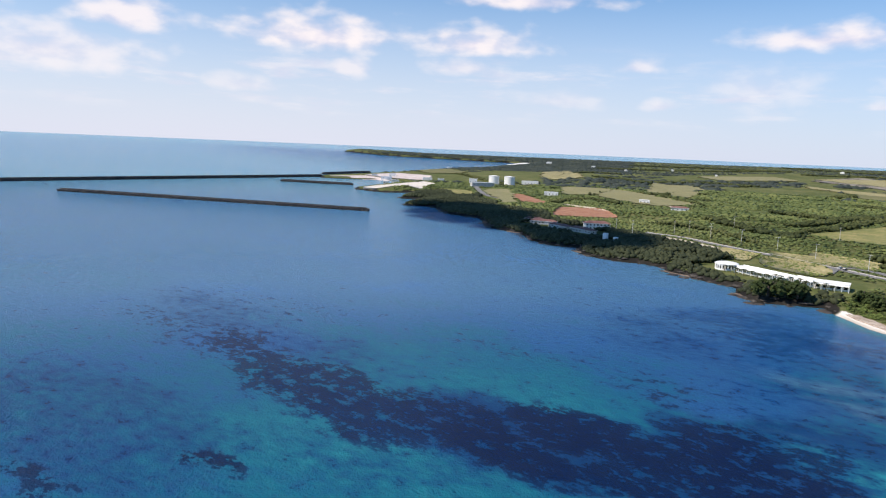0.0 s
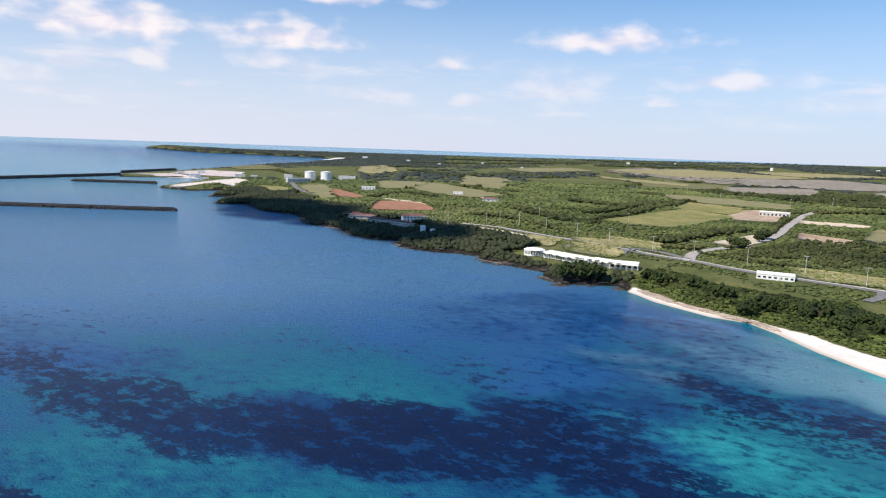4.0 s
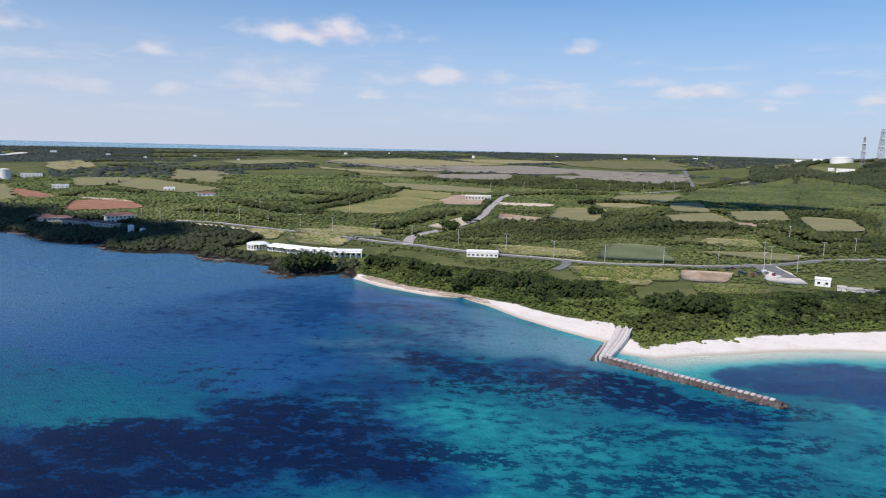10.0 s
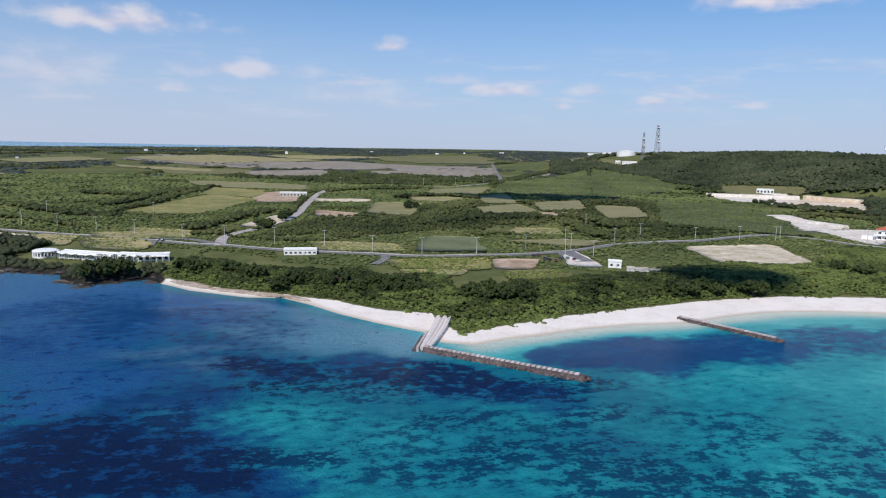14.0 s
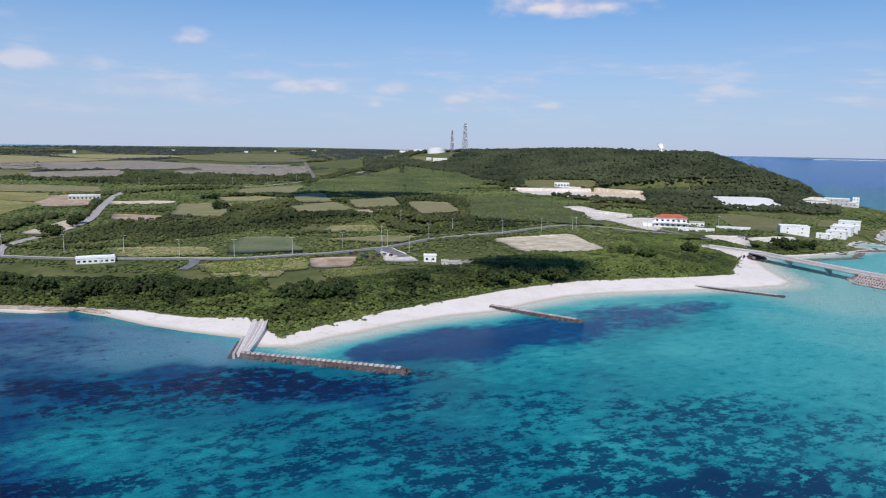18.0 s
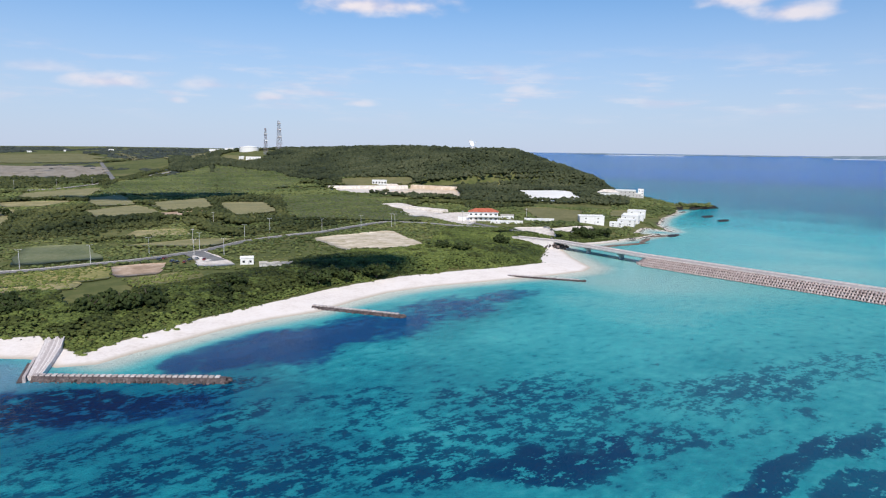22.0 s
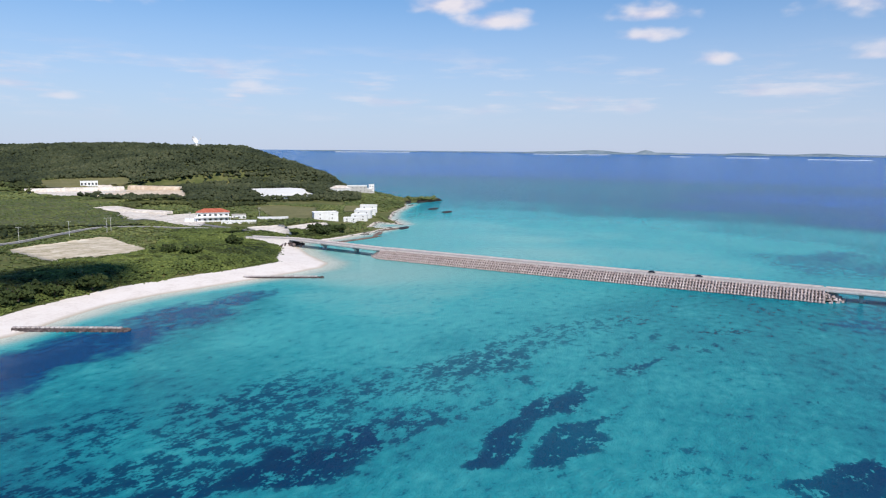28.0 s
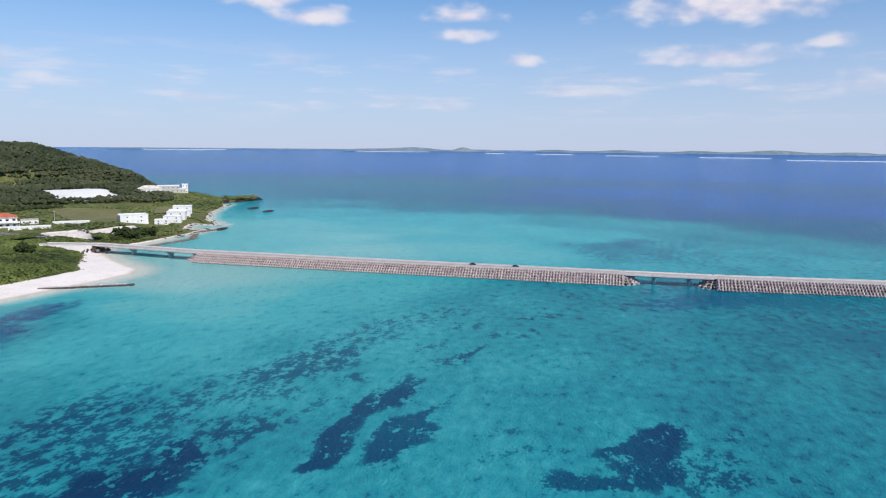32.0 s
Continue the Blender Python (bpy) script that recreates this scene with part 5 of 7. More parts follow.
thicket("dune_plants", TUFTS, x, y, ground(x, y) + 0.1, size * 1.6, size * 0.8, LEAF["beach"], "sparse green dune plants on the upper sand", "shrubs")

# tussocks on the rough grass
x, y = throw(90000, -45, 30, 330, 720)
ok = np.zeros(len(x), bool)
for kind in ("meadow", "dry", "grass"):
    for row in PLOTS[kind]:
        ok |= inside(np.array(row, float).reshape(4, 2), x, y)
ok &= lumps(x, y, 16, 5) + 0.8 * rng.random(len(x)) > 0.35
x, y = x[ok][:6000], y[ok][:6000]
size = 0.25 + 0.55 * rng.random(len(x)) ** 3
thicket("tussock_grass", TUFTS, x, y, ground(x, y) + 0.75, size * 1.7, size * 0.7, LEAF["beach"], "low green tussocks scattered over the rough meadow", "grass")


# uneven tops of the tall cane
x, y = throw(60000, -4, 24, 620, 1800)
ok = np.zeros(len(x), bool)
for row in PLOTS["cane_dark"]:
    ok |= inside(np.array(row, float).reshape(4, 2), x, y)
x, y = x[ok][:9000], y[ok][:9000]
size = (0.7 + 0.9 * rng.random(len(x))) * np.clip(np.hypot(x, y) / 900, 0.8, 1.6)
thicket("tall_cane", TUFTS, x, y, ground(x, y) + 1.6 + 0.4 * treetops(x, y, 9.0, 4), size * 1.9, size * 0.4, LEAF["scrub"], "dense dark green tops of tall sugar cane", "cane")


# ---- buildings ----
def part(name, bm, mat, parent, label="", m=None):
    me = bpy.data.meshes.new(name)
    bm.to_mesh(me)
    bm.free()
    me.materials.append(mat)
    ob = new(name, me)
    ob.parent = parent
    if m is not None:
        ob.matrix_local = m
    return tagged(ob, label) if label else ob


def share(name, me, parent, m):
    ob = new(name, me)
    ob.parent, ob.matrix_local = parent, m
    return ob


def box(bm, x0, x1, y0, y1, z0, z1, bevel=0.0):
    g = bmesh.ops.create_cube(bm, size=1.0)
    for v in g["verts"]:
        v.co = Vector(((x0 + x1) / 2 + v.co.x * (x1 - x0), (y0 + y1) / 2 + v.co.y * (y1 - y0), (z0 + z1) / 2 + v.co.z * (z1 - z0)))
    if bevel:
        es = list({e for v in g["verts"] for e in v.link_edges})
        bmesh.ops.bevel(bm, geom=es, offset=bevel, segments=1, affect="EDGES", clamp_overlap=True)
    return bm


def solid(*boxes, bevel=0.0):
    bm = bmesh.new()
    for b6 in boxes:
        box(bm, *b6, bevel=bevel)
    return bm


def drum(r0, r1, z0, z1, n=24, x=0, y=0):
    bm = bmesh.new()
    bmesh.ops.create_cone(bm, cap_ends=True, segments=n, radius1=r0, radius2=r1, depth=z1 - z0, matrix=Matrix.Translation((x, y, (z0 + z1) / 2)))
    return bm


def root(name, x, y, z, turn, label, cat, group=""):
    ob = new(name)
    ob.matrix_world = pose(x, y, z, 0, 0, turn)
    return tagged(ob, label, cat, group)


WINDOWS = {}


def window(parent, w, h, m):
    """A frame with its pane, shared between windows of one size."""
    key = (round(w, 2), round(h, 2))
    if key not in WINDOWS:
        t = 0.12
        fr = solid((-w / 2, w / 2, -0.06, 0.05, 0, t), (-w / 2, w / 2, -0.06, 0.05, h - t, h), (-w / 2, -w / 2 + t, -0.06, 0.05, t, h - t), (w / 2 - t, w / 2, -0.06, 0.05, t, h - t))
        a = bpy.data.meshes.new("window")
        fr.to_mesh(a), fr.free()
        a.materials.append(M["steel"])
        pn = solid((-w / 2 + t, w / 2 - t, -0.03, 0.04, t, h - t))
        c = bpy.data.meshes.new("pane")
        pn.to_mesh(c), pn.free()
        c.materials.append(glass)
        WINDOWS[key] = (a, c)
    a, c = WINDOWS[key]
    fr = share("window", a, parent, m)
    share("pane", c, fr, Matrix.Identity(4))


def house(label, x, y, turn, w, d, h, bays=4, storeys=1, roof="flat", wall="white_wall", top="white_wall", name="house", win=(1.6, 1.5), z=None, group=""):
    """A block with its front to its own -y, a roof, and windows bay by bay."""
    g = float(ground(x, y)) + 0.1 if z is None else z
    ob = root(name, x, y, g, turn, label, "building", group)
    part("wall", solid((-w / 2, w / 2, -d / 2, d / 2, -2.5, h)), M[wall], ob)
    if roof == "flat":
        part("roof", solid((-w / 2 - 0.25, w / 2 + 0.25, -d / 2 - 0.25, d / 2 + 0.25, h, h + 0.3), bevel=0.05), M[top], ob)
        for a, b6 in (("f", (-w / 2 - 0.2, w / 2 + 0.2, -d / 2 - 0.2, -d / 2, h + 0.3, h + 0.75)), ("b", (-w / 2 - 0.2, w / 2 + 0.2, d / 2, d / 2 + 0.2, h + 0.3, h + 0.75))):
            part("parapet", solid(b6), M[top], ob)
    else:
        bm = bmesh.new()
        o, r = 0.9, min(w, d) / 2
        up = r * 0.5
        pts = [(-w / 2 - o, -d / 2 - o, h), (w / 2 + o, -d / 2 - o, h), (w / 2 + o, d / 2 + o, h), (-w / 2 - o, d / 2 + o, h)]
        rx, ry = max(w / 2 - r, 0.3), max(d / 2 - r, 0.3)
        pts += [(-rx, 0, h + up), (rx, 0, h + up)] if w >= d else [(0, -ry, h + up), (0, ry, h + up)]
        vs = [bm.verts.new(p) for p in pts]
        fs = [(0, 1, 5, 4), (1, 2, 5), (2, 3, 4, 5), (3, 0, 4), (3, 2, 1, 0)] if w >= d else [(0, 1, 4), (1, 2, 5, 4), (2, 3, 5), (3, 0, 4, 5), (3, 2, 1, 0)]
        for f in fs:
            bm.faces.new([vs[i] for i in f])
        part("roof", bm, M[top], ob)
        part("soffit", solid((-w / 2 - o, w / 2 + o, -d / 2 - o, d / 2 + o, h - 0.25, h - 0.02)), M["white_wall"], ob)
    ww, wh = win
    for s in range(storeys):
        zz = s * h / storeys + (h / storeys - wh) * 0.45
        for k in range(bays):
            window(ob, ww, wh, pose(-w / 2 + (k + 0.5) * w / bays, -d / 2, zz))
        for side, rot in ((-w / 2, -90), (w / 2, 90)):
            for k in range(max(1, int(d / 5))):
                window(ob, ww, wh, pose(side, -d / 2 + (k + 0.5) * d / max(1, int(d / 5)), zz, 0, 0, rot))
    part("door", solid((w * 0.12 - 0.5, w * 0.12 + 0.5, -d / 2 - 0.05, -d / 2 + 0.04, 0, 2.1)), M["steel"], ob, "grey door")
    return ob


def facing(x, y):
    return -math.degrees(math.atan2(x, y))


# the white terrace on the rocks
def terrace(a, b, depth, high, bays, label):
    (x0, y0), (x1, y1) = a, b
    w = math.hypot(x1 - x0, y1 - y0)
    t = math.atan2(y1 - y0, x1 - x0)
    cx, cy = (x0 + x1) / 2 - math.sin(t) * depth / 2, (y0 + y1) / 2 + math.cos(t) * depth / 2
    ob = house(label, cx, cy, math.degrees(t), w, depth, high, bays, 1, win=(w / bays * 0.55, 2.2), name="terrace_house", group="white terrace")
    # porch roof on posts along the front
    part("porch_roof", solid((-w / 2, w / 2, -depth / 2 - 2.4, -depth / 2 - 0.05, high - 0.9, high - 0.65)), M["white_wall"], ob)
    for k in range(bays + 1):
        x = -w / 2 + 0.2 + k * (w - 0.4) / bays
        part("porch_post", solid((x - 0.17, x + 0.17, -depth / 2 - 2.35, -depth / 2 - 2.0, -1.0, high - 0.9)), M["white_wall"], ob)
    return ob


terrace((-294, 409), (-254, 405), 6.5, 3.8, 12, "long white terrace house with flat roof on the rocks")
terrace((-252.5, 405), (-238.5, 405), 6.5, 3.6, 5, "white terrace house with dark porch openings")
terrace((-237.5, 405), (-221, 413), 6.5, 3.6, 5, "white terrace house at the end of the row")
# round pavilion
pav = root("pavilion", -305, 413, float(ground(-305, 413)), facing(-305, 413), "round white pavilion with dark openings beside the terrace", "building")
part("wall", drum(7.5, 7.5, -1.5, 3.6, 28), M["white_wall"], pav)
part("roof", drum(7.9, 6.4, 3.6, 4.3, 28), M["white_wall"], pav)
for k in range(9):
    a = math.radians(-150 + k * 15)
    window(pav, 1.1, 2.4, pose(7.5 * math.cos(a), 7.5 * math.sin(a), 0.5, 0, 0, math.degrees(a) + 90))
house("low white house with flat roof beside the coast road", -149, 453, facing(-149, 453), 21.5, 9, 3.0, 7, win=(1.8, 1.3))
house("white site building with a row of dark openings", -300, 886, 15, 34, 9, 5.2, 8, win=(2.2, 2.4), wall="grey_wall")
house("small white house with flat roof among cane fields", -884, 737, facing(-884, 737), 22, 9, 5, 4, group="farm houses")
house("low house with faded red roof in the scrub", -624, 738, facing(-624, 738), 22, 8, 4, 4, roof="hip", top="shaded_pink_roof", group="farm houses")
house("small white farm building between fields", -720, 775, facing(-720, 775), 15, 8, 4.5, 3, group="farm houses")
# seaside hotel with faded red roofs
for x, y, t, w in ((-552, 449, 38, 26), (-519, 443, -4, 30), (-484, 440, -3, 30), (-572, 452, 40, 18)):
    house("long low hotel wing with faded red roof in dark woods", x, y + 4, t, w, 7, 3.2, 7, roof="hip", win=(1.6, 1.3), wall="grey_wall", top="shaded_pink_roof", name="hotel_wing", group="seaside hotel")
house("two-storey white hotel house with faded red roof", -500, 476, 60, 24, 9, 5.6, 7, 2, roof="hip", top="shaded_pink_roof", name="hotel_house")
for x, y, r, h in ((-436, 426, 2.4, 7.4), (-426, 428, 2.3, 4.8)):
    t = root("water_tank", x, y, float(ground(x, y)), 0, "small white cylindrical water tank in dark woods", "tank", "water tanks")
    part("shell", drum(r, r, -1, h, 20), M["white_wall"], t)
    part("lid", drum(r + 0.1, 0.3, h, h + 0.5, 20), M["white_wall"], t)
for x, y in ((-1163, 819), (-1136, 838)):
    t = root("fuel_tank", x, y, float(ground(x, y)), 0, "large white cylindrical fuel tank", "tank", "fuel tanks")
    part("shell", drum(10.5, 10.5, -1, 16, 36), M["white_wall"], t)
    part("roof", drum(10.7, 1.0, 16, 17.4, 36), M["white_wall"], t)
    part("railing", drum(10.8, 10.8, 15.6, 16.0, 36), M["steel"], t)
    part("foot_ring", drum(11.5, 11.5, -1, 0.6, 36), M["concrete"], t)
    for k in range(2):
        part("ladder_rail", solid((-0.4 + k * 0.7, -0.3 + k * 0.7, -10.9, -10.7, 0, 16)), M["steel"], t)
house("low white depot building beside the fuel tanks", -1095, 745, facing(-1095, 745) + 20, 44, 12, 7, 6, wall="grey_wall")
house("long white depot shed beside the fuel tanks", -1140, 893, facing(-1140, 893), 34, 10, 7, 6)
house("small white tower house near the harbour", -1180, 780, facing(-1180, 780), 16, 10, 9, 3)
# beach house and yard
house("small white beach house with flat roof", 58, 446, facing(58, 446), 8, 6, 3.6, 2)
for k, (x, y) in enumerate(((66, 434), (70, 431), (74, 432), (79, 430), (84, 429))):
    house("grey shed roof in a beach yard", x, y, facing(x, y) + k * 9, 4.5, 3.5, 2.4, 1, wall="grey_wall", top="concrete", name="shed", win=(1.0, 0.8), group="beach sheds")
# red-roofed house by the bridge
rh = house("white two-storey house with red hipped roof", 322, 646, facing(322, 646), 30, 14, 9.0, 6, 2, roof="hip", top="red_roof", win=(2.4, 1.8))
part("balcony", solid((-17, 17, -9.6, -7.05, 4.2, 4.5), (-17, 17, -9.6, -9.4, 4.5, 5.4)), M["white_wall"], rh)
for k in range(7):
    part("balcony_post", solid((-16.5 + k * 5.4, -16.1 + k * 5.4, -9.5, -9.1, -2, 4.2)), M["white_wall"], rh)
part("gate_house", solid((-26, -17.2, -8, 0, -2, 3.4)), M["white_wall"], rh)
house("white vaulted garage beside the red-roofed house", 352, 650, facing(352, 650), 14, 8, 3.6, 3, top="concrete")
house("long low white wall house by the lane", 330, 610, facing(330, 610), 32, 3, 2.2, 8, win=(1.0, 0.8))
house("long low white lane building", 372, 618, facing(372, 618), 30, 3, 2.4, 8, win=(1.0, 0.8))
# cut banks of the terraced ground
def cut_bank(a, b, high, mat, label):
    w, t = math.hypot(b[0] - a[0], b[1] - a[1]), math.degrees(math.atan2(b[1] - a[1], b[0] - a[0]))
    x, y = (a[0] + b[0]) / 2, (a[1] + b[1]) / 2
    ob = root("cut_bank", x, y, float(ground(x, y)), t, label, "bank", "cut banks")
    bm = bmesh.new()
    n = max(6, int(w / 6))
    g = np.random.default_rng(int(w))
    rows = [[bm.verts.new((-w / 2 + k * w / n, y0 + g.normal(0, 0.35), z)) for y0, z in ((-2.2, -4.0), (-1.2, high * 0.5 + g.normal(0, 0.3)), (0.2, high + g.normal(0, 0.4)), (7.0, high + 0.6), (9.0, -4.0))] for k in range(n + 1)]
    for r0, r1 in zip(rows[:-1], rows[1:]):
        for j in range(4):
            bm.faces.new((r0[j], r1[j], r1[j + 1], r0[j + 1]))
    bm.faces.new(rows[0][::-1]), bm.faces.new(rows[-1])
    part("face", bm, M[mat], ob)
    for k in range(max(2, int(w / 14))):
        x0 = -w / 2 + 4 + k * (w - 8) / max(1, int(w / 14) - 1)
        part("boulder", solid((x0 - 1.1, x0 + 1.1, -4.4, -2.6, -1.0, 0.9), bevel=0.4), M[mat], ob)


cut_bank((273, 1103), (404, 1092), 5.5, "gravel", "long pale cut bank above the cleared terrace")
cut_bank((409, 1092), (455, 1017), 6.5, "orange", "orange-brown earth bank cut into the slope")
cut_bank((266, 807), (307, 715), 2.5, "gravel", "low white bank along the gravel lane")
# white seaside houses
for x, y, w, d, h, b, t in ((424, 602, 25, 12, 7.4, 4, -25), (466, 598, 17, 11, 6.0, 5, -46), (482, 612, 18, 12, 7.6, 4, -48), (503, 634, 22, 11, 6.4, 6, -42), (528, 660, 20, 11, 7.4, 5, -42), (446, 588, 14, 8, 4.0, 5, -40)):
    house("stepped white seaside house with flat roof", x, y, t, w, d, h, max(2, b - 3), 2, win=(1.5, 1.2), name="seaside_house", group="white seaside houses")
# cape buildings
house("low white house with pale hipped roof on the cape", 640, 868, facing(640, 868), 30, 16, 6, 5, roof="hip", top="gravel", name="cape_house", group="cape houses")
house("pale grey building on the cape", 662, 856, facing(662, 856), 30, 14, 9, 5, 2, wall="grey_wall", name="cape_house", group="cape houses")
house("slim white tower building on the cape", 686, 850, facing(686, 850), 8, 8, 12, 2, 3, name="cape_tower")
house("low grey annex on the cape", 676, 846, facing(676, 846), 12, 8, 6, 3, wall="grey_wall", name="cape_house", group="cape houses")
house("white house above the earthwork", 366, 1128, facing(366, 1128), 24, 10, 6.5, 5, 1, win=(2.6, 3.2))


def at(az_deg, r):
    return r * math.sin(radians(az_deg)), r * math.cos(radians(az_deg))


# on the hill
x, y = at(7.8, 1930)
t = root("hill_tank", x, y, float(ground(x, y)), 0, "broad white water tank on the hill", "tank")
part("shell", drum(25, 25, -4, 80 + 1930 * math.tan(radians(-0.12)) - float(ground(x, y)), 40), M["white_wall"], t)
part("roof", drum(25.5, 4, 80 + 1930 * math.tan(radians(-0.12)) - float(ground(x, y)), 80 + 1930 * math.tan(radians(-0.02)) - float(ground(x, y)), 40), M["white_wall"], t)
for a, r, w, h in ((8.1, 1740, 34, 6), (5.4, 2000, 40, 9), (6.3, 1950, 22, 9), (7.2, 1765, 12, 7)):
    x, y = at(a, r)
    house("white building on the hill's shoulder", x, y, facing(x, y), w, 12, h, 5, group="hill buildings")
# white buildings along the far skyline
SKYLINE = [(-50.5, 3300, 60, 14), (-47, 3000, 40, 10), (-41, 2900, 30, 9), (-29.5, 3500, 40, 14), (-19.2, 3300, 28, 20), (-12.5, 3700, 36, 10), (-7.2, 3600, 44, 9), (-37.8, 2500, 22, 8), (-2.0, 3900, 60, 12), (-44.5, 2700, 26, 9), (-58.5, 2550, 40, 9), (-26, 3700, 22, 12), (-5, 3800, 24, 10)]
for a, r, w, h in SKYLINE:
    x, y = at(a, r)
    house("distant white building on the skyline", x, y, facing(x, y), w * 0.4, 12, h * 0.45 + 2, 2, 1, win=(2, 1.6), group="skyline buildings")


def strut(bm, a, b, w):
    a, b = Vector(a), Vector(b)
    m = Matrix.Translation((a + b) / 2) @ (b - a).to_track_quat("Z", "Y").to_matrix().to_4x4() @ Matrix.Diagonal((w, w, (b - a).length, 1))
    bmesh.ops.create_cube(bm, size=1.0, matrix=m)


def mast(a, r, top_el, foot, head, decks):
    x, y = at(a, r)
    g = float(ground(x, y))
    h = 80 + r * math.tan(radians(top_el)) - g
    ob = root("lattice_mast", x, y, g, 20, "tall red and white lattice radio mast on the hill", "mast", "radio masts")
    legs = 8
    half = lambda z: foot / 2 + (head - foot) / 2 * z / h
    for sx, sy in ((-1, -1), (1, -1), (1, 1), (-1, 1)):
        bm = bmesh.new()
        strut(bm, (sx * foot / 2, sy * foot / 2, -1), (sx * head / 2, sy * head / 2, h), 0.42)
        part("leg", bm, M["mast_steel"], ob)
    for k in range(legs):
        z0, z1 = k * h / legs, (k + 1) * h / legs
        for (ax, ay), (cx, cy) in (((-1, -1), (1, -1)), ((1, -1), (1, 1)), ((1, 1), (-1, 1)), ((-1, 1), (-1, -1))):
            ends = (((ax, ay, z0), (cx, cy, z1)), ((cx, cy, z0), (ax, ay, z1)), ((ax, ay, z1), (cx, cy, z1)))
            for (px, py, pz), (qx, qy, qz) in ends:
                bm = bmesh.new()
                strut(bm, (px * half(pz), py * half(pz), pz), (qx * half(qz), qy * half(qz), qz), 0.3)
                part("brace", bm, M["faded_red"] if k % 2 else M["mast_steel"], ob, "faded red steel brace" if k % 2 else "")
    for z in decks:
        part("platform", drum(half(z * h) + 1.6, half(z * h) + 1.6, z * h, z * h + 1.2, 12), M["mast_steel"], ob)
        for k in range(3):
            part("dish", drum(1.3, 1.3, z * h + 1.4, z * h + 3.4, 10, (k - 1) * 2.6, -half(z * h) - 1.2), M["white_wall"], ob, "white dish")


mast(10.1, 1850, 1.93, 12, 4.5, (0.45, 0.68, 0.9))
mast(9.06, 1800, 1.37, 8, 2.5, (0.5, 0.75))
x, y = at(25.5, 1590)
g = float(ground(x, y)) + 4
ob = root("radar_station", x, y, g, facing(x, y), "white tilted radar dish on a low building on the ridge", "radar")
part("base", solid((-6, 6, -4, 4, -6, 3.0)), M["white_wall"], ob)
part("pedestal", drum(1.6, 1.2, 3, 6, 14), M["white_wall"], ob)
bm = bmesh.new()
bmesh.ops.create_uvsphere(bm, u_segments=20, v_segments=10, radius=10.5)
bmesh.ops.delete(bm, geom=[v for v in bm.verts if v.co.z > -3.4], context="VERTS")
part("dish", bm, M["white_wall"], ob, "white parabolic dish", pose(2.0, -1, 16.5, 30, 55, 0))
bm = bmesh.new()
strut(bm, (0, 0, 6), (9.5, -3, 17), 0.8)
part("feed_arm", bm, M["white_wall"], ob)

# ---- lamps and poles along the roads ----
LAMPS = [
    (-220, 493), (-182, 494), (-141, 483), (-102, 465), (-68, 466), (-31, 468), (2, 498), (35, 517),
    (2, 498), (29, 482), (48, 483), (71, 556), (96, 591), (138, 582), (177, 598), (211, 614),
    (-252, 491), (-302, 512), (-337, 517), (-378, 528), (-422, 544),
]
POLES = [
    (-447, 524), (-541, 1163), (-446, 1074), (-330, 1033), (-306, 1141), (-209, 1091), (-167, 1148), (-116, 1171),
    (-73, 1238), (57, 656), (32, 540), (214, 613), (-444, 541), (-404, 521), (-443, 465), (-467, 490),
    (-479, 481), (291, 630), (363, 629), (-356, 638), (-465, 635),
]


def lamp_post(h):
    ob = root("street_lamp", 0, 0, 0, 0, "tall grey steel street lamp beside the coast road", "street lamp", "street lamps")
    part("pole", drum(0.2, 0.11, -0.5, h, 8), M["steel"], ob)
    bm = bmesh.new()
    strut(bm, (-1.1, 0, h - 0.1), (1.1, 0, h - 0.1), 0.13)
    part("arm", bm, M["steel"], ob)
    for s in (-1, 1):
        part("lamp_head", solid((s * 1.3 - 0.5, s * 1.3 + 0.5, -0.2, 0.2, h - 0.2, h + 0.02), bevel=0.05), M["steel"], ob)
    part("foot", solid((-0.4, 0.4, -0.4, 0.4, -0.6, 0.25)), M["concrete"], ob)
    return ob


def power_pole(h):
    ob = root("power_pole", 0, 0, 0, 0, "slim concrete power pole with a cross arm", "pole", "power poles")
    part("pole", drum(0.22, 0.14, -0.5, h, 8), M["concrete"], ob)
    part("cross_arm", solid((-1.1, 1.1, -0.08, 0.08, h - 1.0, h - 0.8)), M["steel"], ob)
    for k in (-1, 0, 1):
        part("insulator", drum(0.09, 0.06, h - 0.8, h - 0.5, 6, k * 0.9), M["white_wall"], ob)
    return ob


first = lamp_post(12.0)
for k, (x, y) in enumerate(LAMPS):
    m = pose(x, y, float(ground(x, y)), 0, 0, facing(x, y))
    if k:
        copy_thing(first, m)
    else:
        first.matrix_world = m
first = power_pole(12.5)
for k, (x, y) in enumerate(POLES):
    m = pose(x, y, float(ground(x, y)), 0, 0, facing(x, y) + 25)
    if k:
        copy_thing(first, m)
    else:
        first.matrix_world = m

# ---- cars ----
def paint(name, c):
    mat, nt, b, co = surface(name, 0.3, 0.5)
    n = grain(nt, co, 3.0, 3)
    link(nt, blend(nt, n, c, tuple(v * 0.75 for v in c)), b.inputs["Base Color"])
    b.inputs["Coat Weight"].default_value = 0.5
    return mat


PAINT = {"dark blue": paint("blue_paint", (0.03, 0.04, 0.09)), "red": paint("red_paint", (0.3, 0.03, 0.03)), "white": paint("white_car_paint", (0.75, 0.75, 0.75)),
         "black": paint("black_paint", (0.012, 0.012, 0.014)), "silver": paint("silver_paint", (0.42, 0.43, 0.45))}
WHEEL = drum(0.33, 0.33, -0.11, 0.11, 14)
wheel_me = bpy.data.meshes.new("wheel")
WHEEL.to_mesh(wheel_me), WHEEL.free()
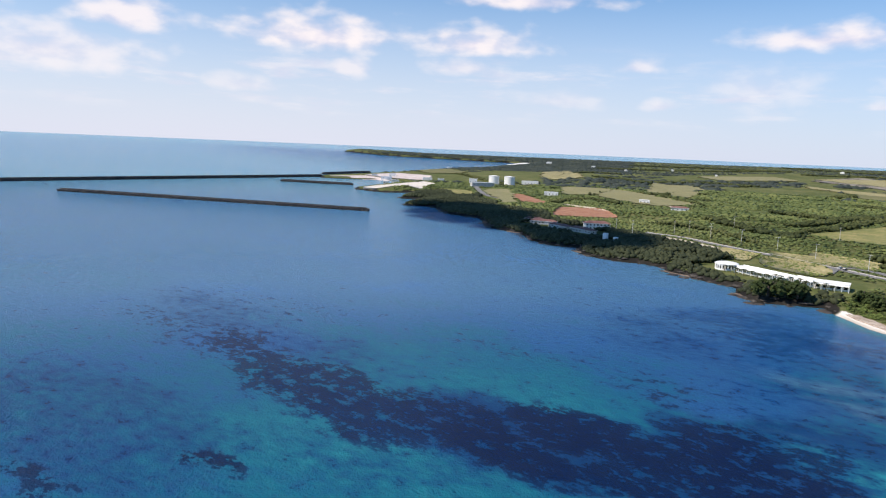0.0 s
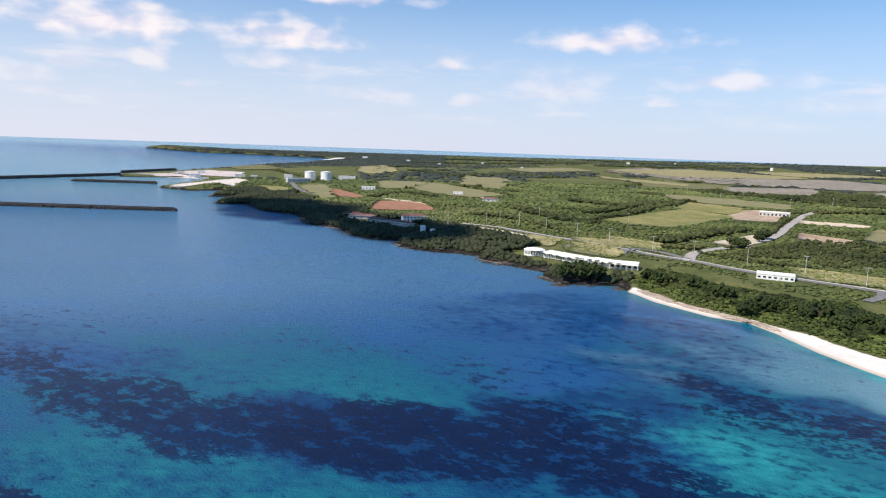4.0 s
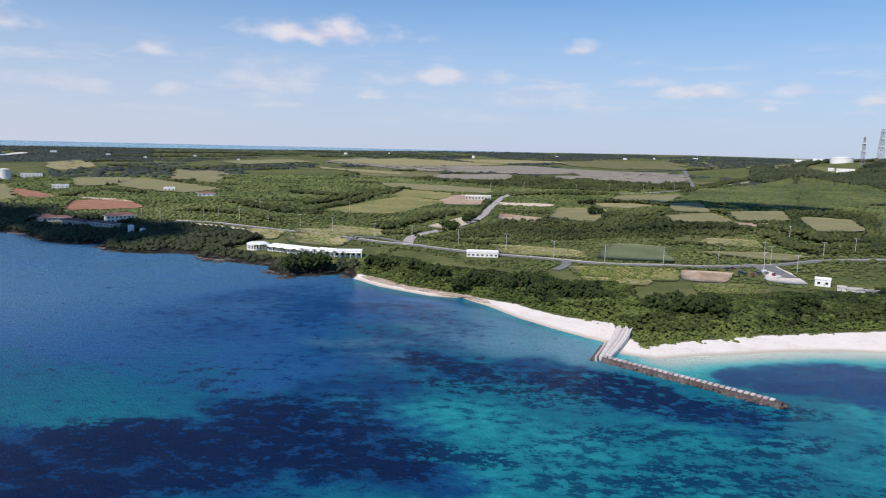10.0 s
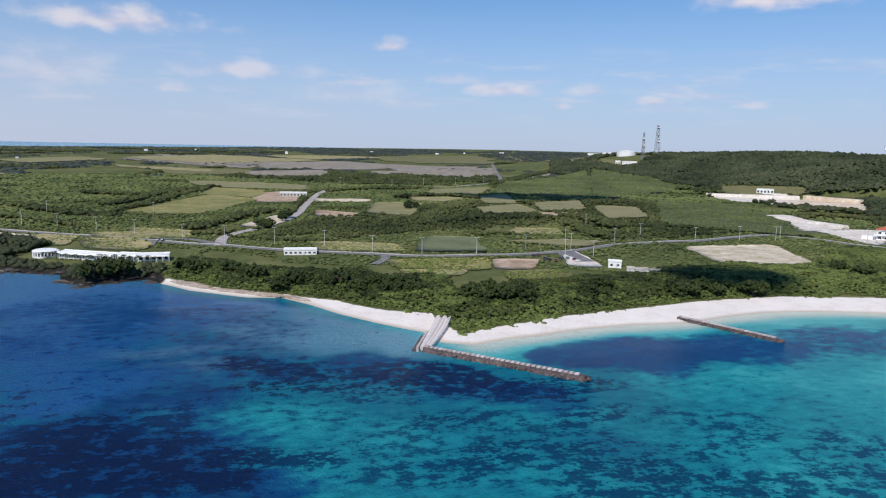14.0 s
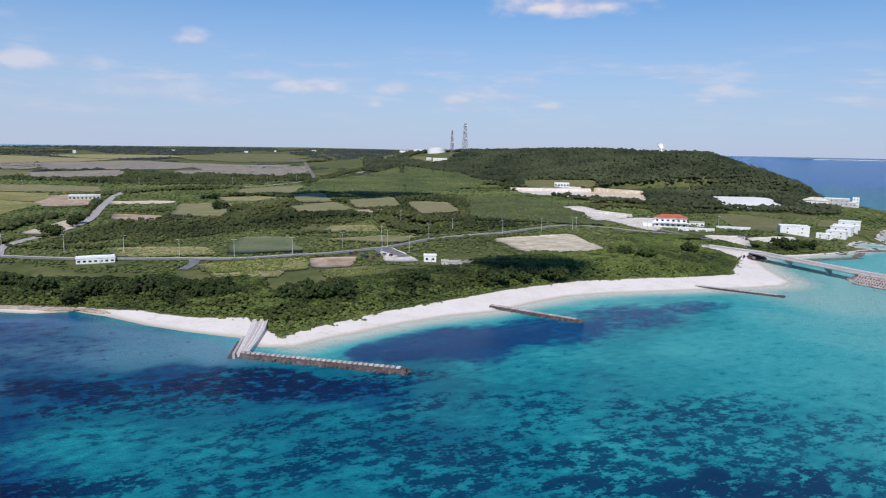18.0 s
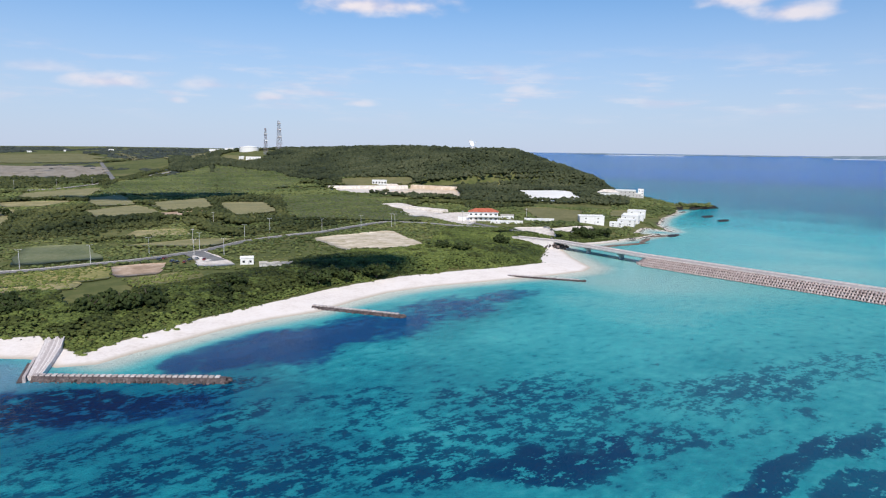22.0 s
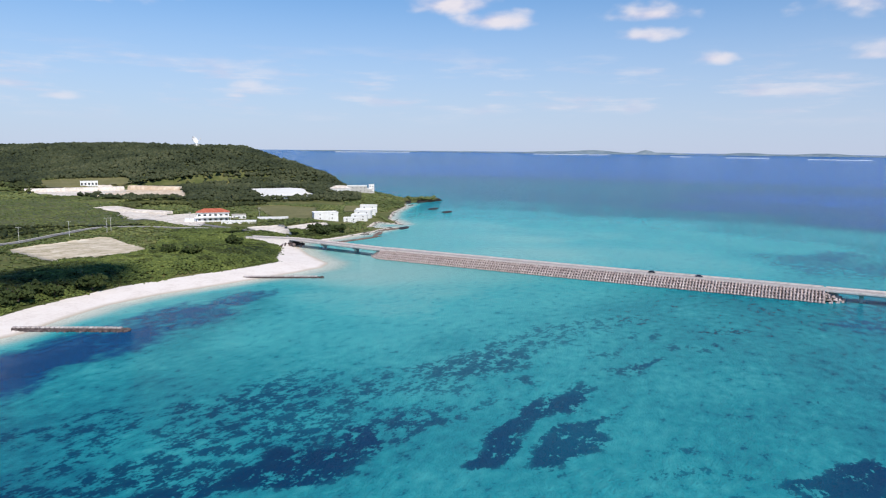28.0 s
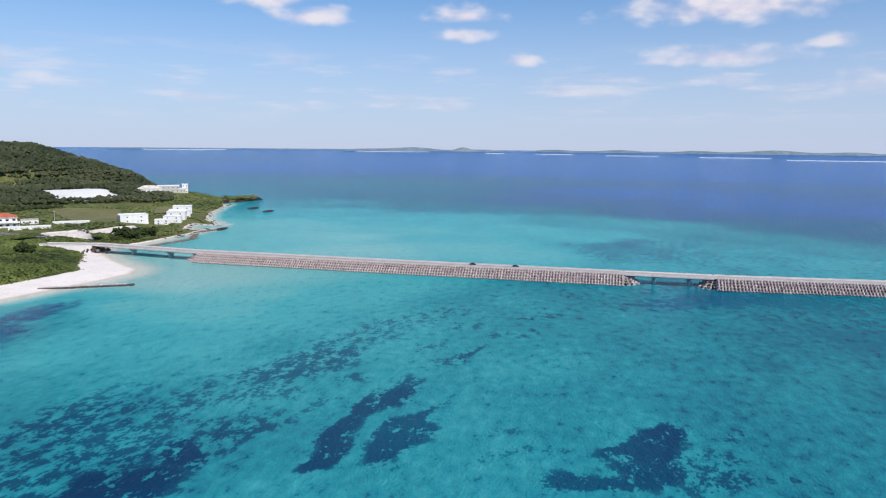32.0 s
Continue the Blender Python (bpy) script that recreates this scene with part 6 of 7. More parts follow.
wheel_me.materials.append(rubber)
CARS = {}


def car(colour, x, y, z, turn, where):
    m = pose(x, y, z, 0, 0, turn)
    if colour in CARS:
        return tagged(copy_thing(CARS[colour], m), colour + " car " + where)
    ob = root("car", x, y, z, turn, colour + " car " + where, "car", "cars")
    part("body", solid((-2.15, 2.15, -0.85, 0.85, 0.3, 0.85), bevel=0.12), PAINT[colour], ob)
    bm = solid((-1.5, 1.15, -0.78, 0.78, 0.83, 1.42))
    for v in bm.verts:
        if v.co.z > 1.2:
            v.co.x, v.co.y = v.co.x * 0.72 - 0.1, v.co.y * 0.84
    part("cabin", bm, glass, ob, "dark car windows")
    part("roof", solid((-1.12, 0.7, -0.64, 0.64, 1.4, 1.47), bevel=0.03), PAINT[colour], ob)
    for sx in (-1.35, 1.35):
        for sy in (-0.8, 0.8):
            share("wheel", wheel_me, ob, pose(sx, sy, 0.33, 90, 0, 0))
    for sy in (-0.6, 0.6):
        part("headlight", solid((2.13, 2.18, sy - 0.18, sy + 0.18, 0.6, 0.75)), M["white_wall"], ob)
    CARS[colour] = ob
    return ob


PARKED = [
    (14.9, 461.8), (17.4, 457.7), (21.8, 457.5), (25.4, 464.3), (29.7, 468.1), (33.9, 464.8), (7.6, 470.9), (346.1, 558.5),
    (345.4, 551.8), (345.7, 563.4), (-266.9, 483.2), (-262.3, 481.2), (10.7, 473.9),
]
for k, (x, y) in enumerate(PARKED):
    car(("dark blue", "black", "red", "dark blue", "silver", "red", "dark blue", "white", "black", "silver", "white", "dark blue", "red")[k], x, y, float(ground(x, y)) + 0.75, facing(x, y) + 60 + 7 * (k % 3), "parked on open ground beside the road")


# ---- groynes off the beach ----
def line_frame(a, b):
    a, b = Vector((*a, 0)), Vector((*b, 0))
    along_ = (b - a).normalized()
    return a, along_, Vector((-along_.y, along_.x, 0)), (b - a).length


cap_bm = solid((-0.78, 0.78, -1.0, 1.0, 0, 0.5), bevel=0.1)
cap_me = bpy.data.meshes.new("cap_block")
cap_bm.to_mesh(cap_me), cap_bm.free()
cap_me.materials.append(M["cap"])
toe_v, toe_f = lump(2, 21, -0.6, 0.22)
toe_bm = bmesh.new()
vs = [toe_bm.verts.new(v * np.array([1.0, 0.9, 0.75])) for v in toe_v]
for f in toe_f:
    toe_bm.faces.new([vs[i] for i in f])
toe_me = bpy.data.meshes.new("boulder")
toe_bm.to_mesh(toe_me), toe_bm.free()
toe_me.materials.append(M["brown_rock"])


def groyne(a, b, wide, high, label):
    o, u, s, length = line_frame(a, b)
    turn = math.degrees(math.atan2(u.y, u.x))
    ob = root("groyne", o.x, o.y, 0, turn, label, "groyne", "groynes")
    bm = bmesh.new()
    prof = [(-wide, -1.5), (-wide * 0.42, high), (wide * 0.42, high), (wide, -1.5)]
    rows = [[bm.verts.new((x, y * k, z)) for y, z in prof] for x, k in ((0, 1), (length, 1), (length + wide * 0.5, 0.35))]
    for r0, r1 in zip(rows[:-1], rows[1:]):
        for j in range(3):
            bm.faces.new((r0[j], r1[j], r1[j + 1], r0[j + 1]))
    bm.faces.new(rows[-1])
    part("core", bm, M["brown_rock"], ob)
    n = int(length / 2.05)
    for k in range(n):
        share("cap_block", cap_me, ob, pose(1.0 + k * 2.05, 0, high + 0.02, 0, 0, rng.normal(0, 1.2)))
    for side in (-1, 1):
        for k in range(int(length / 1.5)):
            q = rng.random() * 0.5
            share("boulder", toe_me, ob, Matrix.Translation((k * 1.5 + rng.random(), side * (wide * (0.5 + q)), high * (0.5 - 1.4 * q))) @ pose(0, 0, 0, rng.random() * 360, rng.random() * 90, rng.random() * 360) @ Matrix.Diagonal((0.75, 0.7, 0.6, 1)))
    for k in range(7):
        ang = -90 + 180 * k / 6
        share("boulder", toe_me, ob, pose(length + 0.8 + wide * 0.55 * math.cos(radians(ang)), wide * 0.7 * math.sin(radians(ang)), 0.2, ang, 40, k * 50))
    return ob


groyne((-37, 266), (22.0, 241.2), 3.2, 1.5, "stone groyne with a row of pale concrete cap blocks")
groyne((75.5, 340), (110, 307), 2.4, 1.3, "short stone groyne with concrete cap blocks off the beach")
groyne((210, 385), (245, 354), 1.5, 0.9, "low stone groyne with concrete caps near the bridge")
# the root of the long groyne: a ribbed revetment running up the sand
o, u, s, length = line_frame((-37.5, 265), (-36.5, 311))
rev = root("revetment", o.x, o.y, 0, math.degrees(math.atan2(u.y, u.x)), "ribbed concrete revetment sloping up the sand", "revetment")
part("sea_wall", solid((-1.5, length * 0.5, 1.6, 2.6, -1.5, 2.1), bevel=0.1), M["cap"], rev)
part("wall_foot", solid((-1.5, length * 0.45, 2.65, 4.4, -1.5, 0.6), bevel=0.1), M["brown_rock"], rev)
for k in range(14):
    y = 0.0
    bm = bmesh.new()
    pts = [(0.5, 1.7), (length * 0.35, 2.0), (length * 0.7, 2.9), (length * (0.93 + 0.05 * math.sin(k)), 3.8)]
    for (x0, z0), (x1, z1) in zip(pts[:-1], pts[1:]):
        w0, w1 = 0.3 + 0.18 * min(1, x0 / 30), 0.3 + 0.18 * min(1, x1 / 30)
        y, ya = 1.4 - k * w0, 1.4 - k * w1
        vv = [bm.verts.new(p) for p in ((x0, y, z0), (x1, ya, z1), (x1, ya - w1 * 0.86, z1 - 0.1), (x0, y - w0 * 0.86, z0 - 0.1), (x0, y, z0 - 2.5), (x1, ya, z1 - 2.5), (x1, ya - w1 * 0.86, z1 - 2.5), (x0, y - w0 * 0.86, z0 - 2.5))]
        for f in ((0, 3, 2, 1), (0, 1, 5, 4), (2, 3, 7, 6), (0, 4, 7, 3), (1, 2, 6, 5)):
            bm.faces.new([vv[i] for i in f])
    part("rib", bm, M["rib"], rev)

# ---- the causeway and its bridges ----
CENTRE = [(276, 545), (296, 510), (311, 484), (318.5, 447), (327, 400), (370, 253), (413, 116), (431, 60), (462, -15), (500, -100), (545, -200)]


def between(y0, y1, line=None):
    """The stretch of the centre line from y0 down to y1."""
    p = np.array(CENTRE, float)
    ys = np.arange(y0, y1, -2.0)
    xs = np.interp(-ys, -p[:, 1], p[:, 0])
    return np.stack([xs, ys], 1)


def loft(bm, path, prof):
    """A profile of (side, height) drawn along a path; side is to the left of the way."""
    rows = []
    for k, (x, y) in enumerate(path):
        a, b = path[max(k - 1, 0)], path[min(k + 1, len(path) - 1)]
        t = math.atan2(b[1] - a[1], b[0] - a[0])
        rows.append([bm.verts.new((x - math.sin(t) * o, y + math.cos(t) * o, z)) for o, z in prof])
    for r0, r1 in zip(rows[:-1], rows[1:]):
        for j in range(len(prof)):
            q = (j + 1) % len(prof)
            bm.faces.new((r0[j], r1[j], r1[q], r0[q]))
    bm.faces.new(rows[0]), bm.faces.new(rows[-1][::-1])
    return bm


def tetrapod():
    bm = bmesh.new()
    for d in ((0, 0, 1), (0.943, 0, -0.333), (-0.471, 0.816, -0.333), (-0.471, -0.816, -0.333)):
        q = Vector(d).to_track_quat("Z", "Y").to_matrix().to_4x4()
        bmesh.ops.create_cone(bm, cap_ends=True, segments=6, radius1=0.52, radius2=0.34, depth=1.35, matrix=q @ Matrix.Translation((0, 0, 0.62)))
    me = bpy.data.meshes.new("tetrapod")
    bm.to_mesh(me), bm.free()
    me.materials.append(M["armour"])
    return me


tetra_me = tetrapod()
co = np.zeros(len(tetra_me.vertices) * 3)
tetra_me.vertices.foreach_get("co", co)
tetra_co = co.reshape(-1, 3)
tetra_faces = [list(p.vertices) for p in tetra_me.polygons]


def armour_places(path, inner, ends=()):
    """Places of armour blocks on the slope towards the bay, row by row."""
    out_ = []
    seg = np.hypot(*np.diff(path, axis=0).T)
    s = np.concatenate([[0], np.cumsum(seg)])
    for k, t in enumerate(np.arange(0.6, s[-1], 1.75)):
        x, y = np.interp(t, s, path[:, 0]), np.interp(t, s, path[:, 1])
        x1, y1 = np.interp(min(t + 2, s[-1]), s, path[:, 0]), np.interp(min(t + 2, s[-1]), s, path[:, 1])
        x0, y0 = np.interp(max(t - 2, 0), s, path[:, 0]), np.interp(max(t - 2, 0), s, path[:, 1])
        a = math.atan2(y1 - y0, x1 - x0)
        for row in range(4):
            side = -(inner + 0.7 + row * 1.7)
            z = 4.9 - row * 1.4
            xx, yy = x - math.sin(a) * side , y + math.cos(a) * side 
            out_.append((xx, yy, z, math.degrees(a)))
    return out_


def causeway(y0, y1, label):
    path = between(y0, y1)
    ob = root("causeway", 0, 0, 0, 0, label, "causeway", "causeways")
    part("core", loft(bmesh.new(), path, [(-10.8, -2.5), (-6.7, 4.2), (-6.6, 5.5), (6.6, 5.5), (6.6, 4.8), (13, -2.5)]), M["brown_rock"], ob)
    for end in (path[0], path[-1]):
        part("head", drum(10.0, 5.5, -2.5, 3.4, 20, end[0], end[1]), M["shore_rock"], ob, "dark rubble head")
    part("bay_parapet", loft(bmesh.new(), path, [(-6.5, 5.52), (-6.5, 6.3), (-6.1, 6.3), (-6.1, 5.52)]), M["parapet"], ob)
    part("sea_parapet", loft(bmesh.new(), path, [(6.1, 5.52), (6.1, 6.3), (6.5, 6.3), (6.5, 5.52)]), M["parapet"], ob)
    return ob, path


def armour(ob, places, limit):
    rest = []
    for k, (x, y, z, a) in enumerate(places):
        m = Matrix.Translation((x, y, z)) @ pose(0, 0, 0, rng.normal(0, 7), rng.normal(-20, 7), a - 90 + rng.normal(0, 9)) @ Matrix.Diagonal((1.12, 1.12, 1.12, 1))
        if k < limit:
            share("tetrapod", tetra_me, ob, m)
        else:
            rest.append(np.array([(m @ Vector(c))[:] for c in tetra_co]))
    if rest:
        n = len(tetra_co)
        faces = [[i + k * n for i in f] for k in range(len(rest)) for f in tetra_faces]
        me = bpy.data.meshes.new("armour_layer")
        me.from_pydata(np.vstack(rest).tolist(), [], faces)
        me.materials.append(M["armour"])
        more = new("armour_layer", me)
        more.parent = ob
        tagged(more, "weathered concrete tetrapods", kind="stuff")


mole, path = causeway(392, 118, "long causeway armoured with pale concrete tetrapods")
places = armour_places(path, 6.6)
# rounded heads of the armour at both ends
for end, sgn in ((path[0], 1), (path[-1], -1)):
    for row in range(4):
        for q in range(5):
            a = radians(197 + q * 22) if sgn < 0 else radians(107 + q * 22)
            places.append((end[0] + math.cos(a) * (5.0 + row * 1.75), end[1] + math.sin(a) * (5.0 + row * 1.75), 3.7 - row * 1.25, math.degrees(a)))
places.sort(key=lambda p: p[1])
armour(mole, places, 300)
mole2, path2 = causeway(70, -190, "second causeway armoured with concrete tetrapods beyond the small bridge")
places = armour_places(path2, 6.6)
for row in range(4):
    for q in range(5):
        a = radians(107 + q * 22)
        places.append((path2[0][0] + math.cos(a) * (5.0 + row * 1.75), path2[0][1] + math.sin(a) * (5.0 + row * 1.75), 3.7 - row * 1.25, math.degrees(a)))
places.sort(key=lambda p: -p[1])
armour(mole2, places, 260)


def bridge(y0, y1, piers, label):
    path = between(y0, y1)
    ob = root("bridge", 0, 0, 0, 0, label, "bridge", "bridges")
    part("deck", loft(bmesh.new(), path, [(-5.6, 5.15), (-5.6, 5.6), (5.6, 5.6), (5.6, 5.15), (3.4, 4.9), (-3.4, 4.9)]), M["parapet"], ob)
    for side in (-2.2, 2.2):
        part("girder", loft(bmesh.new(), path, [(side - 0.5, 4.2), (side - 0.5, 4.88), (side + 0.5, 4.88), (side + 0.5, 4.2)]), M["grey_wall"], ob)
    for side, nm in ((-5.5, "bay_parapet"), (5.2, "sea_parapet")):
        part(nm, loft(bmesh.new(), path, [(side, 5.62), (side, 6.35), (side + 0.3, 6.35), (side + 0.3, 5.62)]), M["parapet"], ob)
    for y in piers:
        x = float(np.interp(-y, [-p[1] for p in CENTRE], [p[0] for p in CENTRE]))
        k = int(np.argmin(abs(path[:, 1] - y)))
        a, c = path[max(k - 1, 0)], path[min(k + 1, len(path) - 1)]
        m = pose(x, y, 0, 0, 0, math.degrees(math.atan2(c[1] - a[1], c[0] - a[0])))
        bm = bmesh.new()
        box(bm, -0.9, 0.9, -1.8, 1.8, -3, 2.8, 0.2)
        v = [bm.verts.new(p) for p in ((-0.9, -1.8, 2.8), (0.9, -1.8, 2.8), (0.9, 1.8, 2.8), (-0.9, 1.8, 2.8), (-1.0, -4.2, 4.18), (1.0, -4.2, 4.18), (1.0, 4.2, 4.18), (-1.0, 4.2, 4.18))]
        for f in ((4, 5, 6, 7), (0, 1, 5, 4), (1, 2, 6, 5), (2, 3, 7, 6), (3, 0, 4, 7)):
            bm.faces.new([v[i] for i in f])
        part("pier", bm, M["grey_wall"], ob, "grey hammerhead pier", m)
    return ob


bridge(486, 390, (452, 419), "concrete girder bridge from the beach to the causeway")
bridge(119, 69, (103, 84), "short concrete girder bridge in the causeway")
tagged(ribbon("road", [tuple(p) for p in between(543, -190)[::6]], 8.6, M["pale_road"], 0, 0, 0.15, 5.76), "grey asphalt road along the causeway", "road", kind="structure")
for off in (-5.0, 5.0):
    tagged(ribbon("pavement", [tuple(p) for p in between(486, -190)[::6]], 1.3, M["parapet"], 0, off, 0.2, 5.84), "pale concrete walkway beside the causeway road", "pavement", kind="structure")
ramp_ob = root("approach_ramp", 0, 0, 0, 0, "pale concrete approach ramp to the bridge", "ramp")
part("core", loft(bmesh.new(), between(540, 484), [(-8.5, 0.5), (-5.6, 5.55), (5.6, 5.55), (8.5, 0.5)]), M["parapet"], ramp_ob)
for side, nm in ((-5.5, "bay_parapet"), (5.2, "sea_parapet")):
    part(nm, loft(bmesh.new(), between(520, 484), [(side, 5.56), (side, 6.3), (side + 0.3, 6.3), (side + 0.3, 5.56)]), M["parapet"], ramp_ob)
ab = root("abutment", 309, 488, 0, 0, "dark boulder abutment under the bridge end", "abutment")
for k in range(40):
    share("boulder", toe_me, ab, Matrix.Translation((rng.normal(-1, 4), rng.normal(-5, 4.0), 1.0 + rng.random() * 2.0)) @ pose(0, 0, 0, rng.random() * 360, rng.random() * 360, 0) @ Matrix.Diagonal((1.5, 1.4, 1.1, 1)))
for az_deg, colour in ((61.5, "black"), (65.2, "dark blue")):
    p = between(380, 120)
    k = int(np.argmin(abs(np.degrees(np.arctan2(p[:, 0], p[:, 1])) - az_deg)))
    a = math.degrees(math.atan2(p[k + 1][1] - p[k][1], p[k + 1][0] - p[k][0]))
    car(colour, p[k][0] + 2.0, p[k][1] + 0.6, 5.77, a, "on the causeway road")

# ---- harbour breakwaters ----
def breakwater(a, b, wide, high, label):
    o, u, s, length = line_frame(a, b)
    ob = root("breakwater", o.x, o.y, 0, math.degrees(math.atan2(u.y, u.x)), label, "breakwater", "breakwaters")
    bm = bmesh.new()
    n = int(length / 6)
    prof = [(-wide, -2), (-wide * 0.5, high * 0.7), (-wide * 0.3, high), (wide * 0.3, high), (wide * 0.5, high * 0.7), (wide, -2)]
    rows = []
    for k in range(n + 1):
        e = 1 if 0 < k < n else 0.55
        rows.append([bm.verts.new((k * length / n, y * e + rng.normal(0, 0.35), (z * (0.75 if e < 1 else 1)) + rng.normal(0, 0.2))) for y, z in prof])
    for r0, r1 in zip(rows[:-1], rows[1:]):
        for j in range(5):
            bm.faces.new((r0[j], r1[j], r1[j + 1], r0[j + 1]))
    bm.faces.new(rows[0]), bm.faces.new(rows[-1])
    part("mound", bm, M["dark_rock"], ob)
    part("crown_wall", solid((3, length - 3, -1.2, 1.2, high * 0.5, high + 0.6), bevel=0.1), M["dark_rock"], ob)
    for k in range(min(120, int(length / 4))):
        share("armour_block", tetra_me_dark, ob, pose(2 + k * (length - 4) / min(120, int(length / 4)), -wide * 0.6 + rng.normal(0, 0.5), high * 0.35, rng.random() * 360, rng.random() * 360, 0) @ Matrix.Diagonal((1.8, 1.8, 1.8, 1)))


tetra_me_dark = tetra_me.copy()
tetra_me_dark.materials.clear()
tetra_me_dark.materials.append(M["dark_rock"])
breakwater((-1056, 43), (-752, 352), 6, 3.6, "long detached breakwater of dark armour blocks")
breakwater((-1225, -66), (-1497, 582), 7, 5.0, "outer harbour breakwater of dark blocks")
breakwater((-1314, 428), (-1216, 535), 6, 4.0, "inner harbour breakwater of dark blocks")
breakwater((-1598, 622), (-1731, 810), 7, 5.0, "far harbour breakwater of dark blocks")
for x, y, w, h in ((-1390, 690, 40, 6), (-1420, 720, 26, 9), (-1330, 760, 34, 7), (-1290, 770, 22, 6), (-1450, 690, 20, 5), (-1250, 640, 26, 6), (-1230, 610, 18, 5)):
    house("low white harbour shed on the quay", x, y, facing(x, y), w * 0.6, 9, h * 0.8, 2, win=(1.4, 1.2), group="harbour sheds", name="harbour_shed")

# ---- rocks of the shore ----
x, y = throw(60000, -66, 46, 330, 1250)
d = shore(x, y)
rocky = (x < -205) | (x > 395) & (x < 720)
ok = (abs(d) < 4.5 + 3 * lumps(x, y, 8)) & rocky
ok &= ~((x > -362) & (x < -335) & (d > -1))
x, y = x[ok][:2600], y[ok][:2600]
size = (0.6 + 1.5 * rng.random(len(x)) ** 2) * np.where(x > 390, 0.6, 1.0)
thicket("shore_rocks", MID, x, y, np.clip(ground(x, y), -0.2, 3) * 0.8, size * 1.9, size * 0.45, M["shore_rock"], "dark weathered limestone rocks along the waterline", "rocks")
for x, y, w in ((639, 663, 17), (621, 619, 16), (675, 751, 9), (-318, 375, 4), (462, 522, 13)):
    r0 = root("reef_rock", x, y, 0, 30, "flat dark reef rock awash in the sea", "rock", "reef rocks")
    bm = bmesh.new()
    vs = [bm.verts.new(v * np.array([w, w * 0.35, 1.1])) for v in toe_v]
    for f in toe_f:
        bm.faces.new([vs[i] for i in f])
    part("slab", bm, M["dark_rock"], r0)

# flat shelves of rock at the waterline: ends, depth
SHELVES = [
    (-259.8, 360.0, -226.8, 381.1, 10), (-332.9, 381.7, -269.0, 384.2, 5), (-420.8, 382.2, -376.1, 391.7, 7), (-496.5, 391.1, -443.8, 403.1, 5),
    (-549.2, 406.0, -529.9, 409.1, 4), (-204, 376, -168, 358, 7), (-166, 357, -122, 347, 7), (-124, 349, -108, 340, 4),
    (336, 476, 402, 486, 6), (398, 489, 424, 511, 5), (430, 520, 470, 524, 6),
]


def rock_shelf(x0, y0, x1, y1, deep, seed, mat, label, lift=0.0):
    long = math.hypot(x1 - x0, y1 - y0)
    ob = root("rock_shelf", (x0 + x1) / 2, (y0 + y1) / 2, 0, math.degrees(math.atan2(y1 - y0, x1 - x0)), label, "rock", "shore shelves")
    n, levels = 56, ((0.9, -0.9), (1.0, 0.15), (1.03, 0.55), (1.0, 0.85), (0.9, 1.0), (0.66, 0.95), (0.35, 1.05), (0.0, 1.0))
    verts = []
    for f, z in levels:
        for k in range(n):
            a = 6.2832 * k / n
            w = 1 + 0.3 * noise.noise(Vector((math.cos(a) * 2.2, math.sin(a) * 2.2, seed))) + 0.16 * noise.noise(Vector((math.cos(a) * 7, math.sin(a) * 7, seed + 5)))
            x, y = math.copysign(abs(math.cos(a)) ** 0.8, math.cos(a)) * long / 2 * w * f, math.sin(a) * deep / 2 * w * f
            verts.append((x, y, z * (0.7 if z > 0 else 1) + 0.3 * noise.noise(Vector((x * 0.35, y * 0.35, seed)))))
    quads = [[j * n + k, j * n + (k + 1) % n, (j + 1) * n + (k + 1) % n, (j + 1) * n + k] for j in range(len(levels) - 1) for k in range(n)]
    slab = sheet("slab", np.array(verts) + np.array([0, 0, lift]), np.array(quads), mat, False)
    slab.parent = ob


for k, (x0, y0, x1, y1, deep) in enumerate(SHELVES):
    tan = k > 4 and k < 8
    rock_shelf(x0, y0, x1, y1, deep, k * 3.7, M["beach_rock" if tan else "shelf_rock"], "flat tan rock shelf at the edge of the beach" if tan else "flat brown limestone shelf with dark edges at the waterline", 0.35 if tan else 0.0)

# ---- clouds overhead, whose shade falls on the shore ----
cloud_mat = stone("cloud_white", [(0.8, 0.8, 0.8), (0.9, 0.9, 0.9)], 0.01)
SHADES = [
    (-676, 442, 151, 62, -5), (-462, 425, 90, 46, -4), (122, 426, 42, 24, 0),
    (20, 985, 150, 45, 3),
]
CLOUD_BASE = 1300.0
lee = CLOUD_BASE / math.tan(radians(SUN_EL))
for x, y, half_x, half_y, turn in SHADES:
    g = np.random.default_rng(int(abs(x)) + 3)
    n = 60
    a, f = g.random(n) * 6.2832, np.sqrt(g.random(n)) * 0.85
    u, v = f * np.cos(a) * half_x, f * np.sin(a) * half_y
    c, s = math.cos(radians(turn)), math.sin(radians(turn))
    size = half_y * (0.22 + 0.22 * g.random(n))
    cloud = thicket("cloud", HIGH, x + u * c - v * s + math.sin(radians(SUN_AZ)) * lee, y + u * s + v * c + math.cos(radians(SUN_AZ)) * lee, CLOUD_BASE + size * 0.3, size, size * 0.8, cloud_mat, "white cumulus cloud drifting high over the sea", "cloud")

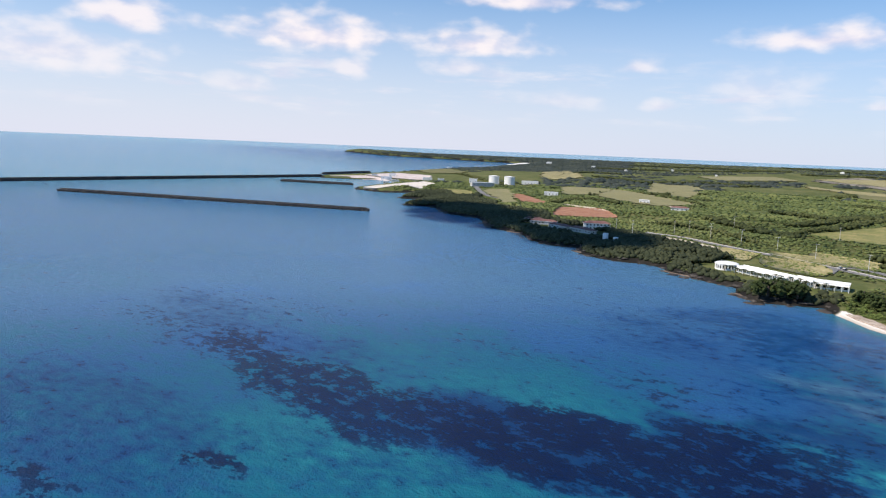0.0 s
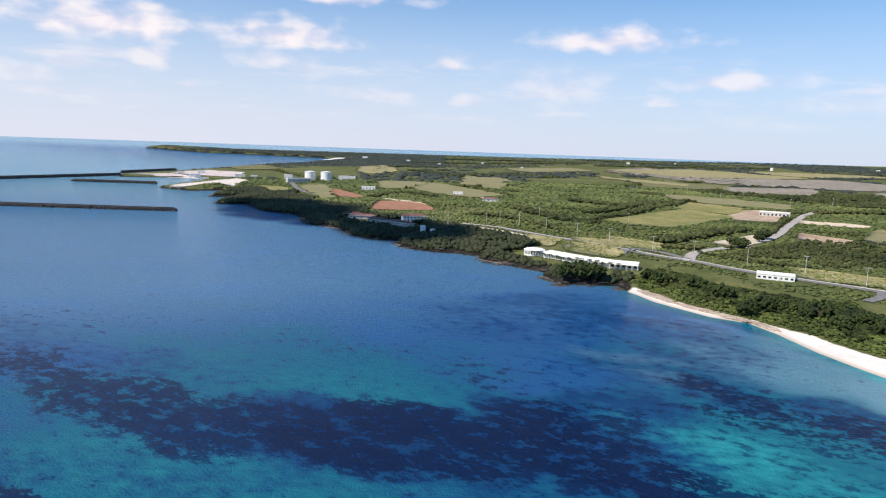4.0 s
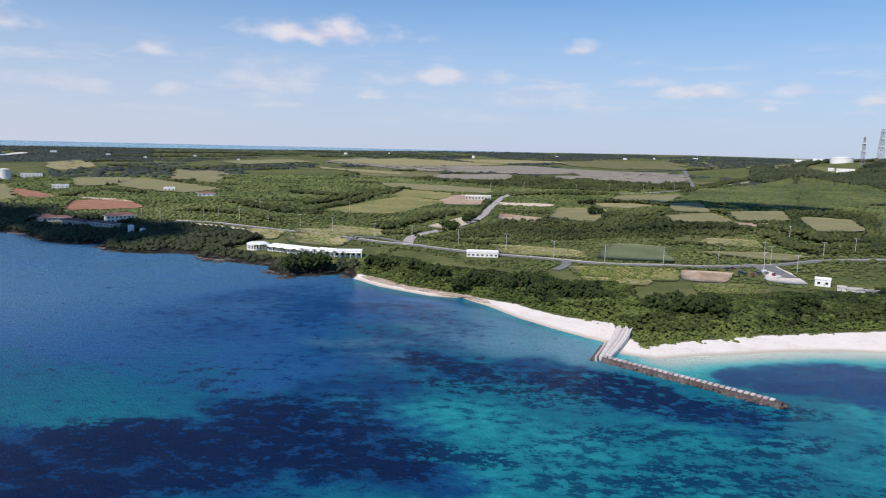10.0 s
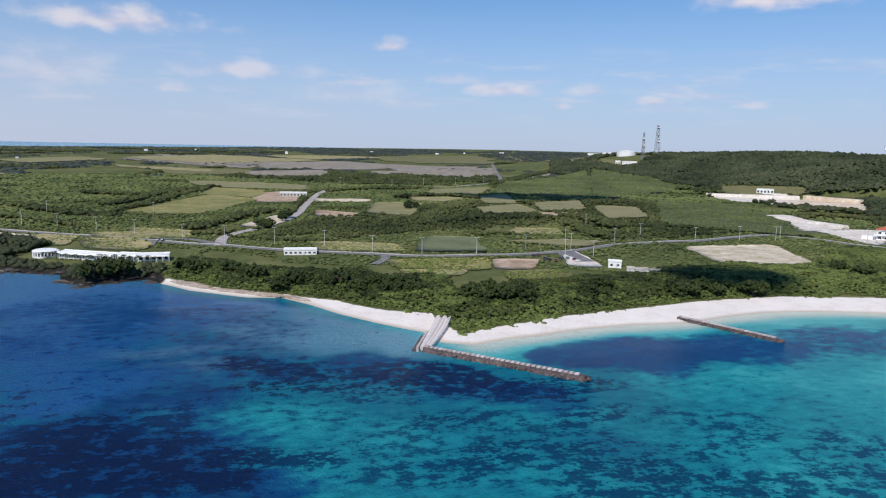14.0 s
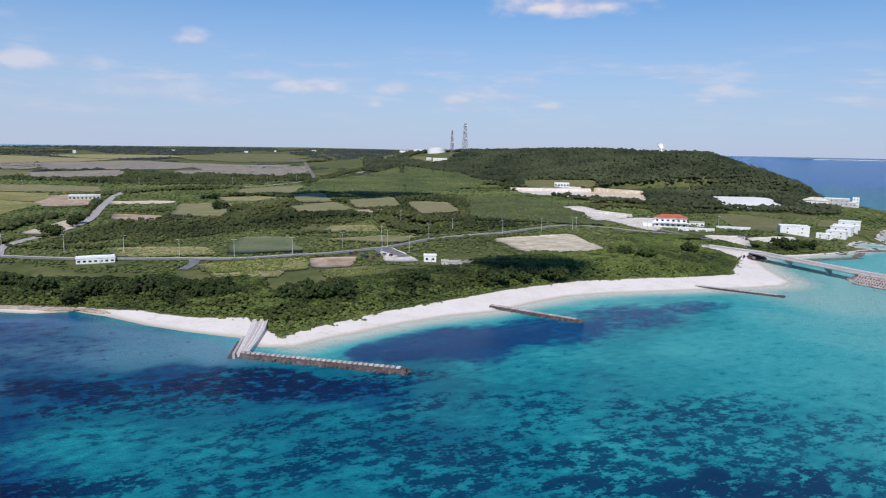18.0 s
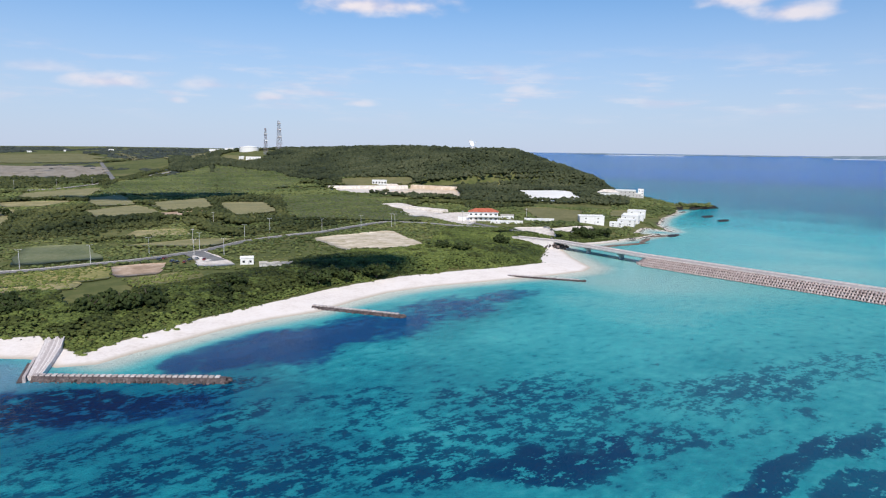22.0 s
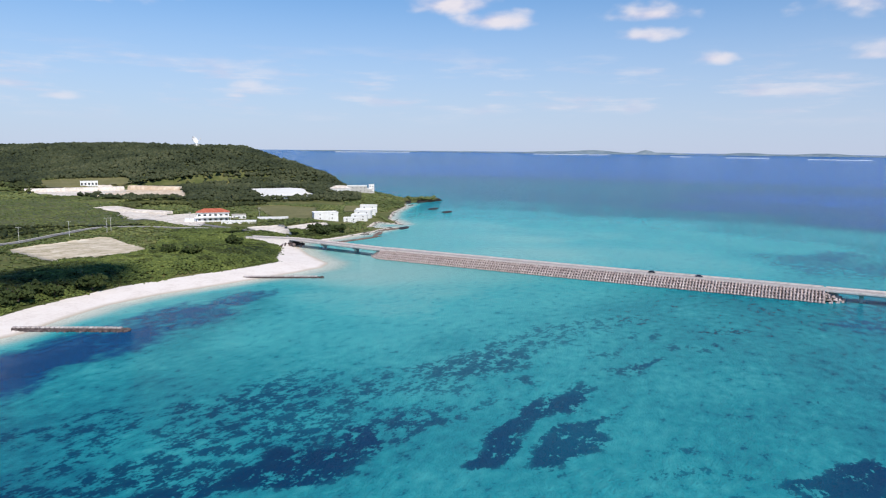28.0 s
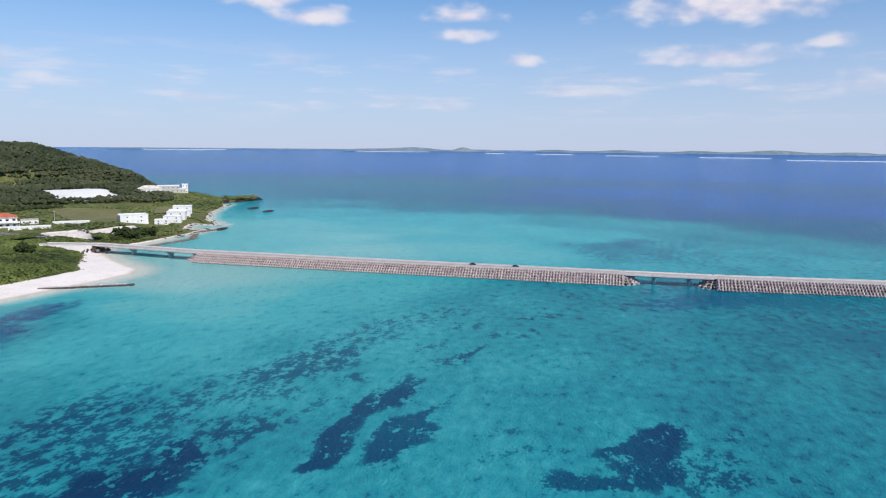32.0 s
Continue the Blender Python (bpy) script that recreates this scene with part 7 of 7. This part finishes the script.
# ---- islands on the horizon ----
def isle(name, az0, az1, r, high, peak, label, mat):
    n = 160
    a = np.radians(np.linspace(az0, az1, n))
    t = np.linspace(0, 1, n)
    h = high * (0.45 + 0.3 * np.sin(t * 17) * np.sin(t * 5 + 1) + 0.2 * np.sin(t * 61)) * np.clip(np.minimum(t, 1 - t) * 14, 0, 1)
    for pa, ph, pw in peak:
        h = np.maximum(h, ph * np.exp(-((np.degrees(a) - pa) / pw) ** 2))
    verts, base = [], rise(r)
    for dr, k in ((-60, -0.3), (-30, 0.35), (0, 1.0), (60, 0.9), (130, -0.3)):
        verts += [((r + dr) * math.sin(v), (r + dr) * math.cos(v), base + max(g, 0) * k - (3 if k < 0 else 0)) for v, g in zip(a, h)]
    quads = [[j * n + i, j * n + i + 1, (j + 1) * n + i + 1, (j + 1) * n + i] for j in range(4) for i in range(n - 1)]
    return tagged(sheet(name, np.array(verts), np.array(quads), mat, True), label, "island")


# haze painted into the island woods as a pale blue-grey
hazy = stone("hazy_island_woods", [(0.12, 0.17, 0.21), (0.17, 0.23, 0.27), (0.25, 0.3, 0.33)], 0.01)
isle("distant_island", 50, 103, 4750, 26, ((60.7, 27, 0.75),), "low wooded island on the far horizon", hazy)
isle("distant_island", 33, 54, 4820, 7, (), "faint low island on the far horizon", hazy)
# white surf on the far reef
surf = stone("surf", [(0.75, 0.78, 0.8), (0.85, 0.87, 0.88)], 0.05)
for a0, a1, r in ((62.5, 64.0, 4450), (66.5, 69.5, 4400), (72, 76, 4300), (79, 84, 4200), (85, 92, 4000), (52, 58, 4600), (36, 42, 4700)):
    n = 40
    a = np.radians(np.linspace(a0, a1, n))
    t = np.sin(np.linspace(0, np.pi, n))
    r0 = r + 8 * np.sin(np.arange(n) * 0.9)
    verts = [(q * math.sin(v), q * math.cos(v), rise(q) + z) for dr, z in ((-14, 0.1), (0, 1.6), (14, 0.1)) for v, q in zip(a, r0 + dr * t)]
    quads = [[j * n + i, j * n + i + 1, (j + 1) * n + i + 1, (j + 1) * n + i] for j in range(2) for i in range(n - 1)]
    tagged(sheet("surf", np.array(verts), np.array(quads), surf, True), "white line of breaking surf on a distant reef", "surf", kind="stuff")


# ---- trees that stand out ----
def crown_mesh(name, seed, mat, spread=1.0):
    g = np.random.default_rng(seed)
    vs, fs, base = [], [], 0
    boughs = [(r * math.cos(a), r * math.sin(a), 0.5 + 0.5 * g.random() * (1.1 - r)) for a, r in ((g.random() * 6.28, 0.66 * g.random() ** 0.5) for k in range(11))]
    for k in range(190):
        pv, pf = TUFTS[k % 8]
        bx_, by_, bz_ = boughs[k % 11]
        q = g.normal(0, 1, 3)
        q *= (0.26 + 0.1 * g.random()) / np.linalg.norm(q)
        s = 0.07 + 0.07 * g.random()
        c = np.array([(bx_ + q[0]) * spread, (by_ + q[1]) * spread, max(bz_ + q[2] * 0.9, 0.22)])
        vs.append(pv * np.array([s * 1.3, s * 1.3, s]) + c)
        fs.append(pf + base)
        base += len(pv)
    me = bpy.data.meshes.new(name)
    me.from_pydata(np.vstack(vs).tolist(), [], np.vstack(fs).tolist())
    me.materials.append(mat)
    return me


def trunk_mesh(seed):
    g = np.random.default_rng(seed)
    bm = bmesh.new()
    bmesh.ops.create_cone(bm, cap_ends=True, segments=8, radius1=0.07, radius2=0.045, depth=0.6, matrix=Matrix.Translation((0, 0, 0.25)))
    for k in range(4):
        a = k * 1.57 + g.random()
        strut(bm, (0, 0, 0.35), (0.4 * math.cos(a), 0.4 * math.sin(a), 0.75 + 0.15 * g.random()), 0.035)
    me = bpy.data.meshes.new("trunk")
    bm.to_mesh(me), bm.free()
    me.materials.append(M["bark"])
    return me


LEAF["round"] = foliage("dark_tree_leaves", (0.012, 0.021, 0.006), (0.036, 0.052, 0.013), (0.085, 0.105, 0.03))
TREE_KINDS = [(crown_mesh("crown", 31 + k, LEAF["round"], 1.0 + 0.12 * k), trunk_mesh(k)) for k in range(4)]
TREES_BEACH = [
    (-121, 377), (-124, 370), (-110, 375), (-98, 366), (-79, 366), (-66, 352), (-24, 339), (-18, 337),
    (-8, 341), (35, 364), (83, 387), (88, 381), (106, 388), (126, 394), (199, 465), (208, 449),
    (254, 478), (-51, 351), (-60, 358), (-85, 355), (98, 394), (-218, 574), (-228, 585), (-125, 769),
    (-152, 889), (-203, 395), (-193, 393), (-159, 384), (-149, 375), (-124, 380), (-115, 373), (-103, 376),
    (-80, 370), (-65, 359), (-56, 351), (-22, 347), (-15, 345), (-8, 348), (0, 347), (42, 378),
]
TREES_ROAD = [
    (-130, 357), (-170, 389), (-243, 362), (-238, 361), (-236, 366), (-232, 368), (-231, 374), (-244, 381),
    (-227, 372), (-223, 577), (-218, 572), (-225, 643), (-221, 622), (359, 525), (376, 528), (385, 524),
    (359, 512),
]
TREES = TREES_BEACH + TREES_ROAD
for k, (x, y) in enumerate(TREES):
    h = (7.8, 9.0, 6.8, 9.8, 7.4)[k % 5]
    ob = root("tree", x, y, float(ground(x, y)) + 0.6, (k * 73) % 360, "dark green round-crowned tree standing above the shrubs", "tree", "beach trees")
    cm, tm = TREE_KINDS[k % 4]
    share("crown", cm, ob, Matrix.Diagonal((h * 0.75, h * 0.75, h * 0.8, 1)))
    share("trunk", tm, ob, Matrix.Diagonal((h, h, h, 1)))


# ---- palms before the terrace ----
def palm_mesh():
    bm = bmesh.new()
    for k in range(11):
        a = k * 6.283 / 11
        prev = None
        for j in range(5):
            r, z = j * 0.55, 0.35 * j - 0.2 * j * j * 0.75
            w = 0.34 * (1 - j / 5.2)
            p = [Vector((r * math.cos(a) - s * w * math.sin(a), r * math.sin(a) + s * w * math.cos(a), z - abs(s) * 0.15)) for s in (-1, 0, 1)]
            cur = [bm.verts.new(v) for v in p]
            if prev:
                bm.faces.new((prev[0], cur[0], cur[1], prev[1])), bm.faces.new((prev[1], cur[1], cur[2], prev[2]))
            prev = cur
    me = bpy.data.meshes.new("fronds")
    bm.to_mesh(me), bm.free()
    me.materials.append(LEAF["dark"])
    return me


frond_me = palm_mesh()
tr = drum(0.2, 0.13, -0.6, 4.4, 8)
palm_trunk = bpy.data.meshes.new("trunk")
tr.to_mesh(palm_trunk), tr.free()
palm_trunk.materials.append(M["bark"])
for k in range(15):
    x, y = -300 + k * 5.4, 402.5 + 1.3 * math.sin(k * 2.1) + (2 if k == 0 else 0)
    ob = root("palm_tree", x, y, float(ground(x, y)), k * 50, "small dark palm in front of the white terrace", "palm", "terrace palms")
    share("trunk", palm_trunk, ob, Matrix.Identity(4))
    share("fronds", frond_me, ob, pose(0, 0, 4.3 + 0.5 * math.sin(k), 0, 0, k * 17))
